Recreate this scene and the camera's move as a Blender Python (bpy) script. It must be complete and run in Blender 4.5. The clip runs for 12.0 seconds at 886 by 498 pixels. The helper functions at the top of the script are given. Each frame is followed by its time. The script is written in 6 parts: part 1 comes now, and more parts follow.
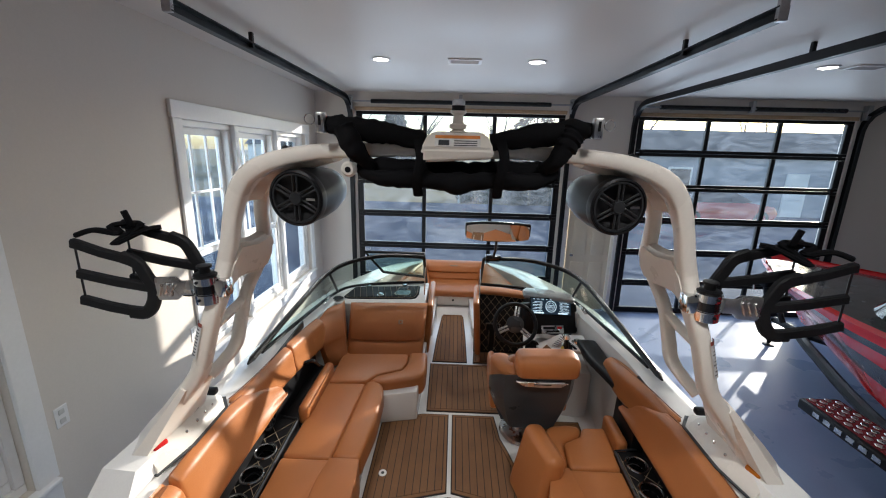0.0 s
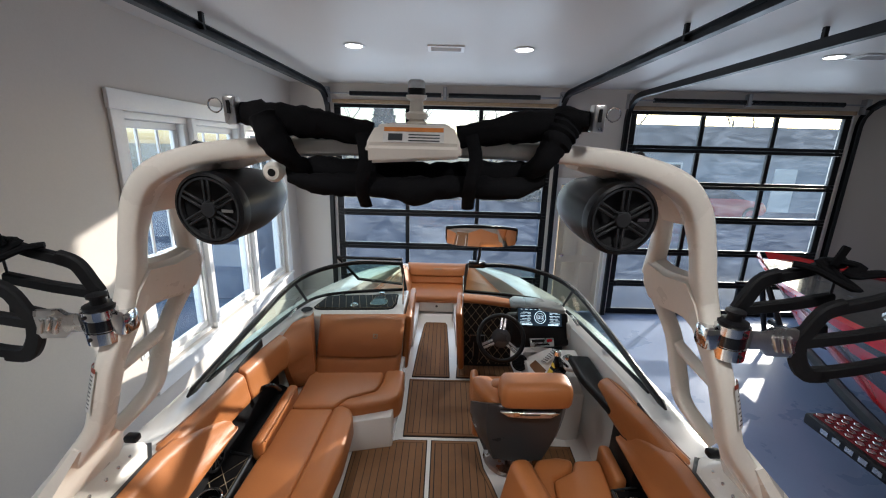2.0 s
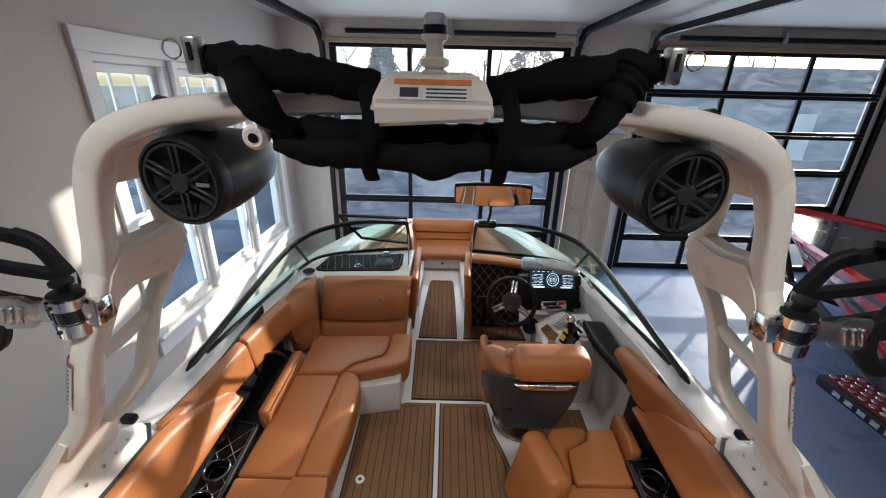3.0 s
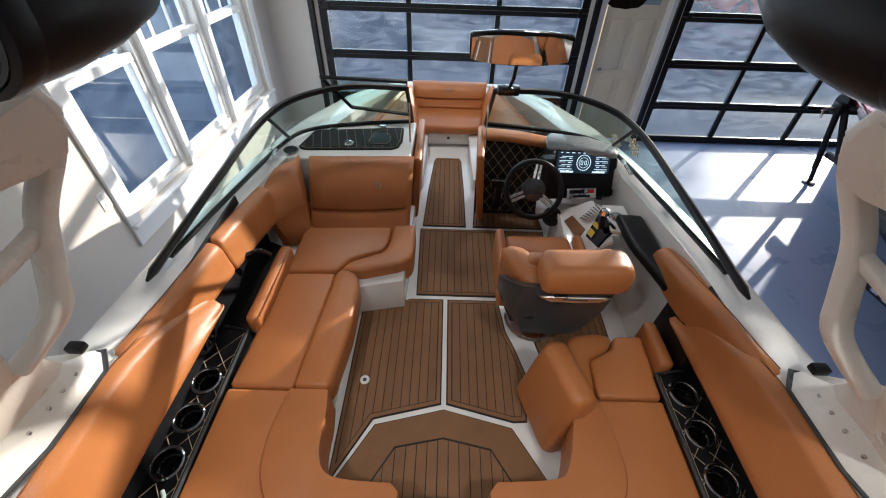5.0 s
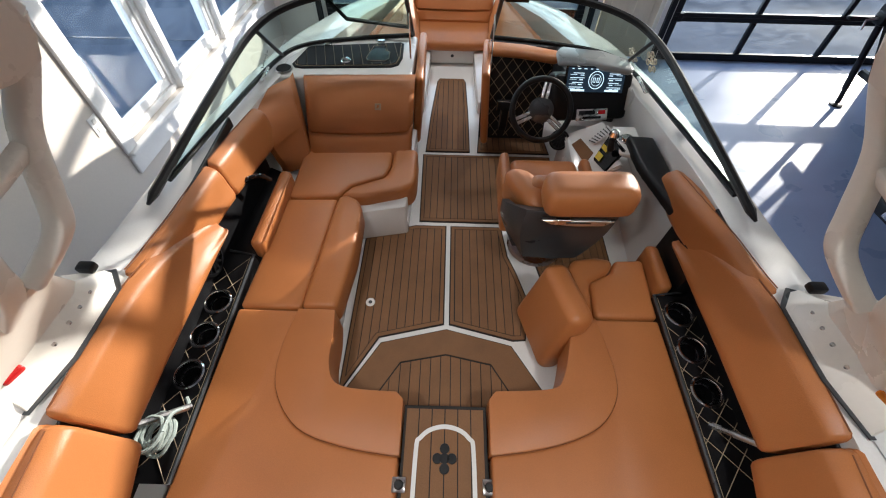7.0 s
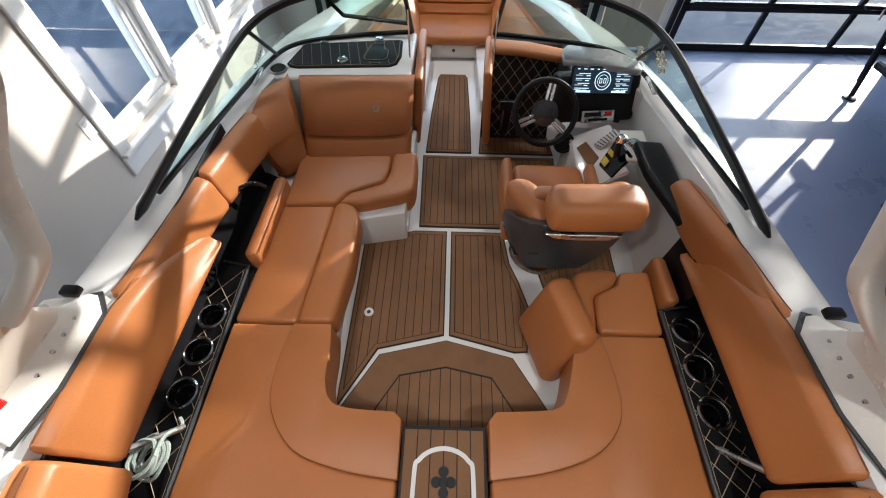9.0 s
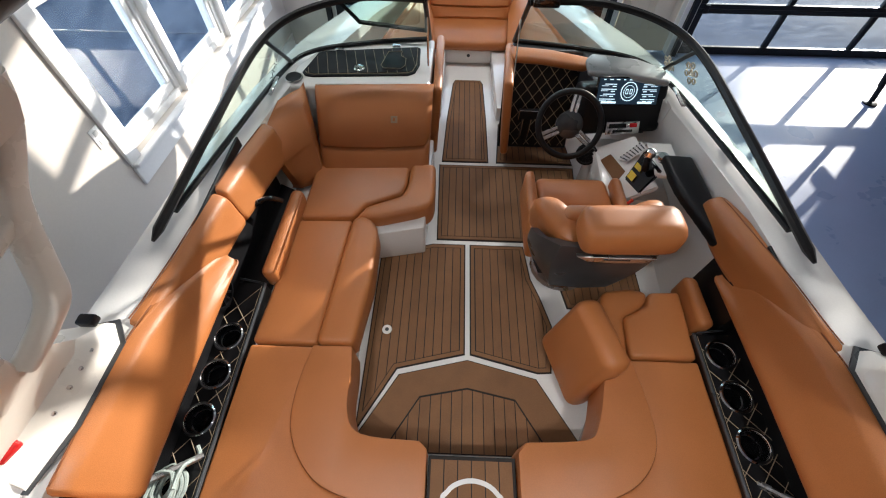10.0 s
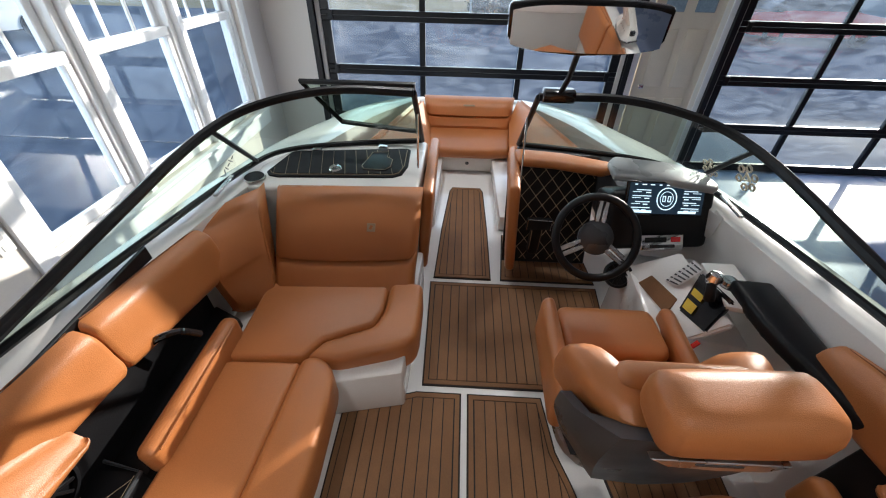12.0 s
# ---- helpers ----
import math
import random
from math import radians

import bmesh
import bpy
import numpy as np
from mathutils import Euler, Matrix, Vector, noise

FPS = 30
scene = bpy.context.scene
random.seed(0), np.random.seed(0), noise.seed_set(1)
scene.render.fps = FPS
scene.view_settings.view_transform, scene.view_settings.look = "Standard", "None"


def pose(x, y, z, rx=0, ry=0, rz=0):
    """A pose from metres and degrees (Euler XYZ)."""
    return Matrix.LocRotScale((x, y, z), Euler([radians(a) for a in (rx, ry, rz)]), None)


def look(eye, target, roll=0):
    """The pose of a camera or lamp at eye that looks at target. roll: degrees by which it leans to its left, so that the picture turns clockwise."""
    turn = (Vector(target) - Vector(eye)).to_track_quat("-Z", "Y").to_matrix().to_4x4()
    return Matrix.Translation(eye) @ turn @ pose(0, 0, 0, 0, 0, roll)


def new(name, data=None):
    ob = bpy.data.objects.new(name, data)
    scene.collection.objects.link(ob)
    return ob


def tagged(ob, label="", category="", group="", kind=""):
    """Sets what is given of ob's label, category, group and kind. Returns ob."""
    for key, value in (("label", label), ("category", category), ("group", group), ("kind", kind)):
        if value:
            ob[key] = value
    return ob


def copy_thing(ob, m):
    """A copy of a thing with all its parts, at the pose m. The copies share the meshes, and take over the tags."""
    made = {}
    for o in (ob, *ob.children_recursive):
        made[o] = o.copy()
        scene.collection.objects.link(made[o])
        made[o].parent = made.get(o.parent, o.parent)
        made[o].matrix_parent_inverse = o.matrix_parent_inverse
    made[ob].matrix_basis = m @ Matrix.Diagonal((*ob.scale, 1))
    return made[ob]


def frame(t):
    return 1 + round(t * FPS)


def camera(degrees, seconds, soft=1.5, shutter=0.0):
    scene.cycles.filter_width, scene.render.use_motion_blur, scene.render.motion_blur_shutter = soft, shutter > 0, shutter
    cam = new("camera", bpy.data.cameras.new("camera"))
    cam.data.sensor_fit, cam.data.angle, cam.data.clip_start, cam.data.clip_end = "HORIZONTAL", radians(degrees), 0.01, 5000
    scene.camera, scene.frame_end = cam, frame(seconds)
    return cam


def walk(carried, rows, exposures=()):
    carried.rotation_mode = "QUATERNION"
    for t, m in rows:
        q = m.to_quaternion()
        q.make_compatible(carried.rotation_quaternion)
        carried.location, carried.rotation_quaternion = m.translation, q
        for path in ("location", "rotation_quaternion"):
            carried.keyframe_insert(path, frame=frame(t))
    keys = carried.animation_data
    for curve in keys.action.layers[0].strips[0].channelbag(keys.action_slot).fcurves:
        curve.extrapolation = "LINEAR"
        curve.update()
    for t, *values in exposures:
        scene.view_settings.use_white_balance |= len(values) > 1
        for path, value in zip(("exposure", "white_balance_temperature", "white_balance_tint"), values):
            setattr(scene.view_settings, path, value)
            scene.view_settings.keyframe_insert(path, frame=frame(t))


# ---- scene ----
cam = camera(97.0, 12.0, soft=1.1)
EXPOSURE, KELVIN = 0.8, 5950.0
# the boat stands bow-up on its cradle: AFLOAT carries boat metres into the room
PITCH, YAW = 3.8, 1.9
AFLOAT = pose(0, 2.1, 0.66, PITCH) @ pose(0, -2.1, -0.66)
LEVEL = AFLOAT @ (pose(0.035, 2.1, 0, 0, 0, YAW) @ pose(0, -2.1, 0)).inverted()
PATH = [
    (0, (0.062, 0.788, 2.700), (-0.053, 2.692, 2.098), 1.31),
    (0.5, (0.054, 0.797, 2.689), (-0.042, 2.703, 2.090), 1.30),
    (1, (0.065, 0.844, 2.669), (-0.016, 2.752, 2.073), 1.30),
    (1.5, (0.102, 0.958, 2.649), (0.031, 2.865, 2.049), 1.40),
    (2, (0.134, 1.102, 2.688), (0.066, 3.001, 2.065), 1.40),
    (2.5, (0.118, 1.185, 2.716), (0.052, 3.036, 1.962), 1.34),
    (2.7, (0.102, 1.227, 2.713), (0.035, 3.060, 1.915), 1.30),
    (4.5, (-0.002, 1.627, 2.581), (-0.04, 3.158, 1.294), 2.1),
    (5, (0.013, 1.698, 2.557), (-0.025, 3.122, 1.153), 2.0),
    (5.5, (0.024, 1.708, 2.541), (-0.019, 3.033, 1.044), 1.6),
    (6, (0.026, 1.689, 2.535), (-0.016, 2.942, 0.977), 1.6),
    (6.5, (0.029, 1.684, 2.529), (-0.015, 2.887, 0.931), 1.5),
    (7, (0.028, 1.679, 2.522), (-0.018, 2.842, 0.896), 1.3),
    (9, (0.034, 1.798, 2.536), (-0.022, 2.912, 0.876), 0.8),
    (9.5, (-0.014, 1.834, 2.548), (-0.076, 2.946, 0.887), 0.8),
    (10, (-0.065, 1.899, 2.536), (-0.132, 3.005, 0.871), 0.6),
    (10.5, (-0.11, 1.962, 2.488), (-0.181, 3.07, 0.824), 0.5),
    (11, (-0.106, 2.094, 2.39), (-0.187, 3.222, 0.741), 0.3),
    (11.5, (-0.049, 2.247, 2.249), (-0.148, 3.665, 0.842), 1.0),
    (12, (-0.043, 2.338, 2.194), (-0.148, 3.843, 0.881), 1.2),
]
walk(cam, [(t, LEVEL @ look(eye, target, roll)) for t, eye, target, roll in PATH], exposures=[(t, EXPOSURE + gain, KELVIN, 10.0) for t, gain in ((0.0, 0.0), (2.5, 0.0), (4.5, 0.05), (6.5, 0.16), (9.5, 0.22), (11.0, 0.26), (12.0, 0.2))])

# ---- light ----
SUN_TURN, SUN_RISE = 45.0, 12.3        # degrees from straight ahead to the right, degrees above the horizon
world = bpy.data.worlds.new("sky")
scene.world = world
world.use_nodes = True
_n = world.node_tree.nodes
_sky = _n.new("ShaderNodeTexSky")
_sky.sky_type, _sky.sun_disc = "NISHITA", False
_sky.sun_elevation, _sky.sun_rotation = radians(SUN_RISE), radians(SUN_TURN)
_n["Background"].inputs["Strength"].default_value = 0.2
world.node_tree.links.new(_sky.outputs[0], _n["Background"].inputs["Color"])
sun_data = bpy.data.lights.new("sun", "SUN")
sun_data.energy, sun_data.angle, sun_data.color = 3.7, radians(0.6), (1.0, 0.9, 0.76)
sun = new("sun", sun_data)
_d = Vector((math.sin(radians(SUN_TURN)) * math.cos(radians(SUN_RISE)), math.cos(radians(SUN_TURN)) * math.cos(radians(SUN_RISE)), math.sin(radians(SUN_RISE))))
sun.matrix_world = look(Vector((0, 0, 30)) + _d * 40, (0, 0, 30))


def sky_lamp(name, at, aim, sx, sy, watts, colour=(0.84, 0.92, 1.0)):
    d = bpy.data.lights.new(name, "AREA")
    d.shape, d.size, d.size_y, d.energy, d.color = "RECTANGLE", sx, sy, watts, colour
    ob = new(name, d)
    ob.matrix_world = look(at, aim)
    return ob


# ---- materials ----
def mat(name, colour, rough=0.5, metal=0.0, vary=0.15, scale=6.0, fine=60.0, bump=0.1, spec=0.5, coat=0.0, rvary=0.1, each=0.0):
    """A plain surface with broad and fine variation in colour, gloss and relief."""
    m = bpy.data.materials.new(name)
    m.use_nodes = True
    nt = m.node_tree
    n, l = nt.nodes, nt.links
    b = n["Principled BSDF"]
    co = n.new("ShaderNodeTexCoord")
    a, f = n.new("ShaderNodeTexNoise"), n.new("ShaderNodeTexNoise")
    a.inputs["Scale"].default_value, a.inputs["Detail"].default_value = scale, 5
    f.inputs["Scale"].default_value, f.inputs["Detail"].default_value = fine, 3
    l.new(co.outputs["Object"], a.inputs["Vector"]), l.new(co.outputs["Object"], f.inputs["Vector"])
    mix = n.new("ShaderNodeMath")
    mix.operation = "ADD"
    l.new(a.outputs["Fac"], mix.inputs[0]), l.new(f.outputs["Fac"], mix.inputs[1])
    ramp = n.new("ShaderNodeMapRange")
    ramp.inputs["From Min"].default_value, ramp.inputs["From Max"].default_value = 0.65, 1.35
    ramp.inputs["To Min"].default_value, ramp.inputs["To Max"].default_value = 1 - vary, 1 + vary
    l.new(mix.outputs[0], ramp.inputs["Value"])
    value = ramp.outputs[0]
    if each:
        info, er, em = n.new("ShaderNodeObjectInfo"), n.new("ShaderNodeMapRange"), n.new("ShaderNodeMath")
        er.inputs["To Min"].default_value, er.inputs["To Max"].default_value = 1 - each, 1 + each
        em.operation = "MULTIPLY"
        l.new(info.outputs["Random"], er.inputs["Value"])
        l.new(er.outputs[0], em.inputs[0]), l.new(value, em.inputs[1])
        value = em.outputs[0]
    mul = n.new("ShaderNodeVectorMath")
    mul.operation = "SCALE"
    mul.inputs[0].default_value = colour
    l.new(value, mul.inputs["Scale"])
    l.new(mul.outputs[0], b.inputs["Base Color"])
    rr = n.new("ShaderNodeMapRange")
    rr.inputs["From Min"].default_value, rr.inputs["From Max"].default_value = 0.3, 0.7
    rr.inputs["To Min"].default_value, rr.inputs["To Max"].default_value = max(0.02, rough - rvary), min(1, rough + rvary)
    l.new(a.outputs["Fac"], rr.inputs["Value"]), l.new(rr.outputs[0], b.inputs["Roughness"])
    b.inputs["Metallic"].default_value, b.inputs["Specular IOR Level"].default_value = metal, spec
    b.inputs["Coat Weight"].default_value = coat
    b.inputs["Coat Roughness"].default_value = 0.06
    if bump:
        bp = n.new("ShaderNodeBump")
        bp.inputs["Strength"].default_value, bp.inputs["Distance"].default_value = bump, 0.004
        l.new(f.outputs["Fac"], bp.inputs["Height"]), l.new(bp.outputs[0], b.inputs["Normal"])
    return m


def glass(name, tint=(0.92, 0.96, 0.95), gloss=0.02, dust=0.0):
    """Thin sheet glass: clear straight through, mirrored at a glance."""
    m = bpy.data.materials.new(name)
    m.use_nodes = True
    n, l = m.node_tree.nodes, m.node_tree.links
    n.clear()
    out, mx, t, g, lw, pw, sc = (n.new(k) for k in ("ShaderNodeOutputMaterial", "ShaderNodeMixShader", "ShaderNodeBsdfTransparent", "ShaderNodeBsdfGlossy", "ShaderNodeLayerWeight", "ShaderNodeMath", "ShaderNodeMath"))
    t.inputs["Color"].default_value = (*tint, 1)
    g.inputs["Roughness"].default_value = gloss
    pw.operation, sc.operation = "POWER", "MULTIPLY_ADD"
    pw.inputs[1].default_value, sc.inputs[1].default_value, sc.inputs[2].default_value = 5.0, 0.9, 0.04
    l.new(lw.outputs["Facing"], pw.inputs[0]), l.new(pw.outputs[0], sc.inputs[0])
    l.new(sc.outputs[0], mx.inputs[0]), l.new(t.outputs[0], mx.inputs[1]), l.new(g.outputs[0], mx.inputs[2])
    if not dust:
        l.new(mx.outputs[0], out.inputs[0])
        return m
    # wiped, dusty film on the pane
    co, mp, nz, rg, tl, fx = (n.new(k) for k in ("ShaderNodeTexCoord", "ShaderNodeMapping", "ShaderNodeTexNoise", "ShaderNodeMapRange", "ShaderNodeBsdfTranslucent", "ShaderNodeMixShader"))
    mp.inputs["Scale"].default_value, mp.inputs["Rotation"].default_value = (1.0, 1.0, 3.5), (0.0, 0.25, 0.0)
    nz.inputs["Scale"].default_value, nz.inputs["Detail"].default_value, nz.inputs["Distortion"].default_value = 2.6, 6.0, 1.6
    rg.inputs["From Min"].default_value, rg.inputs["From Max"].default_value = 0.35, 0.72
    rg.inputs["To Min"].default_value, rg.inputs["To Max"].default_value = dust * 0.3, dust
    tl.inputs["Color"].default_value = (0.78, 0.86, 0.98, 1)
    l.new(co.outputs["Object"], mp.inputs[0]), l.new(mp.outputs[0], nz.inputs["Vector"]), l.new(nz.outputs["Fac"], rg.inputs["Value"])
    l.new(rg.outputs[0], fx.inputs[0]), l.new(mx.outputs[0], fx.inputs[1]), l.new(tl.outputs[0], fx.inputs[2]), l.new(fx.outputs[0], out.inputs[0])
    return m


def glow(name, colour, strength):
    m = bpy.data.materials.new(name)
    m.use_nodes = True
    b = m.node_tree.nodes["Principled BSDF"]
    b.inputs["Base Color"].default_value = (*colour, 1)
    b.inputs["Emission Color"].default_value = (*colour, 1)
    b.inputs["Emission Strength"].default_value = strength
    return m


WALL = mat("painted plaster", (0.66, 0.605, 0.54), 0.75, vary=0.03, scale=1.2, fine=90, bump=0.06)
CEIL = mat("ceiling paint", (0.66, 0.61, 0.56), 0.45, vary=0.02, scale=1.0, fine=70, bump=0.04)
TRIM = mat("white trim paint", (0.82, 0.81, 0.79), 0.35, vary=0.03, scale=3, bump=0.03)
# the skylight's blue is mixed into the floor's grey
EPOXY = mat("epoxy floor with sky blue", (0.20, 0.255, 0.39), 0.30, vary=0.10, scale=2.0, fine=220, bump=0.03, rvary=0.06, spec=0.22)
BLACK_ALU = mat("black aluminium", (0.009, 0.009, 0.010), 0.38, vary=0.2, scale=4, bump=0.03, spec=0.3)
STEEL = mat("galvanised steel", (0.42, 0.42, 0.43), 0.35, 1.0, vary=0.15, scale=10, bump=0.05)
WOOD_RAW = mat("raw timber header", (0.42, 0.29, 0.17), 0.6, vary=0.2, scale=5, fine=40, bump=0.1)
DOOR_PAINT = mat("cream door paint", (0.70, 0.62, 0.48), 0.4, vary=0.04, scale=3, bump=0.05)
LEATHER = mat("tan upholstery vinyl", (0.455, 0.167, 0.050), 0.38, vary=0.12, scale=4.5, fine=420, bump=0.22, rvary=0.06, each=0.05)
STITCH = mat("dark seam piping", (0.20, 0.065, 0.018), 0.6, vary=0.2, scale=30, bump=0.2)
GEL = mat("white gelcoat", (0.80, 0.79, 0.76), 0.18, vary=0.03, scale=3, fine=150, bump=0.015, coat=0.4)
TOWER = mat("off-white tower paint", (0.78, 0.735, 0.66), 0.32, vary=0.02, scale=5, fine=90, bump=0.03)
TEAK = mat("brown foam decking", (0.22, 0.115, 0.055), 0.75, vary=0.16, scale=9, fine=260, bump=0.25, spec=0.25, each=0.06)
GROOVE = mat("black deck groove", (0.02, 0.016, 0.013), 0.8, vary=0.2, bump=0.1)
LIDBLACK = mat("black lid sheet", (0.006, 0.006, 0.007), 0.5, vary=0.2, scale=6, fine=220, bump=0.1, spec=0.2)
SHELL = mat("charcoal moulded plastic", (0.045, 0.05, 0.055), 0.35, vary=0.12, scale=6, fine=200, bump=0.06)
BLACK = mat("black vinyl", (0.006, 0.006, 0.007), 0.42, vary=0.2, scale=6, fine=220, bump=0.12, spec=0.3)
CLOTH = mat("black canvas", (0.005, 0.005, 0.006), 0.85, vary=0.25, scale=8, fine=300, bump=0.4, spec=0.12)
GLOSSBLACK = mat("gloss black plastic", (0.006, 0.006, 0.007), 0.18, vary=0.1, bump=0.02, coat=0.3)
CHROME = mat("polished stainless", (0.72, 0.72, 0.72), 0.10, 1.0, vary=0.04, bump=0.01, rvary=0.04)
BRUSHED = mat("brushed aluminium", (0.62, 0.61, 0.60), 0.28, 1.0, vary=0.08, scale=15, bump=0.05)
RED = mat("red gelcoat", (0.62, 0.018, 0.022), 0.15, vary=0.05, bump=0.01, coat=0.5)
DARKGEL = mat("charcoal metallic gelcoat", (0.05, 0.05, 0.055), 0.2, vary=0.1, bump=0.01, coat=0.5)
LINE = mat("pale quilting thread", (0.36, 0.28, 0.18), 0.6, vary=0.1, bump=0.1)
# the hood's grey holds the windscreen light it reflects
HOOD = mat("hood with reflection grey", (0.26, 0.27, 0.27), 0.3, vary=0.06, scale=5, fine=180, bump=0.04, coat=0.2)
POD = mat("black speaker pod", (0.007, 0.007, 0.008), 0.36, vary=0.15, scale=6, fine=200, bump=0.03, spec=0.22)
GRILLE = mat("dark grey speaker grille", (0.022, 0.023, 0.025), 0.45, vary=0.15, bump=0.05, spec=0.3)
RUBBER = mat("black rubber", (0.010, 0.010, 0.011), 0.6, vary=0.2, bump=0.15, spec=0.25)
PANE = glass("window glass", (0.93, 0.96, 0.97), dust=0.05)
SCREEN_GLASS = glass("tinted windscreen glass", (0.62, 0.73, 0.67))
# base colour carries the blue of sky light on shaded ground
ASPHALT = mat("asphalt", (0.032, 0.054, 0.102), 0.85, vary=0.45, scale=0.4, fine=40, bump=0.3, spec=0.08)
GRASS = mat("autumn lawn", (0.16, 0.13, 0.05), 0.9, vary=0.35, scale=0.6, fine=25, bump=0.4)


# ---- shapes ----
def part(name, bm, material, parent=None, label="", smooth=True, m=None):
    me = bpy.data.meshes.new(name)
    bmesh.ops.recalc_face_normals(bm, faces=bm.faces)
    bm.to_mesh(me)
    bm.free()
    for s in (material if isinstance(material, (list, tuple)) else [material]):
        me.materials.append(s)
    if smooth:
        for p in me.polygons:
            p.use_smooth = True
        me.set_sharp_from_angle(angle=radians(38))
    ob = new(name, me)
    if parent:
        ob.parent = parent
    if m is not None:
        ob.matrix_basis = m
    return tagged(ob, label)


def thing(name, label, category, group="", m=None, kind=""):
    ob = new(name)
    ob.empty_display_size = 0.1
    ob.matrix_basis = AFLOAT if m is None else m
    return tagged(ob, label, category, group, kind)


def slab(pts, z0, z1, bev=0.0, seg=2, bm=None):
    """An upright prism over a polygon."""
    bm = bm or bmesh.new()
    lo = [bm.verts.new((x, y, z0)) for x, y in pts]
    hi = [bm.verts.new((x, y, z1)) for x, y in pts]
    k = len(pts)
    made = [bm.faces.new(lo[::-1]), bm.faces.new(hi)]
    made += [bm.faces.new((lo[i], lo[(i + 1) % k], hi[(i + 1) % k], hi[i])) for i in range(k)]
    if bev:
        bmesh.ops.recalc_face_normals(bm, faces=made)
        edges = list({e for f in made for e in f.edges})
        bmesh.ops.bevel(bm, geom=edges, offset=bev, segments=seg, profile=0.5, affect="EDGES", clamp_overlap=True)
    return bm


def box(c, s, bev=0.0, seg=2, bm=None, turn=None):
    x, y, z = (v / 2 for v in s)
    b = slab([(-x, -y), (x, -y), (x, y), (-x, y)], -z, z, bev, seg)
    m = Matrix.Translation(c) @ (turn or Matrix())
    b.transform(m)
    if bm is None:
        return b
    tmp = bpy.data.meshes.new("t")
    b.to_mesh(tmp)
    b.free()
    bm.from_mesh(tmp)
    bpy.data.meshes.remove(tmp)
    return bm


def smooth_path(pts, n=6, closed=False):
    """A Catmull-Rom curve through the points."""
    p = [Vector(q) for q in pts]
    k = len(p)
    out = []
    for i in range(k if closed else k - 1):
        a, b, c, d = (p[(i + j) % k] if closed else p[min(max(i + j, 0), k - 1)] for j in (-1, 0, 1, 2))
        for s in range(n):
            t = s / n
            out.append(0.5 * ((2 * b) + (c - a) * t + (2 * a - 5 * b + 4 * c - d) * t * t + (3 * b - a - 3 * c + d) * t ** 3))
    if not closed:
        out.append(p[-1])
    return out


def tube(pts, r, n=10, closed=False, bm=None, flat=1.0, up=(0, 0, 1)):
    """A round or oval rod along a path; r may be one radius or one for each point."""
    bm = bm or bmesh.new()
    pts = [Vector(p) for p in pts]
    k = len(pts)
    rs = r if isinstance(r, (list, tuple)) else [r] * k
    rings = []
    ref = Vector(up)
    for i, p in enumerate(pts):
        a = pts[(i - 1) % k] if closed or i else pts[0]
        b = pts[(i + 1) % k] if closed or i < k - 1 else pts[-1]
        d = (b - a).normalized()
        u = ref - d * ref.dot(d)
        if u.length < 1e-3:
            u = d.orthogonal()
        u.normalize()
        v = d.cross(u)
        ref = u if abs(d.dot(Vector(up))) > 0.9 else Vector(up)
        rings.append([bm.verts.new(p + (u * math.cos(2 * math.pi * j / n) * flat + v * math.sin(2 * math.pi * j / n)) * rs[i]) for j in range(n)])
    for i in range(k if closed else k - 1):
        a, b = rings[i], rings[(i + 1) % k]
        for j in range(n):
            bm.faces.new((a[j], a[(j + 1) % n], b[(j + 1) % n], b[j]))
    if not closed:
        bm.faces.new(rings[0][::-1]), bm.faces.new(rings[-1])
    return bm


def lathe(profile, n=24, m=None, bm=None):
    """Turn (radius, height) pairs round z."""
    bm = bm or bmesh.new()
    m = m or Matrix()
    rings = []
    for r, h in profile:
        if r < 1e-5:
            rings.append([bm.verts.new(m @ Vector((0, 0, h)))])
        else:
            rings.append([bm.verts.new(m @ Vector((r * math.cos(2 * math.pi * j / n), r * math.sin(2 * math.pi * j / n), h))) for j in range(n)])
    for a, b in zip(rings, rings[1:]):
        for j in range(n):
            q = [a[j % len(a)], a[(j + 1) % len(a)], b[(j + 1) % len(b)], b[j % len(b)]]
            q = [v for i, v in enumerate(q) if v not in q[:i]]
            if len(q) > 2:
                bm.faces.new(q)
    return bm


def loft(loops, caps=True, closed=True, bm=None):
    """Skin a row of loops with equal counts."""
    bm = bm or bmesh.new()
    rings = [[bm.verts.new(p) for p in loop] for loop in loops]
    k = len(rings[0])
    for a, b in zip(rings, rings[1:]):
        for j in range(k if closed else k - 1):
            bm.faces.new((a[j], a[(j + 1) % k], b[(j + 1) % k], b[j]))
    if caps:
        bm.faces.new(rings[0][::-1]), bm.faces.new(rings[-1])
    return bm


def lerp(table, v):
    """A value between the rows of a table of (key, value)."""
    if v <= table[0][0]:
        return table[0][1]
    for (a, p), (b, q) in zip(table, table[1:]):
        if v <= b:
            return p + (q - p) * (v - a) / (b - a)
    return table[-1][1]


def clip(poly, axis, at, keep):
    """The part of a polygon on one side of a line along x or y."""
    out = []
    for i, p in enumerate(poly):
        q = poly[(i + 1) % len(poly)]
        a, b = (p[axis] - at) * keep, (q[axis] - at) * keep
        if a >= 0:
            out.append(p)
        if (a < 0) != (b < 0):
            t = a / (a - b)
            out.append((p[0] + (q[0] - p[0]) * t, p[1] + (q[1] - p[1]) * t))
    return out


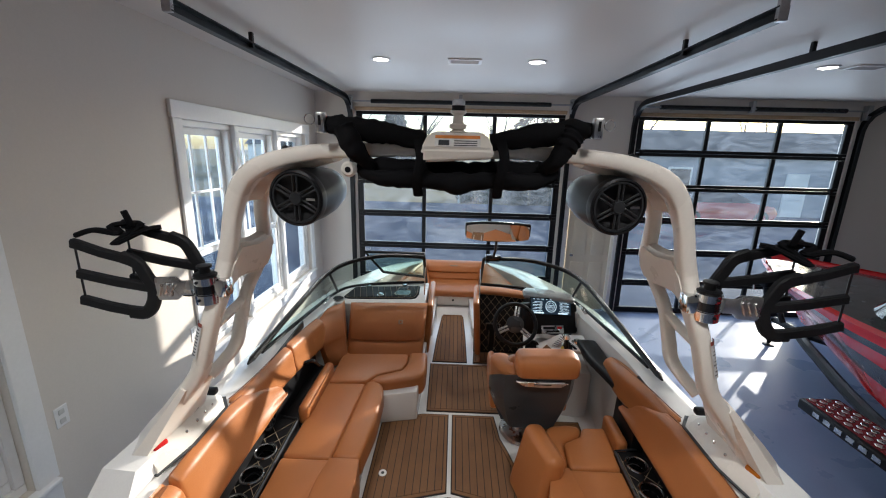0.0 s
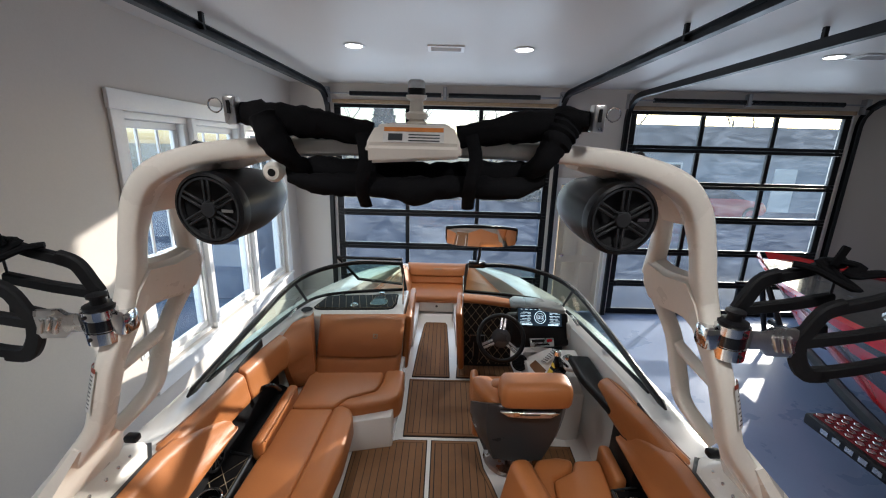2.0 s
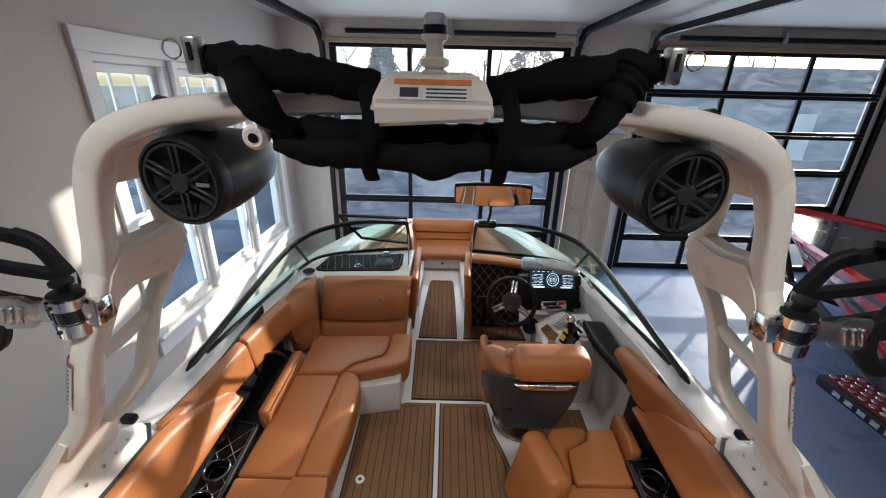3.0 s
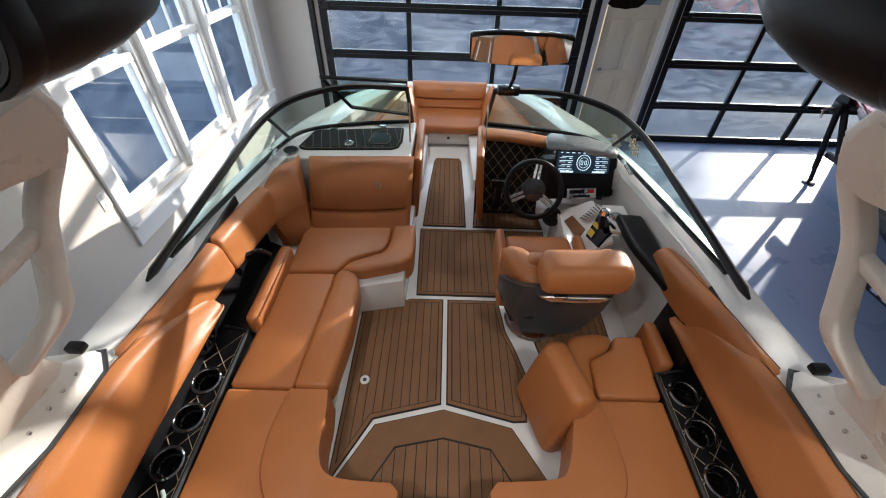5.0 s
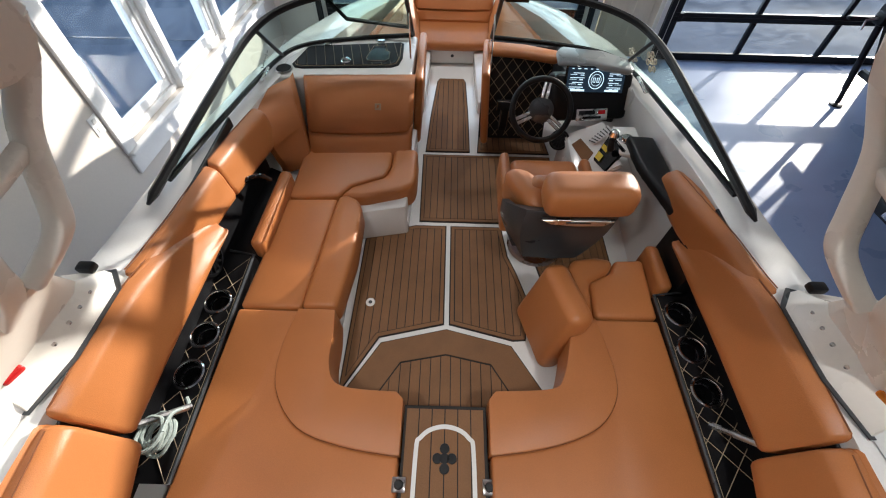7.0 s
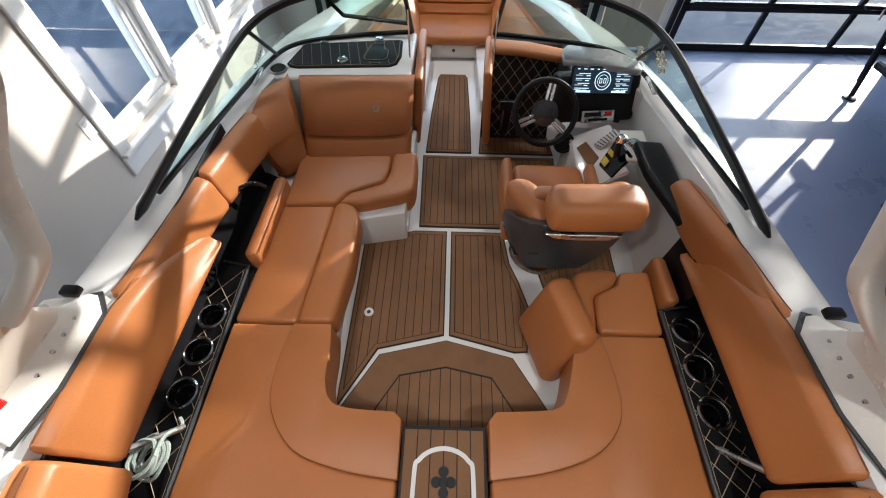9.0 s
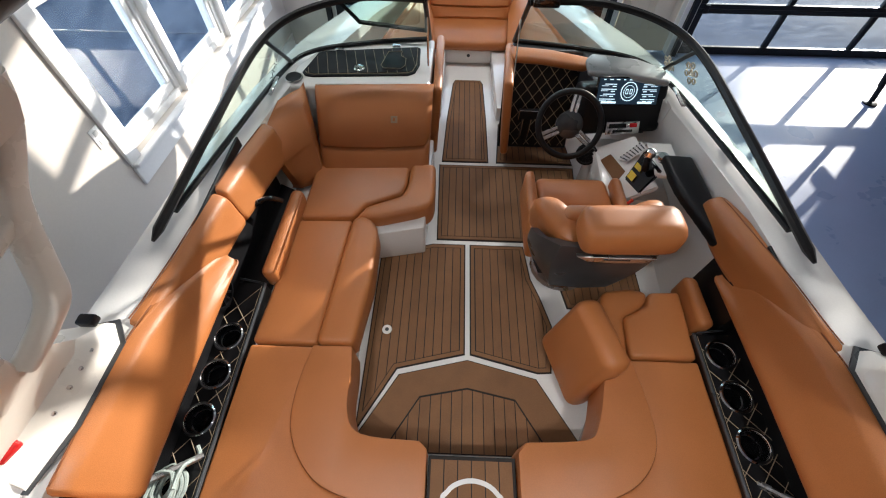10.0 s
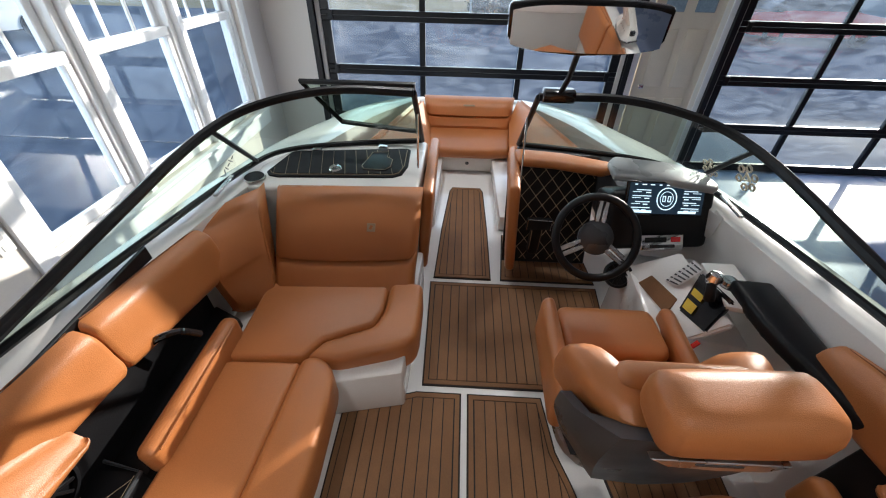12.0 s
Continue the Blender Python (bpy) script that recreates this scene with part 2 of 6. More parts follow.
def inset(poly, d):
    """A polygon drawn in by d (corners mitred)."""
    area = sum(p[0] * q[1] - q[0] * p[1] for p, q in zip(poly, poly[1:] + poly[:1]))
    s = 1 if area > 0 else -1
    out = []
    k = len(poly)
    for i in range(k):
        a, b, c = Vector(poly[i - 1]), Vector(poly[i]), Vector(poly[(i + 1) % k])
        u, v = (b - a).normalized(), (c - b).normalized()
        nu, nv = Vector((-u.y, u.x)) * s, Vector((-v.y, v.x)) * s
        h = (nu + nv)
        h = h / max(0.3, h.length_squared) * 2
        out.append(tuple(b + h * d))
    return out


# ---- the room ----
FLOOR, CEILING, BACK, LEFT, RIGHT, REAR = 0.13, 3.47, 6.80, -2.15, 8.2, -7.0
SECTION = 0.512


def structure(name, bm, material, label, smooth=False):
    return tagged(part(name, bm, material, None, label, smooth), "", name.split("_")[0], "", "structure")


def pierced_wall(name, label, length, base, top, holes, thick, place, material):
    """A wall along local x with rectangular holes (x0, x1, z0, z1), built as blocks."""
    xs = sorted({0, length, *(v for h in holes for v in h[:2])})
    bm = bmesh.new()
    for a, b in zip(xs, xs[1:]):
        spans = sorted((h[2], h[3]) for h in holes if h[0] <= a + 1e-6 and h[1] >= b - 1e-6)
        z = base
        for lo, hi in spans + [(top, top)]:
            if lo > z + 1e-6:
                slab([(a, 0), (b, 0), (b, thick), (a, thick)], z, lo, bm=bm)
            z = max(z, hi)
    bmesh.ops.remove_doubles(bm, verts=bm.verts, dist=1e-5)
    bm.transform(place)
    return structure(name, bm, material, label)


structure("floor", slab([(LEFT - 0.2, REAR - 0.2), (RIGHT + 0.2, REAR - 0.2), (RIGHT + 0.2, BACK + 0.25), (LEFT - 0.2, BACK + 0.25)], FLOOR - 0.15, FLOOR), EPOXY, "glossy epoxy showroom floor, skylight blue put into its grey")
structure("ceiling", slab([(LEFT - 0.2, REAR - 0.2), (RIGHT + 0.2, REAR - 0.2), (RIGHT + 0.2, BACK + 0.2), (LEFT - 0.2, BACK + 0.2)], CEILING, CEILING + 0.15), CEIL, "smooth white painted ceiling")
DOOR_TOP = FLOOR + 6 * SECTION
DOORS = [(-1.54, 1.59), (2.66, 5.77)]
PERSON_DOOR = (1.77, 2.51, FLOOR, 2.16)
pierced_wall("wall_north", "white wall around two garage doors and an entry door", RIGHT - LEFT, FLOOR, CEILING,
             [(a - LEFT, b - LEFT, FLOOR, DOOR_TOP) for a, b in DOORS] + [(PERSON_DOOR[0] - LEFT, PERSON_DOOR[1] - LEFT, FLOOR, PERSON_DOOR[3])],
             0.18, pose(LEFT, BACK, 0), WALL)
# windows in the left wall: one bank of three sashes and one window further back
WIN_Z0, WIN_Z1 = 0.85, 2.82
BANK = [(3.75, 4.51), (4.57, 5.41), (5.47, 6.31)]
NEAR_WIN = (1.48, 2.27)
pierced_wall("wall_west", "off-white plaster wall with a bank of windows", BACK - REAR, FLOOR, CEILING,
             [(BANK[0][0] - REAR, BANK[-1][1] - REAR, WIN_Z0, WIN_Z1), (NEAR_WIN[0] - REAR, NEAR_WIN[1] - REAR, WIN_Z0, WIN_Z1)],
             0.18, pose(LEFT, REAR, 0, 0, 0, 90), WALL)
structure("wall_east", slab([(RIGHT, REAR), (RIGHT + 0.18, REAR), (RIGHT + 0.18, BACK), (RIGHT, BACK)], FLOOR, CEILING), WALL, "plain off-white plaster side wall")
structure("wall_south", slab([(LEFT, REAR - 0.18), (RIGHT, REAR - 0.18), (RIGHT, REAR), (LEFT, REAR)], FLOOR, CEILING), WALL, "plain off-white plaster rear wall")


def garage_door(name, x0, x1):
    root = thing(name, "black aluminium full-view garage door with glass panels, closed", "garage door", "garage doors", Matrix(), "structure")
    y0, y1 = BACK + 0.02, BACK + 0.07
    w = x1 - x0
    for i in range(6):
        z = FLOOR + i * SECTION
        bm = bmesh.new()
        for zz, h in ((z, 0.05 if i else 0.09), (z + SECTION - 0.05, 0.05)):
            box(((x0 + x1) / 2, (y0 + y1) / 2, zz + h / 2), (w, 0.05, h - 0.003), 0.004, 1, bm)
        lo, hi = z + (0.05 if i else 0.09), z + SECTION - 0.05
        cols = [x0 + 0.045, x0 + w / 3, x0 + 2 * w / 3, x1 - 0.045]
        for j, c in enumerate(cols):
            half = 0.045 if j in (0, 3) else 0.03
            box((c, (y0 + y1) / 2, (lo + hi) / 2), (2 * half, 0.046, hi - lo), 0.003, 1, bm)
        sec = part("door_section", bm, BLACK_ALU, root)
        for a, b, ha, hb in zip(cols, cols[1:], (0.045, 0.03, 0.03), (0.03, 0.03, 0.045)):
            g = part("pane", box(((a + ha + b - hb) / 2, BACK + 0.045, (lo + hi) / 2), (b - a - ha - hb, 0.006, hi - lo)), PANE, sec, smooth=False)
            g.visible_shadow = False
        if i:
            for c in (x0 + 0.10, x1 - 0.10):
                part("hinge", box((c, y0 - 0.012, z), (0.05, 0.02, 0.09), 0.004, 1), BLACK_ALU, sec)
    return root


for _a, _b in DOORS:
    garage_door("garage_door", _a, _b)


def door_track(x0, x1):
    """Tracks, torsion spring and header over one garage door."""
    rise = 3.36
    for x in (x0 - 0.07, x1 + 0.07):
        root = thing("door_track", "black steel garage door track under the ceiling", "track", "door tracks", Matrix())
        path = [(x, BACK - 0.03, FLOOR), (x, BACK - 0.03, DOOR_TOP - 0.15)] + [(x, BACK - 0.03 - 0.34 * (1 - math.cos(a)), DOOR_TOP - 0.15 + (rise - DOOR_TOP + 0.15) * math.sin(a)) for a in (0.4, 0.8, 1.2, 1.57)] + [(x, 2.98, rise)]
        bm = bmesh.new()
        sec = [(-0.028, -0.035), (0.028, -0.035), (0.028, -0.027), (-0.02, -0.027), (-0.02, 0.027), (0.028, 0.027), (0.028, 0.035), (-0.028, 0.035)]
        rings = []
        for i, p in enumerate(path):
            a, b = Vector(path[max(i - 1, 0)]), Vector(path[min(i + 1, len(path) - 1)])
            d = (b - a).normalized()
            u = Vector((1, 0, 0)) * (1 if x < (x0 + x1) / 2 else -1)
            v = d.cross(u)
            rings.append([Vector(p) + u * sx + v * sy for sx, sy in sec])
        part("rail", loft(rings), BLACK_ALU, root)
        part("end_bracket", box((x, 2.99, rise + 0.02), (0.05, 0.03, 0.12), 0.004, 1), STEEL, root)
        part("hanger", box((x, 3.9, (rise + CEILING) / 2), (0.03, 0.03, CEILING - rise), 0.003, 1), BLACK_ALU, root)
        part("bearing_plate", box((x, BACK - 0.05, 3.31), (0.07, 0.09, 0.20), 0.006, 1), STEEL, root)
    root = thing("torsion_spring", "black torsion spring on a steel shaft above the garage door", "door spring", "door springs", Matrix())
    part("shaft", tube([(x0 - 0.12, BACK - 0.07, 3.33), (x1 + 0.12, BACK - 0.07, 3.33)], 0.012, 10), STEEL, root)
    mid = (x0 + x1) / 2
    for a, b in ((x0 + 0.25, mid - 0.05), (mid + 0.05, x1 - 0.25)):
        bm = bmesh.new()
        k = int((b - a) / 0.016)
        tube([(a + (b - a) * i / (k * 2), BACK - 0.07, 3.33) for i in range(k * 2 + 1)], [0.028 if i % 2 else 0.033 for i in range(k * 2 + 1)], 10, bm=bm)
        part("coil", bm, BLACK_ALU, root)
    part("centre_bracket", box((mid, BACK - 0.05, 3.36), (0.05, 0.09, 0.16), 0.006, 1), STEEL, root)
    structure("trim_header", box(((x0 + x1) / 2, BACK - 0.012, DOOR_TOP + 0.03), (x1 - x0 + 0.02, 0.02, 0.05), 0.003, 1), WOOD_RAW, "raw timber strip above the garage door")


for _a, _b in DOORS:
    door_track(_a, _b)


def sash_window(y0, y1):
    root = thing("window", "white double-hung window with a grid in the upper sash", "window", "bank of windows", Matrix(), "structure")
    x = LEFT - 0.10
    zm = 1.71
    bm = bmesh.new()
    for zz in (WIN_Z0 + 0.025, WIN_Z1 - 0.025):
        box((x, (y0 + y1) / 2, zz), (0.12, y1 - y0, 0.05), 0.004, 1, bm)
    for yy in (y0 + 0.025, y1 - 0.025):
        box((x, yy, (WIN_Z0 + WIN_Z1) / 2), (0.12, 0.05, WIN_Z1 - WIN_Z0 - 0.1), 0.004, 1, bm)
    part("window_frame", bm, TRIM, root)
    for lo, hi, dx, grid in ((WIN_Z0 + 0.05, zm + 0.03, 0.025, False), (zm - 0.03, WIN_Z1 - 0.05, -0.025, True)):
        bm = bmesh.new()
        a, b = y0 + 0.05, y1 - 0.05
        for zz in (lo + 0.03, hi - 0.03):
            box((x + dx, (a + b) / 2, zz), (0.04, b - a, 0.06), 0.006, 1, bm)
        for yy in (a + 0.025, b - 0.025):
            box((x + dx, yy, (lo + hi) / 2), (0.04, 0.05, hi - lo - 0.12), 0.006, 1, bm)
        if grid:
            for k in (1, 2):
                box((x + dx, a + (b - a) * k / 3, (lo + hi) / 2), (0.018, 0.02, hi - lo - 0.12), 0.002, 1, bm)
            box((x + dx, (a + b) / 2, (lo + hi) / 2), (0.016, b - a - 0.1, 0.02), 0.002, 1, bm)
        s = part("sash", bm, TRIM, root)
        g = part("pane", box((x + dx - 0.004, (a + b) / 2, (lo + hi) / 2), (0.005, b - a - 0.09, hi - lo - 0.11)), PANE, s, smooth=False)
        g.visible_shadow = False
    return root


for _y0, _y1 in BANK + [NEAR_WIN]:
    sash_window(_y0, _y1)


def casing(y0, y1, mullions):
    bm = bmesh.new()
    x = LEFT + 0.012
    for yy in (y0 - 0.055, y1 + 0.055):
        box((x, yy, (WIN_Z0 + WIN_Z1) / 2), (0.024, 0.11, WIN_Z1 - WIN_Z0), 0.004, 1, bm)
    box((x + 0.002, (y0 + y1) / 2, WIN_Z1 + 0.065), (0.028, y1 - y0 + 0.24, 0.13), 0.004, 1, bm)
    box((x, (y0 + y1) / 2, WIN_Z0 - 0.095), (0.022, y1 - y0 + 0.22, 0.13), 0.004, 1, bm)
    for yy in mullions:
        box((LEFT - 0.05, yy, (WIN_Z0 + WIN_Z1) / 2), (0.11, 0.06, WIN_Z1 - WIN_Z0), 0.004, 1, bm)
    structure("trim_window", bm, TRIM, "white painted window casing boards")
    structure("trim_sill", box((LEFT - 0.02, (y0 + y1) / 2, WIN_Z0 - 0.015), (0.14, y1 - y0 + 0.20, 0.028), 0.008, 2), TRIM, "white painted window sill")


casing(BANK[0][0], BANK[-1][1], (4.54, 5.44))
casing(NEAR_WIN[0], NEAR_WIN[1], ())
bm = bmesh.new()
for _x0, _x1, _y0, _y1 in ((LEFT, LEFT + 0.014, REAR, BACK), (RIGHT - 0.014, RIGHT, REAR, BACK)):
    box(((_x0 + _x1) / 2, (_y0 + _y1) / 2, FLOOR + 0.07), (0.014, _y1 - _y0, 0.14), 0.003, 1, bm)
structure("baseboard", bm, TRIM, "white painted baseboard along the walls")


def entry_door():
    x0, x1, z0, z1 = PERSON_DOOR
    root = thing("entry_door", "cream panelled entry door with two small lites, closed", "door", "", Matrix(), "structure")
    bm = box(((x0 + x1) / 2, BACK + 0.06, (z0 + z1) / 2), (x1 - x0 - 0.06, 0.045, z1 - z0 - 0.04), 0.003, 1)
    part("leaf", bm, DOOR_PAINT, root)
    w = x1 - x0
    for zz, h in ((0.55, 0.55), (1.22, 0.55)):
        for c in (0.3, 0.7):
            part("raised_panel", box((x0 + w * c, BACK + 0.032, z0 + zz), (w * 0.28, 0.014, h), 0.006, 2), DOOR_PAINT, root)
    for c in (0.3, 0.7):
        part("lite", box((x0 + w * c, BACK + 0.033, z0 + 1.72), (w * 0.26, 0.012, 0.15), 0.004, 1), mat("door lite glass", (0.25, 0.33, 0.38), 0.1, vary=0.2, scale=14, bump=0.0), root)
    part("knob", lathe([(0.0, 0.0), (0.012, 0.0), (0.012, 0.03), (0.028, 0.045), (0.026, 0.065), (0.0, 0.07)], 16, pose(x0 + 0.10, BACK + 0.036, z0 + 0.95, 90)), BRUSHED, root)
    bm = bmesh.new()
    for xx in (x0 - 0.035, x1 + 0.035):
        box((xx, BACK - 0.010, (z0 + z1) / 2), (0.07, 0.02, z1 - z0), 0.003, 1, bm)
    box(((x0 + x1) / 2, BACK - 0.011, z1 + 0.045), (w + 0.14, 0.022, 0.09), 0.003, 1, bm)
    structure("trim_door", bm, TRIM, "white painted door casing")


entry_door()


LENS = glow("lamp lens", (1.0, 0.93, 0.82), 14.0)


def downlight(x, y):
    root = thing("downlight", "lit round recessed ceiling downlight; only the front pair is known", "ceiling light", "ceiling downlights", Matrix())
    part("ring", lathe([(0.085, 0.0), (0.095, -0.006), (0.075, -0.012), (0.068, 0.0)], 24, pose(x, y, CEILING)), TRIM, root)
    part("lens", lathe([(0.0, -0.004), (0.07, -0.004)], 24, pose(x, y, CEILING)), LENS, root)


# known: the two at y 4.69 over the boat; the rest are added
for _x in (-0.76, 0.72, 3.4, 4.9, 6.4):
    for _y in (4.69, 1.2, -2.2, -5.4):
        downlight(_x, _y)
# spots to brighten the cockpit; those behind y 4.69 are added fill
for _x, _y, _w in ((-0.76, 1.2, 44), (0.72, 1.2, 44), (-0.76, -2.2, 46), (0.72, -2.2, 46), (3.4, 1.2, 30), (-0.76, 4.69, 26), (0.72, 4.69, 26)):
    _l = bpy.data.lights.new("downlight_beam", "SPOT")
    _l.energy, _l.spot_size, _l.spot_blend, _l.shadow_soft_size, _l.color = _w, radians(120), 0.8, 0.07, (1.0, 0.94, 0.86)
    new("downlight_beam", _l).matrix_world = pose(_x, _y, CEILING - 0.03)


def ceiling_vent(x, y):
    root = thing("ceiling_vent", "white metal ceiling air vent", "vent", "ceiling vents", Matrix())
    bm = bmesh.new()
    for dx, dy, sx, sy in ((0, 0.085, 0.32, 0.03), (0, -0.085, 0.32, 0.03), (0.145, 0, 0.03, 0.14), (-0.145, 0, 0.03, 0.14)):
        box((x + dx, y + dy, CEILING - 0.006), (sx, sy, 0.012), 0.003, 1, bm)
    part("frame", bm, TRIM, root)
    # black sheet put in for the shaded duct behind the slats
    part("backing", box((x, y, CEILING - 0.002), (0.26, 0.14, 0.003)), BLACK_ALU, root)
    for k in range(6):
        part("slat", box((x, y - 0.058 + k * 0.023, CEILING - 0.007), (0.26, 0.012, 0.006), turn=pose(0, 0, 0, 35)), TRIM, root)


ceiling_vent(0.04, 4.72)
ceiling_vent(3.72, 4.66)


def outlet(y, z):
    root = thing("wall_outlet", "white duplex electrical outlet on the wall", "outlet", "wall outlets", Matrix())
    part("plate", box((LEFT + 0.003, y, z), (0.006, 0.075, 0.118), 0.002, 1), TRIM, root)
    for dz in (0.027, -0.027):
        part("socket", box((LEFT + 0.007, y, z + dz), (0.004, 0.034, 0.03), 0.002, 1), mat("socket plastic", (0.6, 0.59, 0.56), 0.4), root)


outlet(2.47, 1.15)
outlet(3.59, 1.10)

# daylight in the openings
for _a, _b in DOORS:
    sky_lamp("door_skylight", ((_a + _b) / 2, BACK + 0.30, 1.9), ((_a + _b) / 2, 0, 1.0), _b - _a, 2.6, 33)
sky_lamp("window_skylight", (LEFT - 0.30, 4.9, 1.87), (1, 4.9, 1.2), 2.4, 2.0, 18)

# ---- outside ----
structure("ground", slab([(-400, -400), (400, -400), (400, 900), (-400, 900)], -0.6, FLOOR - 0.16), GRASS, "autumn lawn and leaf litter reaching the horizon")
structure("road", slab([(-60, BACK + 0.30), (60, BACK + 0.30), (60, 21.0), (-60, 21.0)], FLOOR - 0.2, FLOOR - 0.03), ASPHALT, "dark asphalt forecourt and street")
structure("road_side", slab([(-14.0, -30), (LEFT - 0.25, -30), (LEFT - 0.25, BACK + 0.28), (-14.0, BACK + 0.28)], FLOOR - 0.2, FLOOR - 0.032), ASPHALT, "dark asphalt side lane along the building")

# ---- the boat ----
HALF = [(0.2, 1.18), (1.0, 1.25), (2.0, 1.27), (3.0, 1.26), (3.8, 1.22), (4.5, 1.12), (5.2, 0.92), (5.5, 0.74), (5.66, 0.52)]
SHEER_LINE = [(0.2, 1.40), (2.2, 1.39), (2.6, 1.35), (3.0, 1.322), (3.5, 1.262), (3.8, 1.226), (4.2, 1.18), (5.0, 1.06), (5.66, 0.97)]
boat = thing("wakeboard_boat", "white open-bow wakeboard boat with tan interior, on its cradle", "boat")


def ys(a, b, n):
    return [a + (b - a) * i / n for i in range(n + 1)]


def hull():
    loops = []
    for y in ys(0.2, 5.66, 40):
        w, SHEER = lerp(HALF, y), lerp(SHEER_LINE, y)
        keel = lerp([(0.2, 0.32), (4.0, 0.34), (5.4, 0.58), (5.66, 0.70)], y)
        chine = lerp([(0.2, 0.70), (4.0, 0.78), (5.66, 0.84)], y)
        half = [(w, SHEER - 0.015), (w + 0.01, SHEER - 0.10), (w * 0.985, (SHEER + chine) / 2 + 0.05), (w * 0.93, chine), (w * 0.5, (keel + chine) / 2 - 0.02), (0.0, keel)]
        loops.append([(x, y, z) for x, z in half] + [(-x, y, z) for x, z in half[-2::-1]])
    part("hull", loft(loops, caps=True, closed=False), GEL, boat)


hull()
INNER = [(0.2, 1.04), (1.0, 1.07), (2.0, 1.075), (2.9, 1.075), (3.6, 1.03), (4.1, 0.97), (4.3, 0.86), (5.0, 0.70), (5.5, 0.48), (5.66, 0.36)]


def deck(side):
    """Gunwale deck on one side, rounded towards the hull."""
    loops = []
    for y in ys(0.2, 5.66, 44):
        w, i, SHEER = lerp(HALF, y), lerp(INNER, y), lerp(SHEER_LINE, y)
        prof = [(i, SHEER - 0.10), (i, SHEER + 0.012), (i + 0.02, SHEER + 0.022), (w - 0.05, SHEER + 0.018), (w - 0.015, SHEER + 0.004), (w, SHEER - 0.03), (w + 0.012, SHEER - 0.06), (i + 0.03, SHEER - 0.10)]
        loops.append([(side * x, y, z) for x, z in prof])
    part("gunwale", loft(loops), GEL, boat)
    part("rub_rail", tube([(side * (lerp(HALF, y) + 0.012), y, lerp(SHEER_LINE, y) - 0.08) for y in ys(0.2, 5.66, 40)], 0.016, 8), GEL, boat)


deck(1), deck(-1)
part("foredeck", slab([(-0.45, 5.50), (0.45, 5.50), (0.50, 5.62), (0.36, 5.70), (-0.36, 5.70), (-0.50, 5.62)], 0.90, 0.965, 0.012), GEL, boat)
part("transom_deck", slab([(-1.15, 0.2), (1.15, 0.2), (1.15, 0.75), (-1.15, 0.75)], 1.2, 1.41, 0.02), GEL, boat)


def liner():
    """The moulded white inner shell: sole and inner sides."""
    bm = bmesh.new()
    loops = []
    for y in ys(0.4, 5.62, 30):
        i, SHEER = lerp(INNER, y) + 0.012, lerp(SHEER_LINE, y)
        s = min(i, 1.04)
        loops.append([(-i, y, SHEER - 0.02), (-i, y, min(1.0, SHEER - 0.06)), (-s, y, 0.72), (-s + 0.05, y, 0.655), (s - 0.05, y, 0.655), (s, y, 0.72), (i, y, min(1.0, SHEER - 0.06)), (i, y, SHEER - 0.02)])
    loft(loops, caps=True, closed=False, bm=bm)
    part("liner", bm, GEL, boat)


liner()


# decking: dark backing sheets with planks standing proud
def decking(name, poly, pitch, z=0.655, border=0.018, along=1, shift=0.0, plain=False):
    sheet = thing(name, "brown foam decking mat with black plank grooves", "deck mat", "cockpit decking")
    part("backing", slab(poly, z, z + 0.006), GROOVE, sheet, smooth=False)
    outer, inner = inset(poly, 0.007), inset(poly, 0.007 + border)
    bm = bmesh.new()
    k = len(poly)
    for i in range(k):
        a, b, c, d = outer[i], outer[(i + 1) % k], inner[(i + 1) % k], inner[i]
        slab([a, b, c, d], z + 0.004, z + 0.0095, bm=bm)
    part("border", bm, TEAK, sheet, smooth=False)
    core = inset(poly, 0.007 + border + 0.004)
    if plain:
        part("plank", slab(core, z + 0.004, z + 0.0095), TEAK, sheet, smooth=False)
        return sheet
    ax = 1 - along
    lo, hi = min(p[ax] for p in core), max(p[ax] for p in core)
    v = lo - shift
    while v < hi:
        q = clip(clip(core, ax, v + 0.002, 1), ax, v + pitch - 0.002, -1)
        if len(q) > 2 and (max(p[ax] for p in q) - min(p[ax] for p in q)) > 0.004:
            part("plank", slab(q, z + 0.004, z + 0.0095), TEAK, sheet, smooth=False)
        v += pitch
    return sheet


AFT_L = [(-0.49, 3.10), (-0.20, 3.185), (-0.012, 3.185), (-0.012, 2.535), (-0.335, 2.455), (-0.495, 2.17)]
AFT_R = [(0.012, 3.185), (0.32, 3.185), (0.345, 2.97), (0.385, 2.86), (0.43, 2.70), (0.40, 2.46), (0.335, 2.455), (0.012, 2.535)]
decking("decking_mat", AFT_L, 0.043)
decking("decking_mat", AFT_R, 0.043)
decking("decking_mat", [(-0.18, 3.215), (0.66, 3.215), (0.70, 3.83), (-0.19, 3.83)], 0.043)
decking("decking_mat", [(-0.175, 3.86), (0.14, 3.86), (0.135, 4.3), (0.12, 4.74), (0.10, 4.79), (-0.10, 4.79), (-0.12, 4.74), (-0.155, 4.3)], 0.040)
decking("decking_mat", [(0.19, 3.86), (0.70, 3.86), (0.66, 4.22), (0.22, 4.26)], 0.043)
decking("decking_mat", [(0.45, 3.16), (0.93, 3.16), (0.93, 2.80), (0.52, 2.80)], 0.043)
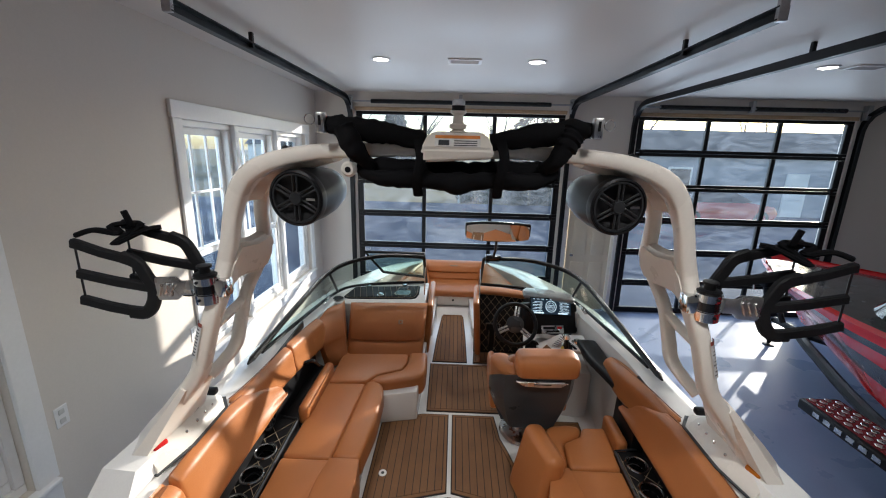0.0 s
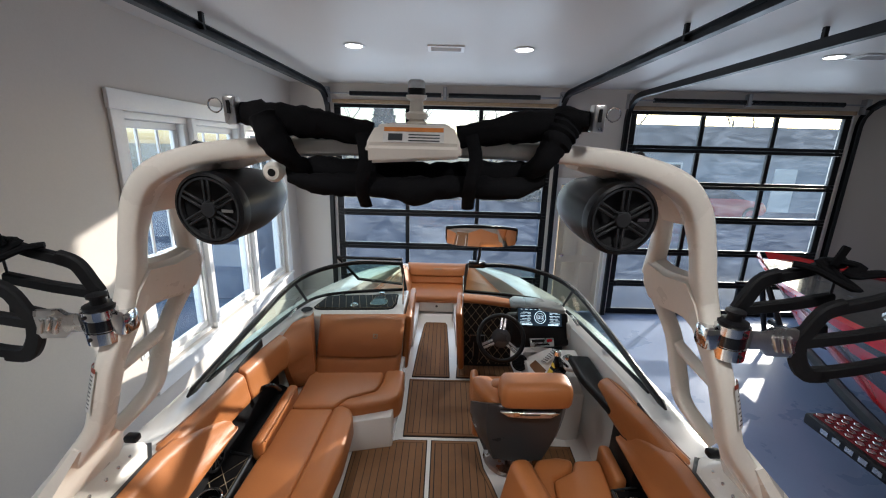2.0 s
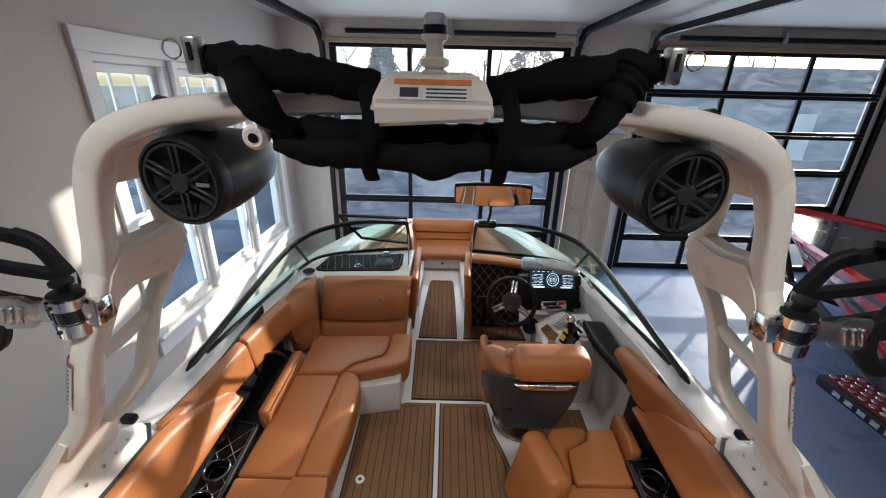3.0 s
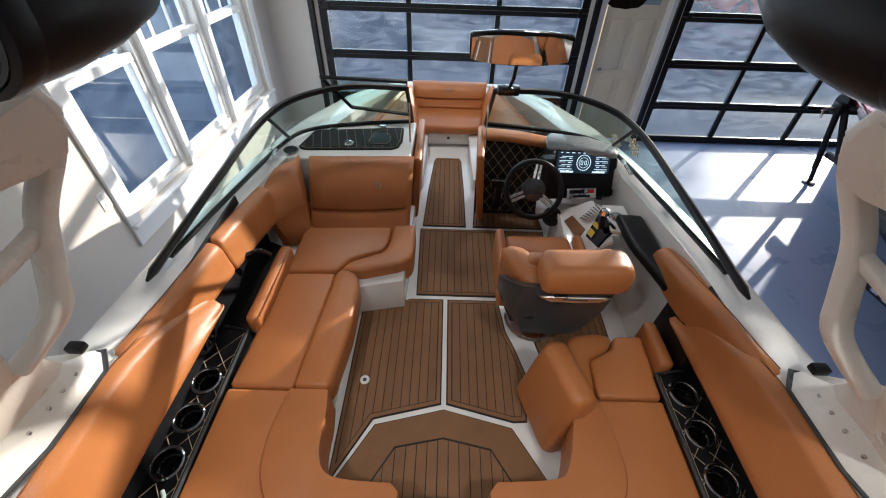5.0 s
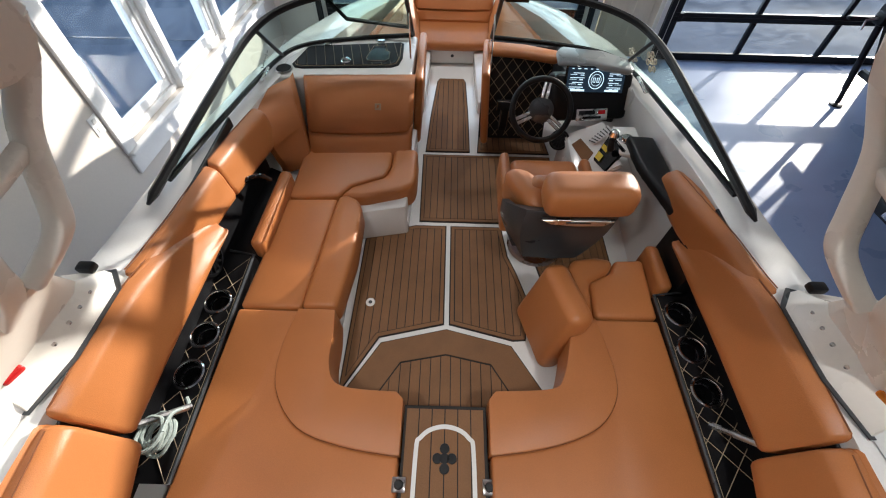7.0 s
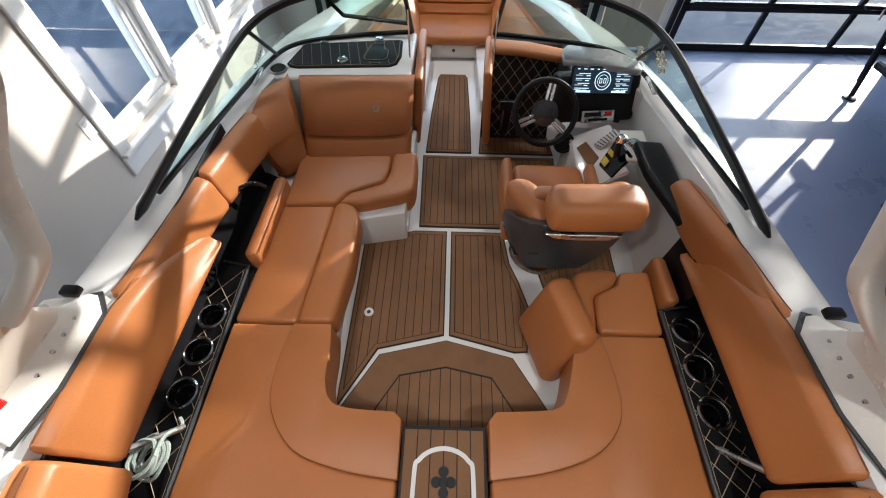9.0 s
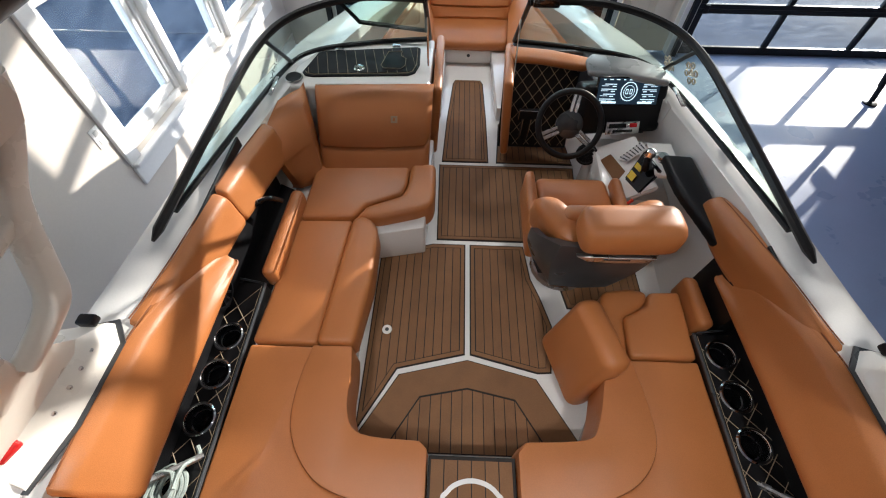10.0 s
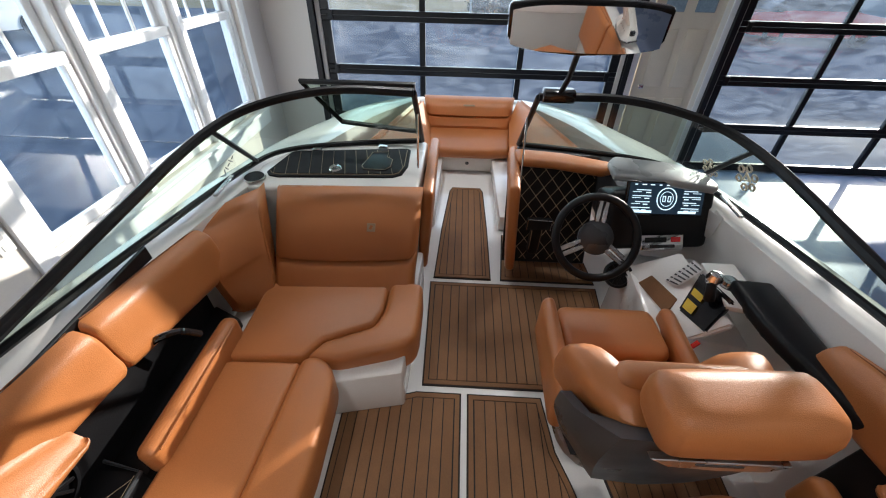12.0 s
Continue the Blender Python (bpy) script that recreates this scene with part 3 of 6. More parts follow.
# the arched aft panel: a plain band round planks
BAND = [(-0.52, 2.10), (-0.485, 2.165), (-0.325, 2.43), (0.0, 2.51), (0.325, 2.43), (0.485, 2.165), (0.52, 2.10)]
ARCH = [(-0.36, 2.10), (-0.34, 2.14), (-0.22, 2.33), (0.0, 2.375), (0.22, 2.33), (0.34, 2.14), (0.36, 2.10)]
arch = thing("decking_mat", "brown foam decking mat with an arched border", "deck mat", "cockpit decking")
part("backing", slab(BAND, 0.655, 0.661), GROOVE, arch, smooth=False)
bm = bmesh.new()
_o, _i = [Vector(p) * 0.988 + Vector((0, 0.026)) for p in BAND], [Vector(p) for p in ARCH]
for _k in range(6):
    slab([tuple(_o[_k]), tuple(_o[_k + 1]), tuple(_i[_k + 1] + Vector((0, 0.004))), tuple(_i[_k] + Vector((0, 0.004)))], 0.659, 0.6645, bm=bm)
part("border", bm, TEAK, arch, smooth=False)
_x = -0.36
while _x < 0.36:
    q = clip(clip(inset(ARCH, 0.005), 0, _x + 0.002, 1), 0, _x + 0.046, -1)
    if len(q) > 2:
        part("plank", slab(q, 0.659, 0.6645), TEAK, arch, smooth=False)
    _x += 0.048


def curved(pts, n=5):
    return [(p.x, p.y) for p in smooth_path([(x, y, 0) for x, y in pts], n)]


def cushion(name, poly, z0, z1, parent, bev=0.035, material=None, label=""):
    bm = slab(poly, z0, z1, bev, 4)
    return part(name, bm, material or LEATHER, parent, label)


def piping(name, pts, z, parent, r=0.0045):
    return part(name, tube(smooth_path([(*p, z) if len(p) == 2 else p for p in pts], 5), r, 6), STITCH, parent)


SEAT, SEAT_P = 0.985, 0.965
# port lounge
lounge = thing("port_lounge", "tan vinyl wraparound lounge seat along the port side", "seat")
part("base", slab([(-0.93, 0.9), (-0.52, 1.0), (-0.18, 1.2), (-0.18, 2.08), (-0.44, 2.12), (-0.52, 2.2), (-0.53, 3.06), (-0.24, 3.12), (-0.22, 3.8), (-0.98, 3.8)], 0.66, 0.90, 0.012), GEL, lounge)
cushion("seat_pad", [(-0.915, 2.455), (-0.645, 2.455), (-0.60, 3.11), (-0.87, 3.10)], 0.87, SEAT_P, lounge, 0.02)
cushion("seat_roll", [(-0.645, 2.455), (-0.49, 2.455), (-0.455, 2.75), (-0.46, 3.04), (-0.485, 3.10), (-0.545, 3.135), (-0.598, 3.12)], 0.82, SEAT_P + 0.012, lounge, 0.042)
cushion("seat_pad", [(-0.87, 3.11), (-0.60, 3.13), (-0.545, 3.208), (-0.37, 3.288), (-0.345, 3.36), (-0.34, 3.52), (-0.86, 3.50)], 0.86, SEAT_P, lounge, 0.02)
cushion("seat_roll", [(-0.592, 3.125), (-0.47, 3.118), (-0.26, 3.182), (-0.205, 3.225), (-0.192, 3.28), (-0.195, 3.52), (-0.335, 3.52), (-0.34, 3.36), (-0.365, 3.282), (-0.54, 3.20)], 0.80, SEAT_P + 0.008, lounge, 0.04)
AFT_IN = curved([(-0.648, 2.445), (-0.676, 2.264), (-0.655, 2.108), (-0.544, 1.972), (-0.369, 1.913), (-0.165, 1.886)], 5)
AFT_OUT = curved([(-0.49, 2.445), (-0.477, 2.35), (-0.468, 2.20), (-0.405, 2.122), (-0.19, 2.106)], 5)
cushion("seat_pad", [(-0.915, 2.445), (-0.945, 1.2), (-0.5, 0.95), (-0.16, 1.15), (-0.165, 1.886)] + AFT_IN[::-1][1:], 0.87, SEAT_P, lounge, 0.02)
cushion("seat_roll", AFT_OUT + [(-0.162, 2.08), (-0.16, 1.888)] + AFT_IN[::-1], 0.78, SEAT_P + 0.014, lounge, 0.045)
piping("seam", [(p[0], p[1]) for p in AFT_IN], SEAT_P + 0.003, lounge, 0.004)

# starboard lounge
lounge_s = thing("starboard_lounge", "tan vinyl wraparound lounge seat along the starboard side", "seat")
part("base", slab([(0.95, 0.9), (0.95, 2.78), (0.62, 2.70), (0.55, 2.3), (0.46, 2.14), (0.18, 2.08), (0.18, 1.2), (0.52, 1.0)], 0.66, 0.90, 0.012), GEL, lounge_s)
cushion("seat_pad", [(0.64, 2.44), (0.91, 2.44), (0.925, 2.75), (0.79, 2.742), (0.76, 2.675), (0.65, 2.617)], 0.88, SEAT + 0.002, lounge_s, 0.02)
cushion("seat_roll", [(0.54, 2.44), (0.632, 2.44), (0.645, 2.615), (0.755, 2.672), (0.785, 2.742), (0.70, 2.757), (0.585, 2.74), (0.555, 2.68)], 0.86, SEAT + 0.014, lounge_s, 0.035)
S_IN = curved([(0.63, 2.43), (0.656, 2.273), (0.653, 2.119), (0.563, 2.0), (0.389, 1.93), (0.165, 1.893)], 5)
S_OUT = curved([(0.53, 2.43), (0.50, 2.30), (0.46, 2.18), (0.405, 2.128), (0.19, 2.112)], 5)
cushion("seat_pad", S_IN + [(0.16, 1.15), (0.5, 0.95), (0.935, 1.2), (0.905, 2.43)], 0.88, SEAT, lounge_s, 0.02)
cushion("seat_roll", S_OUT + [(0.162, 2.08), (0.16, 1.895)] + S_IN[::-1], 0.80, SEAT + 0.014, lounge_s, 0.045)
piping("seam", [(p[0], p[1]) for p in S_IN], SEAT + 0.003, lounge_s, 0.004)
cushion("side_bolster", [(0.925, 2.56), (0.99, 2.56), (0.985, 2.79), (0.925, 2.80)], 0.90, 1.05, lounge_s, 0.025)


# cup panels
def cup_panel(side):
    root = thing("cup_panel", "black quilted side panel with three steel-rimmed cup holders", "cup holder panel", "cup holder panels")
    x0, x1 = (0.925, 1.10) if side < 0 else (0.905, 1.10)
    y0, y1 = (1.78, 2.72) if side < 0 else (1.78, 2.54)
    top = 0.975 if side < 0 else 1.01
    cx = x0 + 0.085
    cups = (2.47, 2.315, 2.15) if side < 0 else (2.455, 2.295, 2.13)
    ring = 0.052
    # the top sheet, with a round hole for each cup
    bm = bmesh.new()

    def sheet(a, b, c, d):
        if b - a > 0.001 and d - c > 0.001:
            bm.faces.new([bm.verts.new((side * x, y, top)) for x, y in ((a, c), (b, c), (b, d), (a, d))])
    h = 0.066
    edges = [y0] + [v for y in sorted(cups) for v in (y - h, y + h)] + [y1]
    for k in range(0, len(edges), 2):
        sheet(x0, x1, edges[k], edges[k + 1])
    for y in cups:
        sheet(x0, cx - h, y - h, y + h), sheet(cx + h, x1, y - h, y + h)
        outer, inner = [], []
        for k in range(32):
            a = 2 * math.pi * k / 32
            c, d = math.cos(a), math.sin(a)
            f = h / max(abs(c), abs(d))
            outer.append(bm.verts.new((side * (cx + c * f), y + d * f, top)))
            inner.append(bm.verts.new((side * (cx + c * ring), y + d * ring, top)))
        for k in range(32):
            bm.faces.new((outer[k], outer[(k + 1) % 32], inner[(k + 1) % 32], inner[k]))
    box((side * (x0 + 0.003), (y0 + y1) / 2, top - 0.05), (0.006, y1 - y0, 0.099), bm=bm)
    part("panel", bm, BLACK, root, smooth=False)
    part("wall_panel", box((side * 1.066, 2.0 if side > 0 else 2.1, 1.14), (0.012, 1.5 if side > 0 else 2.3, 0.44), 0.004, 1), BLACK, root)
    part("edge", tube([(side * x0, y0, top + 0.004), (side * x0, y1, top + 0.004), (side * x1, y1 + 0.03, top + 0.004)], 0.007, 6), SHELL, root)
    part("edge_thread", tube([(side * (x0 + 0.014), y0, top + 0.0015), (side * (x0 + 0.014), y1 - 0.01, top + 0.0015)], 0.0013, 4), LINE, root)
    for y in cups:
        c = part("cup_holder", lathe([(0.047, -0.004), (0.047, 0.004), (0.050, 0.008), (0.056, 0.008), (0.061, 0.003), (0.061, -0.002)], 32, pose(side * cx, y, top)), CHROME, root, "polished steel cup holder rim")
        part("well", lathe([(0.0, -0.075), (0.036, -0.075), (0.040, -0.07), (0.0475, 0.002)], 28, pose(side * cx, y, top)), GLOSSBLACK, c)
        part("inner_rim", lathe([(0.043, -0.034), (0.0395, -0.032), (0.039, -0.036), (0.043, -0.040)], 28, pose(side * cx, y, top)), BRUSHED, c)
    for k in range(9):
        ya = y0 + (y1 - y0) * k / 9
        for s in (1, -1):
            a = (side * (x0 + 0.015), ya if s > 0 else ya + 0.19, top + 0.001)
            b = (side * (x1 - 0.01), ya + 0.19 if s > 0 else ya, top + 0.001)
            if max(a[1], b[1]) <= y1:
                # the thread breaks off at the cups
                run = [Vector(a).lerp(Vector(b), q / 24) for q in range(25)]
                free = [all((v.x - side * cx) ** 2 + (v.y - y) ** 2 > 0.060 ** 2 for y in cups) for v in run]
                q = 0
                while q < 25:
                    e = q
                    while e < 25 and free[e]:
                        e += 1
                    if e - q > 1:
                        part("quilt_line", tube([run[q], run[e - 1]], 0.0015, 4), LINE, root)
                    q = e + 1


cup_panel(-1), cup_panel(1)


# coaming bolsters
def pad(side, rows, parent, name="coaming_pad"):
    """A padded rail: rows of (y, outer x, inner x, top z, low z, undercut)."""
    def ring(r, s):
        y, xo, xi, top, low, cut = r
        pr = [(xo, low + 0.02), (xo, top - 0.012), (xo - 0.012, top), (xi + 0.045, top + 0.006), (xi + 0.012, top - 0.014), (xi, top - 0.05), (xi + cut * 0.5, (top + low) / 2 - 0.02), (xi + cut, low + 0.03), (xi + cut + 0.025, low)]
        cx, cz = (xo + xi) / 2, (top + low) / 2
        return smooth_path([(side * (cx + (x - cx) * s), y, cz + (z - cz) * s) for x, z in pr], 3, True)
    out = []
    n = 8
    for k in range(n + 1):
        y = rows[0][0] + (rows[-1][0] - rows[0][0]) * k / n
        out.append(tuple([y] + [lerp([(r[0], r[q]) for r in rows], y) for q in range(1, 6)]))
    e = 0.016
    a, z = out[0], out[-1]
    loops = [ring(a, 0.82), ring((a[0] + e * 0.35, *a[1:]), 0.94), ring((a[0] + e, *a[1:]), 1.0)] + [ring(r, 1.0) for r in out[1:-1]] + [ring((z[0] - e, *z[1:]), 1.0), ring((z[0] - e * 0.35, *z[1:]), 0.94), ring(z, 0.82)]
    bm = loft(loops)
    p = part(name, bm, LEATHER, parent)
    piping("seam", [(side * (r[2] + 0.05), r[0] + (0.02 if r is out[0] else -0.02 if r is out[-1] else 0), r[3] + 0.0065) for r in out], 0, p, 0.0022)
    return p


for _s in (-1, 1):
    b = thing("coaming_bolster", "padded tan vinyl coaming bolsters along the gunwale", "bolster", "coaming bolsters")
    pad(_s, [(0.9, 1.065, 0.955, 1.405, 1.05, -0.045), (1.6, 1.066, 0.965, 1.41, 1.10, -0.045), (1.88, 1.068, 0.985, 1.41, 1.14, -0.04)], b)
    if _s < 0:
        pad(_s, [(2.34, 1.072, 1.040, 1.395, 1.20, -0.012), (2.60, 1.070, 1.030, 1.362, 1.17, -0.012), (2.93, 1.062, 1.010, 1.345, 1.14, -0.012)], b)
        pad(_s, [(2.936, 1.062, 1.010, 1.345, 1.14, -0.015), (3.20, 1.056, 1.003, 1.308, 1.09, -0.015), (3.45, 1.046, 0.985, 1.272, 1.05, -0.02)], b)
    else:
        pad(_s, [(2.34, 1.072, 1.040, 1.395, 1.20, -0.012), (2.60, 1.070, 1.020, 1.365, 1.16, -0.012), (2.86, 1.068, 0.985, 1.33, 1.15, 0.0), (3.05, 1.062, 0.985, 1.285, 1.17, 0.0)], b)
    pad(_s, [(1.895, 1.066, 1.010, 1.412, 1.17, -0.045), (2.17, 1.064, 1.010, 1.412, 1.165, -0.045), (2.31, 1.060, 1.010, 1.398, 1.16, -0.045), (2.46, 1.054, 1.010, 1.360, 1.15, -0.045), (2.59, 1.046, 1.008, 1.295, 1.14, -0.04), (2.735, 1.035, 1.004, 1.228, 1.12, -0.03)], b)

# aft step between the lounges
step = thing("aft_step", "brown decked step with a white arch and a black cross fitting", "step")
part("riser", slab([(-0.155, 1.0), (0.155, 1.0), (0.155, 2.065), (-0.155, 2.065)], 0.66, 0.945, 0.012), GEL, step)
part("top_frame", slab([(-0.155, 1.05), (0.155, 1.05), (0.155, 2.065), (-0.155, 2.065)], 0.945, 0.951, 0.002, 1), GROOVE, step, smooth=False)
for _i in range(6):
    _a = -0.145 + _i * 0.0485
    part("plank", slab([(_a, 1.07), (_a + 0.0445, 1.07), (_a + 0.0445, 2.052), (_a, 2.052)], 0.949, 0.9545), TEAK, step, smooth=False)
_arch = smooth_path([(-0.105, 1.2, 0.957), (-0.105, 1.85, 0.957), (-0.085, 1.955, 0.957), (0.0, 1.99, 0.957), (0.085, 1.955, 0.957), (0.105, 1.85, 0.957), (0.105, 1.2, 0.957)], 6)
part("white_arch", tube(_arch, 0.009, 6, flat=0.4), GEL, step)
bm = bmesh.new()
for _d in ((0, 0), (0.026, 0), (-0.026, 0), (0, 0.032), (0, -0.032)):
    lathe([(0.0, 0.004), (0.017, 0.004), (0.018, 0.0)], 14, pose(_d[0], 1.885 + _d[1], 0.955), bm)
part("cross_fitting", bm, BLACK, step, "black plastic cross fitting")
for _s in (-1, 1):
    h = part("hinge", box((_s * 0.155, 1.80, 0.965), (0.05, 0.05, 0.012), 0.006, 2), CHROME, step)
    part("cap", lathe([(0.0, 0.006), (0.012, 0.006), (0.016, 0.0)], 16, pose(_s * 0.155, 1.80, 0.971)), BLACK, h)
drain = thing("deck_drain", "small round white drain fitting in the decking", "drain")
part("flange", lathe([(0.010, 0.003), (0.014, 0.005), (0.023, 0.004), (0.025, 0.0)], 20, pose(-0.405, 2.65, 0.6645)), GEL, drain)
part("plug", lathe([(0.0, 0.001), (0.011, 0.001)], 16, pose(-0.405, 2.65, 0.6655)), SHELL, drain)

# ---- consoles ----
console = thing("port_console", "white port console with a black slatted lid and tan backrest", "console")
TOP = 1.238
part("body", slab([(-1.03, 3.80), (-0.873, 3.80), (-0.243, 3.845), (-0.235, 4.32), (-0.60, 4.30), (-0.93, 4.16), (-1.02, 4.0)], 0.67, TOP, 0.016, 3), GEL, console)
LID = [(-0.967, 3.93), (-0.945, 3.90), (-0.90, 3.89), (-0.37, 3.925), (-0.33, 3.95), (-0.31, 4.03), (-0.315, 4.20), (-0.335, 4.215), (-0.89, 4.145), (-0.915, 4.13)]
lid = part("lid", slab(LID, TOP - 0.002, TOP + 0.008, 0.003, 1), LIDBLACK, console, "black slatted lid with pale lines")
core = inset(LID, 0.016)
part("slat_backing", slab(core, TOP + 0.006, TOP + 0.0105), LINE, lid, smooth=False)
_x = -1.06
while _x < -0.25:
    q = [(_x + 0.0016, 4.24), (_x + 0.0545, 4.24), (_x + 0.1445, 3.86), (_x + 0.0916, 3.86)]
    # keep what lies inside the lid's outline
    for _k in range(len(core)):
        _a, _b = Vector(core[_k]), Vector(core[(_k + 1) % len(core)])
        _n = Vector((-(_b - _a).y, (_b - _a).x)).normalized()
        _in = []
        for _i, _p in enumerate(q):
            _r = q[(_i + 1) % len(q)]
            _u, _w = (Vector(_p) - _a).dot(_n) - 0.003, (Vector(_r) - _a).dot(_n) - 0.003
            if _u >= 0:
                _in.append(_p)
            if (_u < 0) != (_w < 0):
                _t = _u / (_u - _w)
                _in.append((_p[0] + (_r[0] - _p[0]) * _t, _p[1] + (_r[1] - _p[1]) * _t))
        q = _in
        if len(q) < 3:
            break
    if len(q) > 2:
        part("slat", slab(q, TOP + 0.009, TOP + 0.0135), LIDBLACK, lid, smooth=False)
    _x += 0.056
latch = part("latch", lathe([(0.0, 0.004), (0.010, 0.006), (0.012, 0.010), (0.026, 0.008), (0.032, 0.0)], 24, pose(-0.65, 3.972, TOP + 0.0125)), CHROME, lid)
part("latch_bar", box((-0.65, 3.972, TOP + 0.021), (0.036, 0.009, 0.006), 0.002, 1), CHROME, latch)
TRAY = [(-0.535, 4.00), (-0.515, 3.965), (-0.41, 3.965), (-0.385, 4.00), (-0.385, 4.075), (-0.415, 4.10), (-0.415, 4.155), (-0.505, 4.145)]
tray = part("tray", slab(TRAY, TOP + 0.008, TOP + 0.017, 0.003, 1), GLOSSBLACK, lid, "gloss black phone tray")
part("tray_line", tube([(x, y, TOP + 0.0172) for x, y in inset(TRAY, 0.006)], 0.0016, 6, True), LINE, tray)
for _y, _x in ((4.168, -0.795), (4.222, -0.463)):
    part("lid_hinge", box((_x, _y, TOP + 0.008), (0.050, 0.024, 0.014), 0.004, 1), CHROME, console)
cup = part("cup_holder", lathe([(0.044, -0.002), (0.045, 0.003), (0.048, 0.003), (0.050, -0.002)], 28, pose(-1.0, 3.872, TOP + 0.010)), BRUSHED, console)
# flat dark disc drawn in place of the shaded hole
part("well", lathe([(0.0, 0.002), (0.030, 0.0022), (0.044, 0.0026)], 24, pose(-1.0, 3.872, TOP + 0.010)), RUBBER, cup)


def back_panel(name, pts, thick, parent, material=None, bev=0.03):
    """A padded panel between four corners (low-left, low-right, high-right, high-left), facing the viewer of that order."""
    a, b, c, d = (Vector(p) for p in pts)
    nrm = (b - a).cross(d - a).normalized()
    bm = bmesh.new()
    lo, hi = [], []
    for off, store in ((0, lo), (thick, hi)):
        for p in (a, b, c, d):
            store.append(bm.verts.new(p - nrm * off))
    bm.faces.new(lo), bm.faces.new(hi[::-1])
    for i in range(4):
        bm.faces.new((lo[i], hi[i], hi[(i + 1) % 4], lo[(i + 1) % 4]))
    bmesh.ops.recalc_face_normals(bm, faces=bm.faces)
    bmesh.ops.bevel(bm, geom=list(bm.edges), offset=bev, segments=4, affect="EDGES", clamp_overlap=True)
    return part(name, bm, material or LEATHER, parent)


# padded backrest with a sewn valley across it, swept round into the corner
def padded_sheet(cols, thick):
    """Loft columns (each a list of points, bottom to top) into a cushion with a back."""
    bm = bmesh.new()
    front = [[bm.verts.new(p) for p in col] for col in cols]
    back = [[bm.verts.new(Vector(p) + Vector(o)) for p, o in zip(col, thick)] for col in cols]
    nc, nr = len(cols), len(cols[0])
    for i in range(nc - 1):
        for j in range(nr - 1):
            bm.faces.new((front[i][j], front[i + 1][j], front[i + 1][j + 1], front[i][j + 1]))
            bm.faces.new((back[i][j], back[i][j + 1], back[i + 1][j + 1], back[i + 1][j]))
        bm.faces.new((front[i][0], back[i][0], back[i + 1][0], front[i + 1][0]))
        bm.faces.new((front[i][-1], front[i + 1][-1], back[i + 1][-1], back[i][-1]))
    for k in (0, nc - 1):
        for j in range(nr - 1):
            bm.faces.new((front[k][j], front[k][j + 1], back[k][j + 1], back[k][j]))
    return bm


def rest(name, rail, parent, z0, z1, lean, valley, ends=0.02):
    """A back cushion over a rail of (x, y, inward x, inward y): lower pad, valley, upper pad, rounded top."""
    cols = []
    m, level = len(rail), valley
    for i, (x, y, ix, iy) in enumerate(rail):
        e = min(i, m - 1 - i)
        squash = (0.25, 0.75, 1.0)[min(e, 2)]
        valley = level - 0.07 * math.sin(math.pi * i / (m - 1)) ** 0.6 if level else 0.5
        dip = 1.0 if level else 0.0
        tip = lean[0] + (lean[1] - lean[0]) * i / (m - 1)
        prof = [(0.0, 0.0), (0.02, 0.055), (0.13, 0.07), (0.28, 0.062), (valley - 0.05, 0.066), (valley - 0.015, 0.070 - 0.020 * dip), (valley, 0.072 - 0.036 * dip), (valley + 0.012, 0.073 - 0.011 * dip), (valley + 0.06, 0.075), (0.75, 0.076), (0.90, 0.064), (0.97, 0.037), (1.0, 0.0)]
        cols.append([(x - ix * tip * t + ix * d * squash, y - iy * tip * t + iy * d * squash, z0 + (z1 - z0) * t) for t, d in prof])
    return part(name, padded_sheet(cols, [(0, 0.02, 0)] * len(prof)), LEATHER, parent)


def rail_between(pts, n):
    """Points along a line with their inward directions, packed at the ends."""
    out = []
    (x0, y0, a0), (x1, y1, a1) = pts
    ts = [0, 0.02, 0.05] + [0.05 + 0.9 * i / n for i in range(1, n)] + [0.95, 0.98, 1]
    for t in ts:
        a = radians(a0 + (a1 - a0) * t)
        out.append((x0 + (x1 - x0) * t, y0 + (y1 - y0) * t, math.cos(a), math.sin(a)))
    return out


rest("backrest", rail_between([(-0.835, 3.46, -84), (-0.238, 3.49, -93)], 8), console, 0.90, TOP, (0.35, 0.35), 0.47)
part("backrest_shell", loft([[(x, y, z) for y, z in ((3.49, 0.66), (3.52, 0.90), (3.84, 1.205), (3.84, 0.66))] for x in (-0.85, -0.246)]), GEL, console, smooth=False)
rest("corner_rest", rail_between([(-0.985, 3.36, -14), (-0.828, 3.485, -72)], 6), console, 0.91, TOP + 0.02, (0.085, 0.33), 0.0)
badge_at = part("badge", box((0, 0, 0), (0.036, 0.003, 0.036), 0.001, 1, turn=pose(-0.425, 3.640, 1.165, -45)), LINE, console)
part("badge_mark", box((0, 0, 0), (0.012, 0.002, 0.018), turn=pose(-0.425, 3.640, 1.165, -45) @ pose(0, -0.0022, 0, 0, 20, 0)), LEATHER, badge_at)
part("side_pad", box((-0.215, 4.10, 1.00), (0.05, 0.56, 0.48), 0.022, 3, turn=pose(0, 0, 0, 0, 4, 0)), LEATHER, console)
part("rod", tube([(-0.262, 4.03, TOP), (-0.262, 4.09, 1.50)], 0.005, 8), CHROME, console)
recess = thing("side_pocket", "black moulded side pocket behind the lounge seat", "pocket")
part("tray", slab([(-1.06, 2.70), (-0.925, 2.72), (-0.91, 3.30), (-1.04, 3.36)], 0.72, 0.945, 0.01), BLACK, recess)
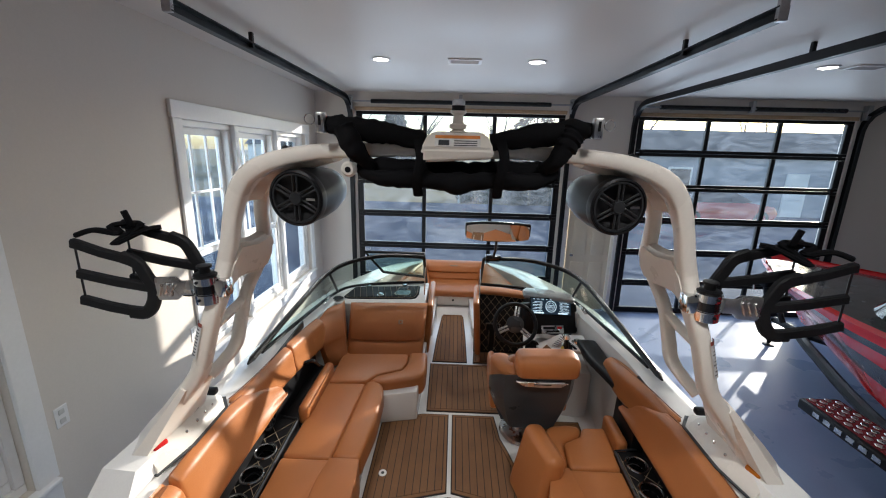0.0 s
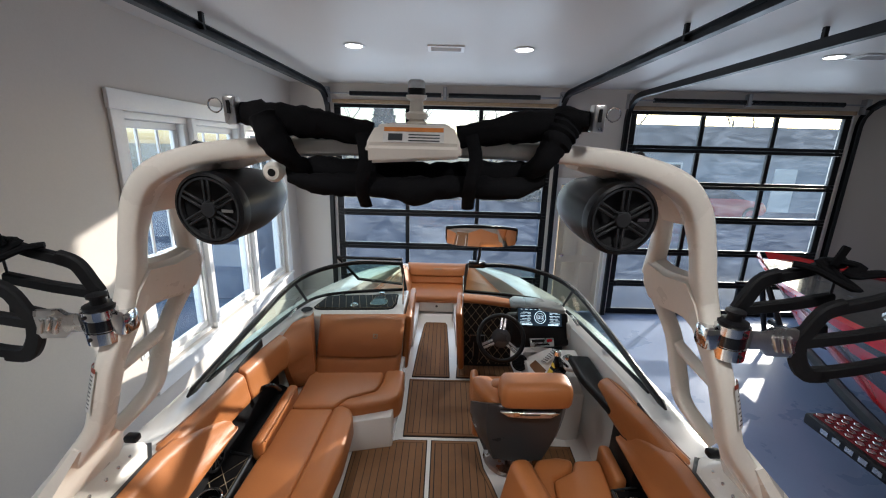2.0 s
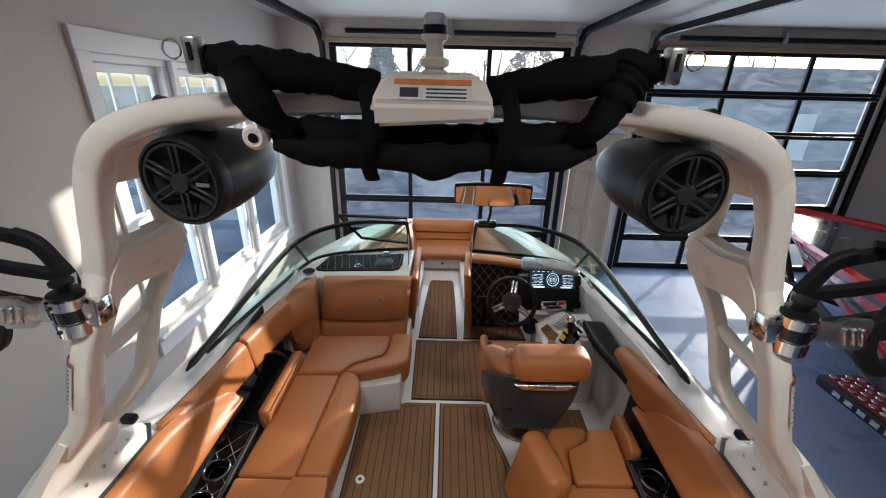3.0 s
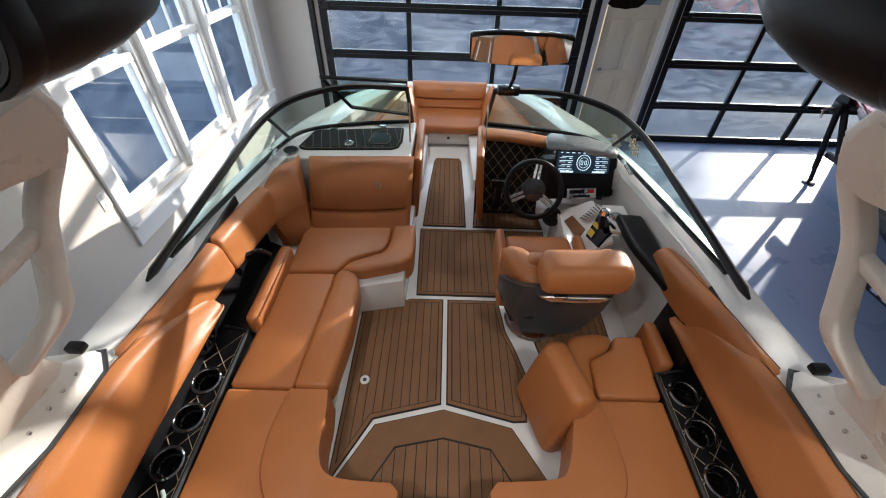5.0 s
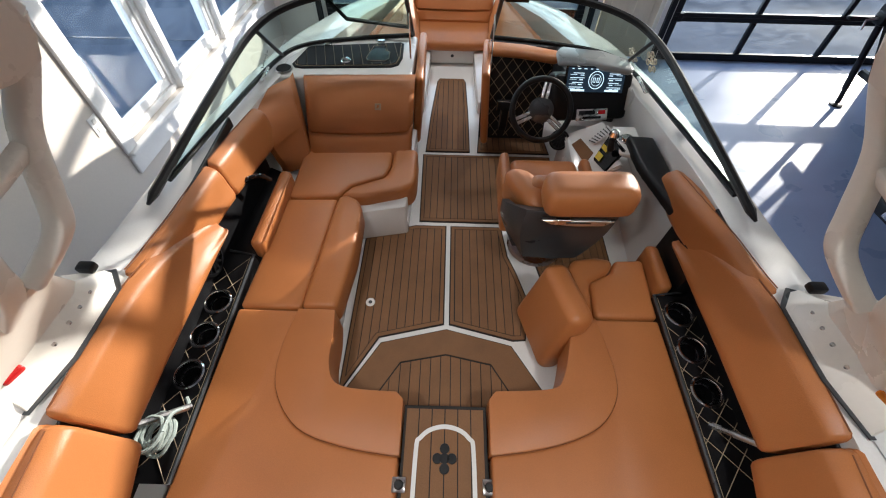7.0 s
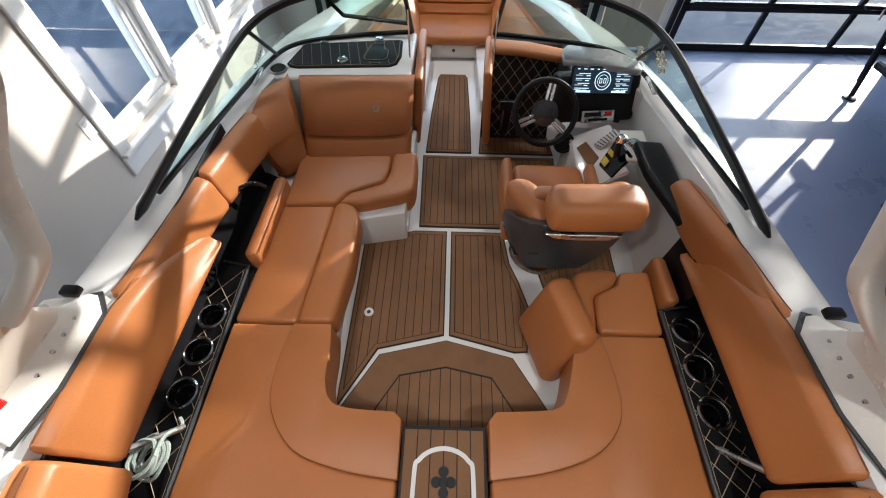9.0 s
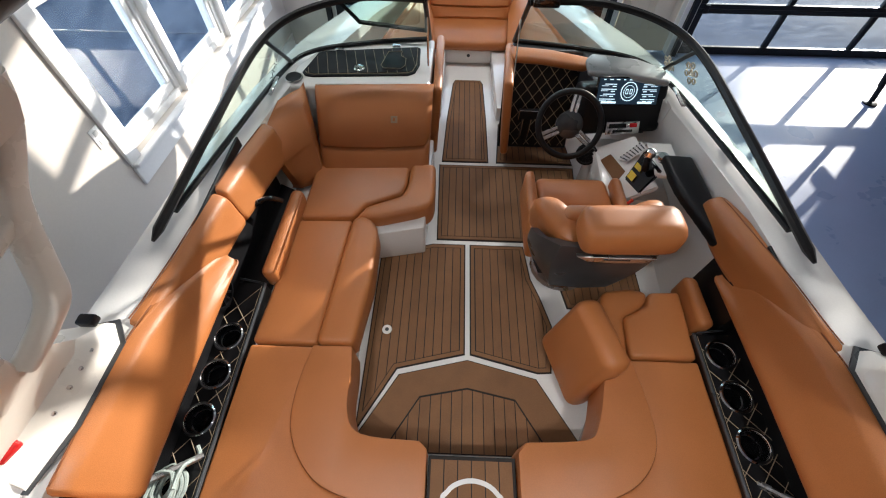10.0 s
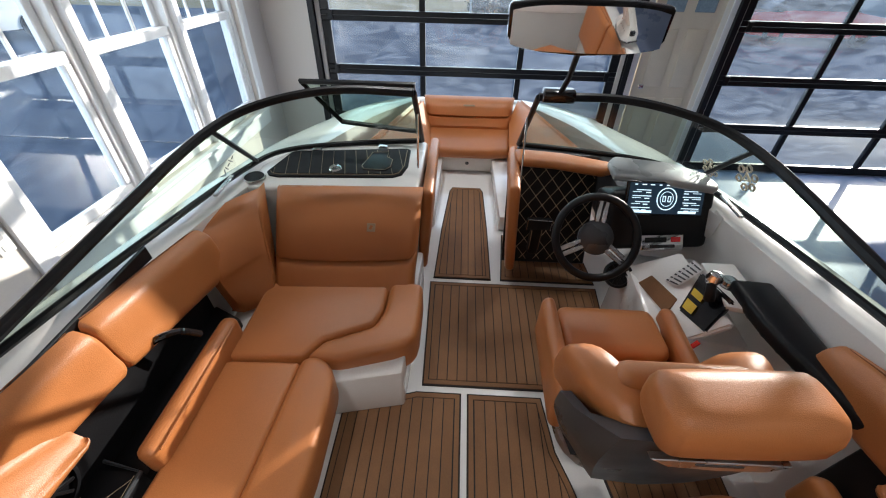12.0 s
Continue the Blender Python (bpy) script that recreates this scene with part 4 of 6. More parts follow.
part("pocket_wall", slab([(-1.066, 2.60), (-1.050, 2.60), (-1.03, 3.34), (-1.046, 3.34)], 0.94, 1.24, 0.004, 1), BLACK, recess)
lean = thing("side_pad", "tan vinyl side pad beside the lounge seat", "pad", "side pads")
part("pad", box((-0.895, 2.985, 0.98), (0.065, 0.50, 0.13), 0.026, 3, turn=pose(0, 0, 0, 0, 0, -2)), LEATHER, lean)
part("piping", tube([(-0.864, 2.76, 1.036), (-0.856, 3.20, 1.036)], 0.004, 6), LEATHER, lean)
speaker = thing("cockpit_speaker", "black cockpit speaker with a spoked grille", "speaker", "cockpit speakers")
part("grille_ring", lathe([(0.075, 0.0), (0.080, 0.012), (0.068, 0.016), (0.066, 0.004)], 28, pose(-1.056, 2.62, 1.08, 0, 82, 0)), BLACK, speaker)
for _k in range(6):
    part("spoke", box((0, 0, 0), (0.13, 0.010, 0.006), 0.002, 1, turn=pose(-1.046, 2.62, 1.08, 0, 82, 0) @ pose(0, 0, 0, 0, 0, _k * 30)), BLACK, speaker)
handle = thing("grab_handle", "gloss black grab handle beside the lounge seat", "handle", "grab handles")
part("bar", tube(smooth_path([(-1.03, 3.02, 1.13), (-0.985, 3.04, 1.16), (-0.945, 3.08, 1.145), (-0.925, 3.12, 1.08)], 6), 0.012, 8), GLOSSBLACK, handle)
for _s in (-1, 1):
    r = thing("board_strap_bar", "slanted brushed steel bar in the side pocket", "bar", "pocket bars")
    part("bar", tube([(_s * 0.945, 2.03, 0.985), (_s * 1.055, 1.93, 1.10)], 0.012, 8), BRUSHED, r)

ROPE = mat("pale grey-green rope", (0.34, 0.40, 0.37), 0.8, vary=0.25, scale=60, fine=300, bump=0.5)
rope = thing("mooring_rope", "coiled pale grey-green mooring rope in the side pocket", "rope")
_rnd = random.Random(11)
_coil = []
for _k in range(97):
    _a = 2 * math.pi * _k / 16
    _r = 0.050 + 0.012 * math.sin(_a * 0.37) + _rnd.uniform(-0.003, 0.003)
    _coil.append((-1.005 + _r * 0.75 * math.cos(_a), 1.925 + _r * 1.1 * math.sin(_a), 0.985 + 0.0009 * _k + 0.004 * math.sin(_a * 2.3)))
part("coil", tube(smooth_path(_coil, 2), 0.007, 6), ROPE, rope)
part("tail", tube(smooth_path([_coil[-1], (-0.97, 1.99, 1.04), (-0.955, 2.03, 0.99), (-0.975, 2.06, 0.985)], 5), 0.007, 6), ROPE, rope)

# ---- helm ----
helm = thing("helm_console", "black and white helm console with lit display", "console")
part("body", slab([(0.67, 3.89), (1.02, 3.80), (1.03, 3.95), (0.92, 4.15), (0.62, 4.29), (0.24, 4.31), (0.24, 4.235), (0.665, 4.22)], 0.98, 1.24, 0.012), SHELL, helm)
part("knee_panel", box((0.43, 4.10, 0.95), (0.46, 0.02, 0.56), 0.006, 1, turn=pose(0, 0, 0, -22)), BLACK, helm, "black quilted knee panel")
for _k in range(-8, 10):
    for _s in (-1, 1):
        # a diagonal thread, cut off at the panel's edges
        _a, _b = Vector((-0.22, 0.095 * _k - 0.22 * 1.25 * _s)), Vector((0.22, 0.095 * _k + 0.22 * 1.25 * _s))
        _f = sorted(max(0.0, min(1.0, (v - _a.y) / (_b.y - _a.y))) for v in (-0.26, 0.26))
        if _f[1] - _f[0] > 0.05:
            _p = [_a.lerp(_b, f) for f in _f]
            part("quilt_line", tube([pose(0.43, 4.10, 0.95, -22) @ Vector((v.x, -0.0115, v.y)) for v in _p], 0.0018, 4), LINE, helm)
part("footrest_bracket", box((0.36, 4.00, 0.86), (0.055, 0.05, 0.20), 0.012, 2), BLACK, helm)
part("footrest_pad", box((0.36, 3.965, 0.98), (0.13, 0.03, 0.07), 0.012, 2), RUBBER, helm)
part("footrest_edge", tube([(0.30, 3.949, 0.950), (0.30, 3.949, 1.012), (0.42, 3.949, 1.012), (0.42, 3.949, 0.950)], 0.003, 6), CHROME, helm)
part("footrest_edge", tube([(0.335, 3.974, 0.80), (0.335, 3.974, 0.93)], 0.003, 6), CHROME, helm)
part("footrest_edge", tube([(0.385, 3.974, 0.80), (0.385, 3.974, 0.93)], 0.003, 6), CHROME, helm)
part("fascia", box((0.80, 3.80, 1.17), (0.46, 0.16, 0.26), 0.03, 3, turn=pose(0, 0, 0, -24, 0, 6)), BLACK, helm)
part("hood", slab([(0.585, 3.81), (0.80, 3.775), (0.97, 3.73), (0.995, 3.76), (0.985, 3.86), (0.86, 3.945), (0.63, 3.985), (0.59, 3.93)], 1.335, 1.366, 0.014, 3), HOOD, helm, "satin instrument hood, windscreen reflection put into its grey")
DM = pose(0.800, 3.755, 1.294, -28, 6, 10)
display = part("display", box((0, 0, 0), (0.365, 0.016, 0.140), 0.004, 1, turn=DM), GLOSSBLACK, helm, "lit rectangular helm display")
part("dash_pad", slab([(0.225, 4.08), (0.40, 4.06), (0.62, 4.00), (0.68, 4.03), (0.68, 4.09), (0.45, 4.17), (0.215, 4.20)], 1.235, 1.282, 0.02, 3), LEATHER, helm)
part("side_pad", box((0.225, 4.06, 1.00), (0.05, 0.42, 0.52), 0.022, 3, turn=pose(0, 0, 0, 0, -4, -4)), LEATHER, helm)
part("rod", tube([(0.230, 3.96, 1.22), (0.232, 4.07, 1.49)], 0.005, 8), CHROME, helm)
UI = glow("display white", (0.70, 0.88, 0.95), 0.6)
UIB = glow("display blue", (0.02, 0.045, 0.075), 0.16)


def on_screen(name, x, z, w, h, m=UI, proud=0.0095):
    part(name, box((0, 0, 0), (w, 0.001, h), turn=DM @ pose(x, -proud, z)), m, display, smooth=False)


on_screen("screen_glow", 0, 0, 0.350, 0.126, UIB, 0.0086)
part("dial", tube([DM @ Vector((0.045 * math.cos(a), -0.0098, 0.045 * math.sin(a))) for a in [2 * math.pi * i / 32 for i in range(32)]], 0.0022, 6, True), UI, display)
part("dial_core", tube([DM @ Vector((0.030 * math.cos(a), -0.0098, 0.030 * math.sin(a))) for a in [2 * math.pi * i / 28 for i in range(28)]], 0.0012, 6, True), UI, display)
for _s in (-1, 1):
    for _k in range(4):
        on_screen("readout_bar", _s * (0.110 + 0.006 * (_k % 2)), 0.034 - _k * 0.024, 0.085 if _k % 2 else 0.066, 0.0036)
        on_screen("readout_bar", _s * 0.140, 0.026 - _k * 0.024, 0.040, 0.0022)
        on_screen("readout_bar", _s * (0.088 + 0.004 * _k), 0.024 - _k * 0.024, 0.022, 0.0042)
    on_screen("readout_field", _s * 0.105, -0.054, 0.085, 0.010)
for _k in range(9):
    on_screen("menu_bar", -0.148 + _k * 0.037, 0.056, 0.020 if _k % 3 else 0.012, 0.0042)
for _x in (-0.012, 0.012):
    for _dx, _dz, _w, _h in ((0, 0.011, 0.014, 0.003), (0, -0.011, 0.014, 0.003), (-0.006, 0, 0.003, 0.022), (0.006, 0, 0.003, 0.022)):
        on_screen("digit_stroke", _x + _dx, _dz, _w, _h)
badge = part("badge_plate", box((0.812, 3.662, 1.135), (0.185, 0.008, 0.066), 0.004, 2, turn=pose(0, 0, 0, -35, 0, 6)), CHROME, helm, "chrome badge plate with dark and red inlays")
BADGE_AT = pose(0.812, 3.662, 1.135)
for _x, _z, _w, _h, _m in ((-0.030, 0.012, 0.095, 0.022, GLOSSBLACK), (0.058, 0.012, 0.042, 0.022, RED), (0.0, -0.016, 0.11, 0.014, GLOSSBLACK)):
    part("inlay", box((0, 0, 0), (_w, 0.006, _h), 0.002, 1, turn=BADGE_AT @ pose(0, 0, 0, -35, 0, 6) @ pose(_x, -0.0035, _z)), _m, badge)
# side pod with throttle
part("pod", slab([(0.70, 3.36), (1.03, 3.30), (1.05, 3.78), (0.72, 3.80)], 0.67, 1.06, 0.02), GEL, helm)
back_panel("pod_face", [(0.70, 3.72, 1.04), (0.74, 3.32, 1.02), (0.90, 3.30, 1.19), (0.90, 3.70, 1.16)], 0.03, helm, GEL, 0.008)
SHEET = [Vector(p) for p in ((0.796, 3.564, 1.122), (0.821, 3.517, 1.141), (0.893, 3.532, 1.221), (0.881, 3.587, 1.216))]
back_panel("warning_sheet", SHEET, 0.004, helm, mat("warning label paper", (0.72, 0.73, 0.72), 0.5), 0.001)
POD_UP = Vector((-0.73, -0.107, 0.675))
for _k in range(7):
    # short lines of print and a mark at the head of each
    _a, _b = SHEET[0].lerp(SHEET[3], (_k + 0.35) / 7.2), SHEET[1].lerp(SHEET[2], (_k + 0.35) / 7.2)
    _c, _d = SHEET[0].lerp(SHEET[3], (_k + 0.70) / 7.2), SHEET[1].lerp(SHEET[2], (_k + 0.70) / 7.2)
    for _f, _g in ((0.06, 0.22), (0.32, 0.92)):
        back_panel("text_bar", [p + POD_UP * 0.003 for p in (_a.lerp(_b, _f), _a.lerp(_b, _g), _c.lerp(_d, _g), _c.lerp(_d, _f))], 0.003, helm, SHELL, 0.0003)
back_panel("pocket", [(0.730, 3.61, 1.060), (0.770, 3.43, 1.075), (0.81, 3.469, 1.122), (0.771, 3.613, 1.104)], 0.006, helm, TEAK, 0.002)
PANEL = [Vector(p) for p in ((0.800, 3.43, 1.112), (0.835, 3.31, 1.132), (0.918, 3.37, 1.228), (0.883, 3.528, 1.212))]
back_panel("throttle_panel", PANEL, 0.020, helm, GLOSSBLACK, 0.006)
YEL = mat("yellow warning label", (0.75, 0.55, 0.04), 0.5)
for _u, _v in ((0.10, 0.34), (0.46, 0.62)):
    _q = [PANEL[0].lerp(PANEL[3], _u), PANEL[1].lerp(PANEL[2], _u), PANEL[1].lerp(PANEL[2], _v), PANEL[0].lerp(PANEL[3], _v)]
    back_panel("warning_label", [p + POD_UP * 0.011 for p in (_q[0].lerp(_q[1], 0.12), _q[0].lerp(_q[1], 0.45), _q[3].lerp(_q[2], 0.45), _q[3].lerp(_q[2], 0.12))], 0.004, helm, YEL, 0.001)
KICK = pose(0.650, 3.595, 1.000, 40, -40, 0)
kick = part("kick_speaker", lathe([(0.0, -0.07), (0.030, -0.07), (0.056, -0.01), (0.060, 0.0), (0.060, 0.010), (0.050, 0.014), (0.046, 0.006), (0.0, 0.004)], 28, KICK), BLACK, helm, "round black speaker on the pod's side")
for _k in range(6):
    part("grille_bar", box((0, 0, 0), (0.092, 0.005, 0.004), 0.001, 1, turn=KICK @ pose(0, 0, 0.010) @ pose(0, 0, 0, 0, 0, 30 * _k)), BLACK, kick)
throttle = part("throttle", tube(smooth_path([(0.86, 3.40, 1.20), (0.855, 3.41, 1.23), (0.86, 3.43, 1.255)], 5), [0.018] * 5 + [0.016] * 5 + [0.024], 10), BLACK, helm)
part("knob", lathe([(0.0, 0.03), (0.02, 0.022), (0.027, 0.0), (0.018, -0.02), (0.0, -0.024)], 16, pose(0.862, 3.435, 1.268)), CHROME, throttle)
part("top_panel", slab([(0.895, 3.36), (1.03, 3.33), (1.03, 3.58), (0.905, 3.58)], 1.19, 1.215, 0.008), GEL, helm)
part("dial_knob", lathe([(0.0, 0.016), (0.026, 0.014), (0.03, 0.0), (0.042, -0.002)], 24, pose(0.955, 3.47, 1.217)), CHROME, helm)
part("armrest", slab(curved([(0.905, 3.36), (0.915, 3.15), (0.955, 2.98), (0.99, 2.83)], 3) + [(1.05, 2.84)] + curved([(1.055, 3.0), (1.05, 3.2), (1.04, 3.35)], 3), 1.175, 1.235, 0.02, 3), BLACK, helm, "black padded armrest")
part("lanyard", tube(smooth_path([(0.80, 3.27, 1.13), (0.775, 3.26, 1.08), (0.79, 3.23, 1.0), (0.77, 3.22, 0.95)], 5), 0.008, 6), RED, helm, "red safety lanyard")
back_panel("side_label", [(1.012, 3.74, 1.17), (1.012, 3.68, 1.17), (1.018, 3.68, 1.26), (1.018, 3.74, 1.26)], 0.004, helm, GEL, 0.001)
part("side_panel", slab([(1.0, 2.56), (1.062, 2.55), (1.062, 2.84), (1.0, 2.82)], 0.92, 1.20, 0.006), BLACK, helm)
for _o in list(helm.children):
    if _o.name.split(".")[0] in ("pod", "pod_face", "warning_sheet", "text_bar", "pocket", "throttle_panel", "warning_label", "throttle", "top_panel", "dial_knob", "lanyard"):
        for _p in [_o] + list(_o.children):
            _p.data.transform(Matrix.Translation((-0.035, -0.10, -0.02)))

wheel = thing("steering_wheel", "black steering wheel with three brushed metal spokes", "steering wheel")
WM = pose(0.49, 3.567, 1.222, 52, 0, 0)
part("rim", tube([WM @ Vector((0.160 * math.cos(a), 0.160 * math.sin(a), 0)) for a in [2 * math.pi * i / 44 for i in range(44)]], 0.016, 10, True), BLACK, wheel)
part("hub", lathe([(0.0, 0.014), (0.050, 0.011), (0.070, -0.004), (0.066, -0.03), (0.0, -0.03)], 28, WM), SHELL, wheel)
for _a in (80, 205, 320):
    r = WM @ pose(0, 0, 0, 0, 0, _a)
    for _o in (-0.012, 0.012):
        part("spoke", box((0, 0, 0), (0.105, 0.018, 0.008), 0.003, 1, turn=r @ pose(0.102, _o, -0.003)), BRUSHED, wheel)
part("column", tube([WM @ Vector((0, 0, -0.03)), WM @ Vector((0, 0, -0.17))], 0.035, 14), GLOSSBLACK, wheel)

# ---- windscreen ----
SIDE_GLASS = {}
screen = thing("windscreen", "black-framed wraparound boat windscreen, walkway pane open", "windscreen")
for _s in (-1, 1):
    gap = 0.265 if _s < 0 else 0.25
    top = smooth_path([(_s * gap, 3.98, 1.615), (_s * 0.60, 3.98, 1.615), (_s * 0.88, 3.87, 1.585), (_s * 1.02, 3.66, 1.545), (_s * 1.09, 3.22, 1.478), (_s * 1.145, 2.70, 1.405)], 8)
    base = smooth_path([(_s * gap, 4.305, 1.25), (_s * 0.62, 4.245, 1.25), (_s * 0.94, 4.14, 1.25), (_s * 1.065, 3.93, 1.255), (_s * 1.095, 3.30, 1.345), (_s * 1.14, 2.80, 1.385)], 8)
    part("top_frame", tube(top, 0.018, 8), BLACK_ALU, screen)
    part("base_frame", tube(base, 0.013, 8), BLACK, screen)
    part("strut", tube([top[23], base[22]], 0.011, 8), BLACK_ALU, screen)
    part("post", tube([top[0], base[0]], 0.013, 8), BLACK_ALU, screen)
    part("heel", tube([top[-1], top[-1] + Vector((0, -0.05, -0.004))], [0.018, 0.006], 8), BLACK_ALU, screen)
    part("base_clip", box(base[-14] + Vector((-_s * 0.03, 0.0, 0.01)), (0.02, 0.16, 0.012), 0.004, 1), BRUSHED, screen)
    SIDE_GLASS[_s] = (top, base)
    g = part("glass", loft([[a, b] for a, b in zip(top, base)], caps=False, closed=False), SCREEN_GLASS, screen)
    g.visible_shadow = False
_q = [Vector(p) for p in ((-0.275, 4.10, 1.606), (-0.84, 4.25, 1.556), (-0.68, 4.29, 1.345), (-0.285, 4.27, 1.315))]
part("walkway_frame", tube(_q, 0.014, 6, True), BLACK_ALU, screen)
bm = bmesh.new()
bm.faces.new([bm.verts.new(p) for p in _q])
part("walkway_glass", bm, SCREEN_GLASS, screen).visible_shadow = False


# stickers on the side panes
DECAL = mat("cream vinyl sticker", (0.62, 0.58, 0.46), 0.5)
def on_glass(side, i, f, lift=0.004):
    """A place on the inner face of a side pane, turned to lie on it."""
    top, base = SIDE_GLASS[side]
    p, up, along = top[i].lerp(base[i], f), (top[i] - base[i]).normalized(), (top[i + 1] - top[i]).normalized()
    n = along.cross(up).normalized() * side
    along = up.cross(n).normalized()
    m = Matrix((along, up, n)).transposed().to_4x4()
    inward = n if n.x * side < 0 else -n
    m.translation = p + inward * lift
    return m


for _i, _f, _size in ((25, 0.40, 1.0), (22, 0.62, 0.8)):
    _m = on_glass(1, _i, _f)
    dec = part("sticker", tube([_m @ Vector((0.020 * _size * math.cos(a), 0.020 * _size * math.sin(a), 0)) for a in (0.5, 2.6, 4.7)], 0.005 * _size, 5, True), DECAL, screen, "cream vinyl sticker on the side glass")
    for _k in range(6):
        _a = radians(60 * _k + 10)
        part("petal", tube([_m @ Vector((0.042 * _size * math.cos(_a) + 0.014 * _size * math.cos(b), 0.042 * _size * math.sin(_a) + 0.014 * _size * math.sin(b), 0)) for b in [2 * math.pi * q / 8 for q in range(8)]], 0.0042 * _size, 5, True), DECAL, dec)
_m = on_glass(-1, 25, 0.72)
for _k, (_w, _h, _t) in enumerate(((0.004, 0.034, 25), (0.004, 0.034, -25), (0.005, 0.030, 0), (0.016, 0.005, 0), (0.005, 0.034, 10), (0.016, 0.005, 20))):
    part("decal_bar", box((0, 0, 0), (_w, _h, 0.002), turn=_m @ pose(-0.045 + 0.018 * _k, 0, 0, 0, 0, _t)), SHELL, screen)

# ---- mirror ----
mirror = thing("rear_view_mirror", "wide rectangular boat mirror on the windscreen frame", "mirror")
MM = look((0.33, 3.787, 1.905), (0.30, 1.8, 1.83), 0)


def rounded(w, h, r, n=5):
    out = []
    for cx, cy, a0 in ((w - r, h - r, 0), (-w + r, h - r, 90), (-w + r, -h + r, 180), (w - r, -h + r, 270)):
        out += [(cx + r * math.cos(radians(a0 + 90 * k / n)), cy + r * math.sin(radians(a0 + 90 * k / n))) for k in range(n + 1)]
    return out


def mirror_shape(w, h):
    return [(-w, h * 0.72), (-w * 0.97, h * 0.85), (-w * 0.5, h), (0, h * 1.04), (w * 0.5, h), (w * 0.97, h * 0.85), (w, h * 0.72), (w * 0.99, -h * 0.35), (w * 0.90, -h * 0.72), (w * 0.5, -h * 0.92), (0, -h), (-w * 0.5, -h * 0.92), (-w * 0.90, -h * 0.72), (-w * 0.99, -h * 0.35)]


bm = slab(mirror_shape(0.258, 0.082), -0.005, 0.030, 0.010, 2)
bm.transform(MM)
part("housing", bm, GLOSSBLACK, mirror)
bm = bmesh.new()
_s = mirror_shape(0.246, 0.074)
_rows = []
for _k in range(13):
    _x = -0.245 + 0.490 * _k / 12
    _h = 0.072 * (1 - 0.28 * abs(_x / 0.246) ** 4)
    _rows.append([MM @ Vector((_x, _y * _h, -0.0075 - 0.010 * (1 - (_x / 0.246) ** 2))) for _y in (-0.95, -0.5, 0, 0.5, 0.95)])
loft(_rows, caps=False, closed=False, bm=bm)
part("mirror_glass", bm, mat("mirror silver", (0.9, 0.9, 0.9), 0.02, 1.0, vary=0.0, bump=0.0, rvary=0.005), mirror)
part("stem", tube([MM @ Vector((0.0, -0.05, 0.03)), (0.335, 3.90, 1.72), (0.325, 3.95, 1.64)], 0.011, 8), BLACK_ALU, mirror)
part("clamp", box((0.325, 3.965, 1.63), (0.13, 0.06, 0.05), 0.010, 2), GLOSSBLACK, mirror)

# ---- helm seat ----
helm_seat = thing("helm_chair", "tan bucket helm chair with a charcoal moulded back shell", "chair")


def back_shell():
    """Wrapped back: loops from low to high, round behind and open in front."""
    loops = []
    for t in [i / 8 for i in range(9)]:
        z = 0.92 + t * 0.425
        y = 2.80 - 0.10 * t + 0.03 * t * t
        w = 0.185 + 0.085 * math.sin(min(1, t * 1.25) * math.pi / 2)
        fwd = 0.06 + 0.115 * math.sin(min(1, t * 1.15) * math.pi / 2)
        loops.append([(0.505 + (x if x < 0 else x * 0.9), yy, z - 0.13 * t * max(0.0, (yy - y) / 0.175)) for x, yy in [(-w, y + fwd), (-w * 0.97, y + 0.10), (-w * 0.82, y + 0.022), (-w * 0.74, y - 0.004), (0, y - 0.014), (w * 0.74, y - 0.004), (w * 0.82, y + 0.022), (w * 0.97, y + 0.10), (w, y + fwd), (w - 0.03, y + fwd), (w - 0.04, y + 0.08), (w * 0.6, y + 0.05), (-w * 0.6, y + 0.05), (-w + 0.04, y + 0.08), (-w + 0.03, y + fwd)]])
    return loft(loops)


part("shell", back_shell(), SHELL, helm_seat, "charcoal moulded back shell")
bm = slab([(-0.150, 0.013), (0.150, 0.013), (0.105, -0.013), (0.0, -0.018), (-0.105, -0.013)], -0.012, 0.008, 0.002, 1)
bm.transform(pose(0.515, 2.703, 1.305, 82, 0, 0))
part("badge_strip", bm, BRUSHED, helm_seat, "brushed metal badge strip")
bm = slab([(-0.05, 0.003), (0.05, 0.003), (0.05, -0.003), (-0.05, -0.003)], 0.0, 0.0095)
bm.transform(pose(0.515, 2.703, 1.307, 82, 0, 0))
part("text_bar", bm, SHELL, helm_seat)
HR = pose(0.545, 2.770, 1.415, 0, 0, 2)
part("headrest", loft([smooth_path(q, 3, True) for q in [[HR @ Vector((x * w, y * d, z)) for x, y in ((-1, 0.4), (-1, -0.5), (-0.93, -0.85), (-0.75, -1.0), (0, -1.04), (0.75, -1.0), (0.93, -0.85), (1, -0.5), (1, 0.4), (0.93, 0.85), (0.7, 1.0), (-0.7, 1.0), (-0.93, 0.85))] for z, w, d in ((-0.074, 0.164, 0.062), (-0.068, 0.175, 0.073), (-0.05, 0.180, 0.079), (0.0, 0.180, 0.080), (0.024, 0.176, 0.075), (0.042, 0.168, 0.065), (0.052, 0.150, 0.050), (0.056, 0.11, 0.03))]]), LEATHER, helm_seat)
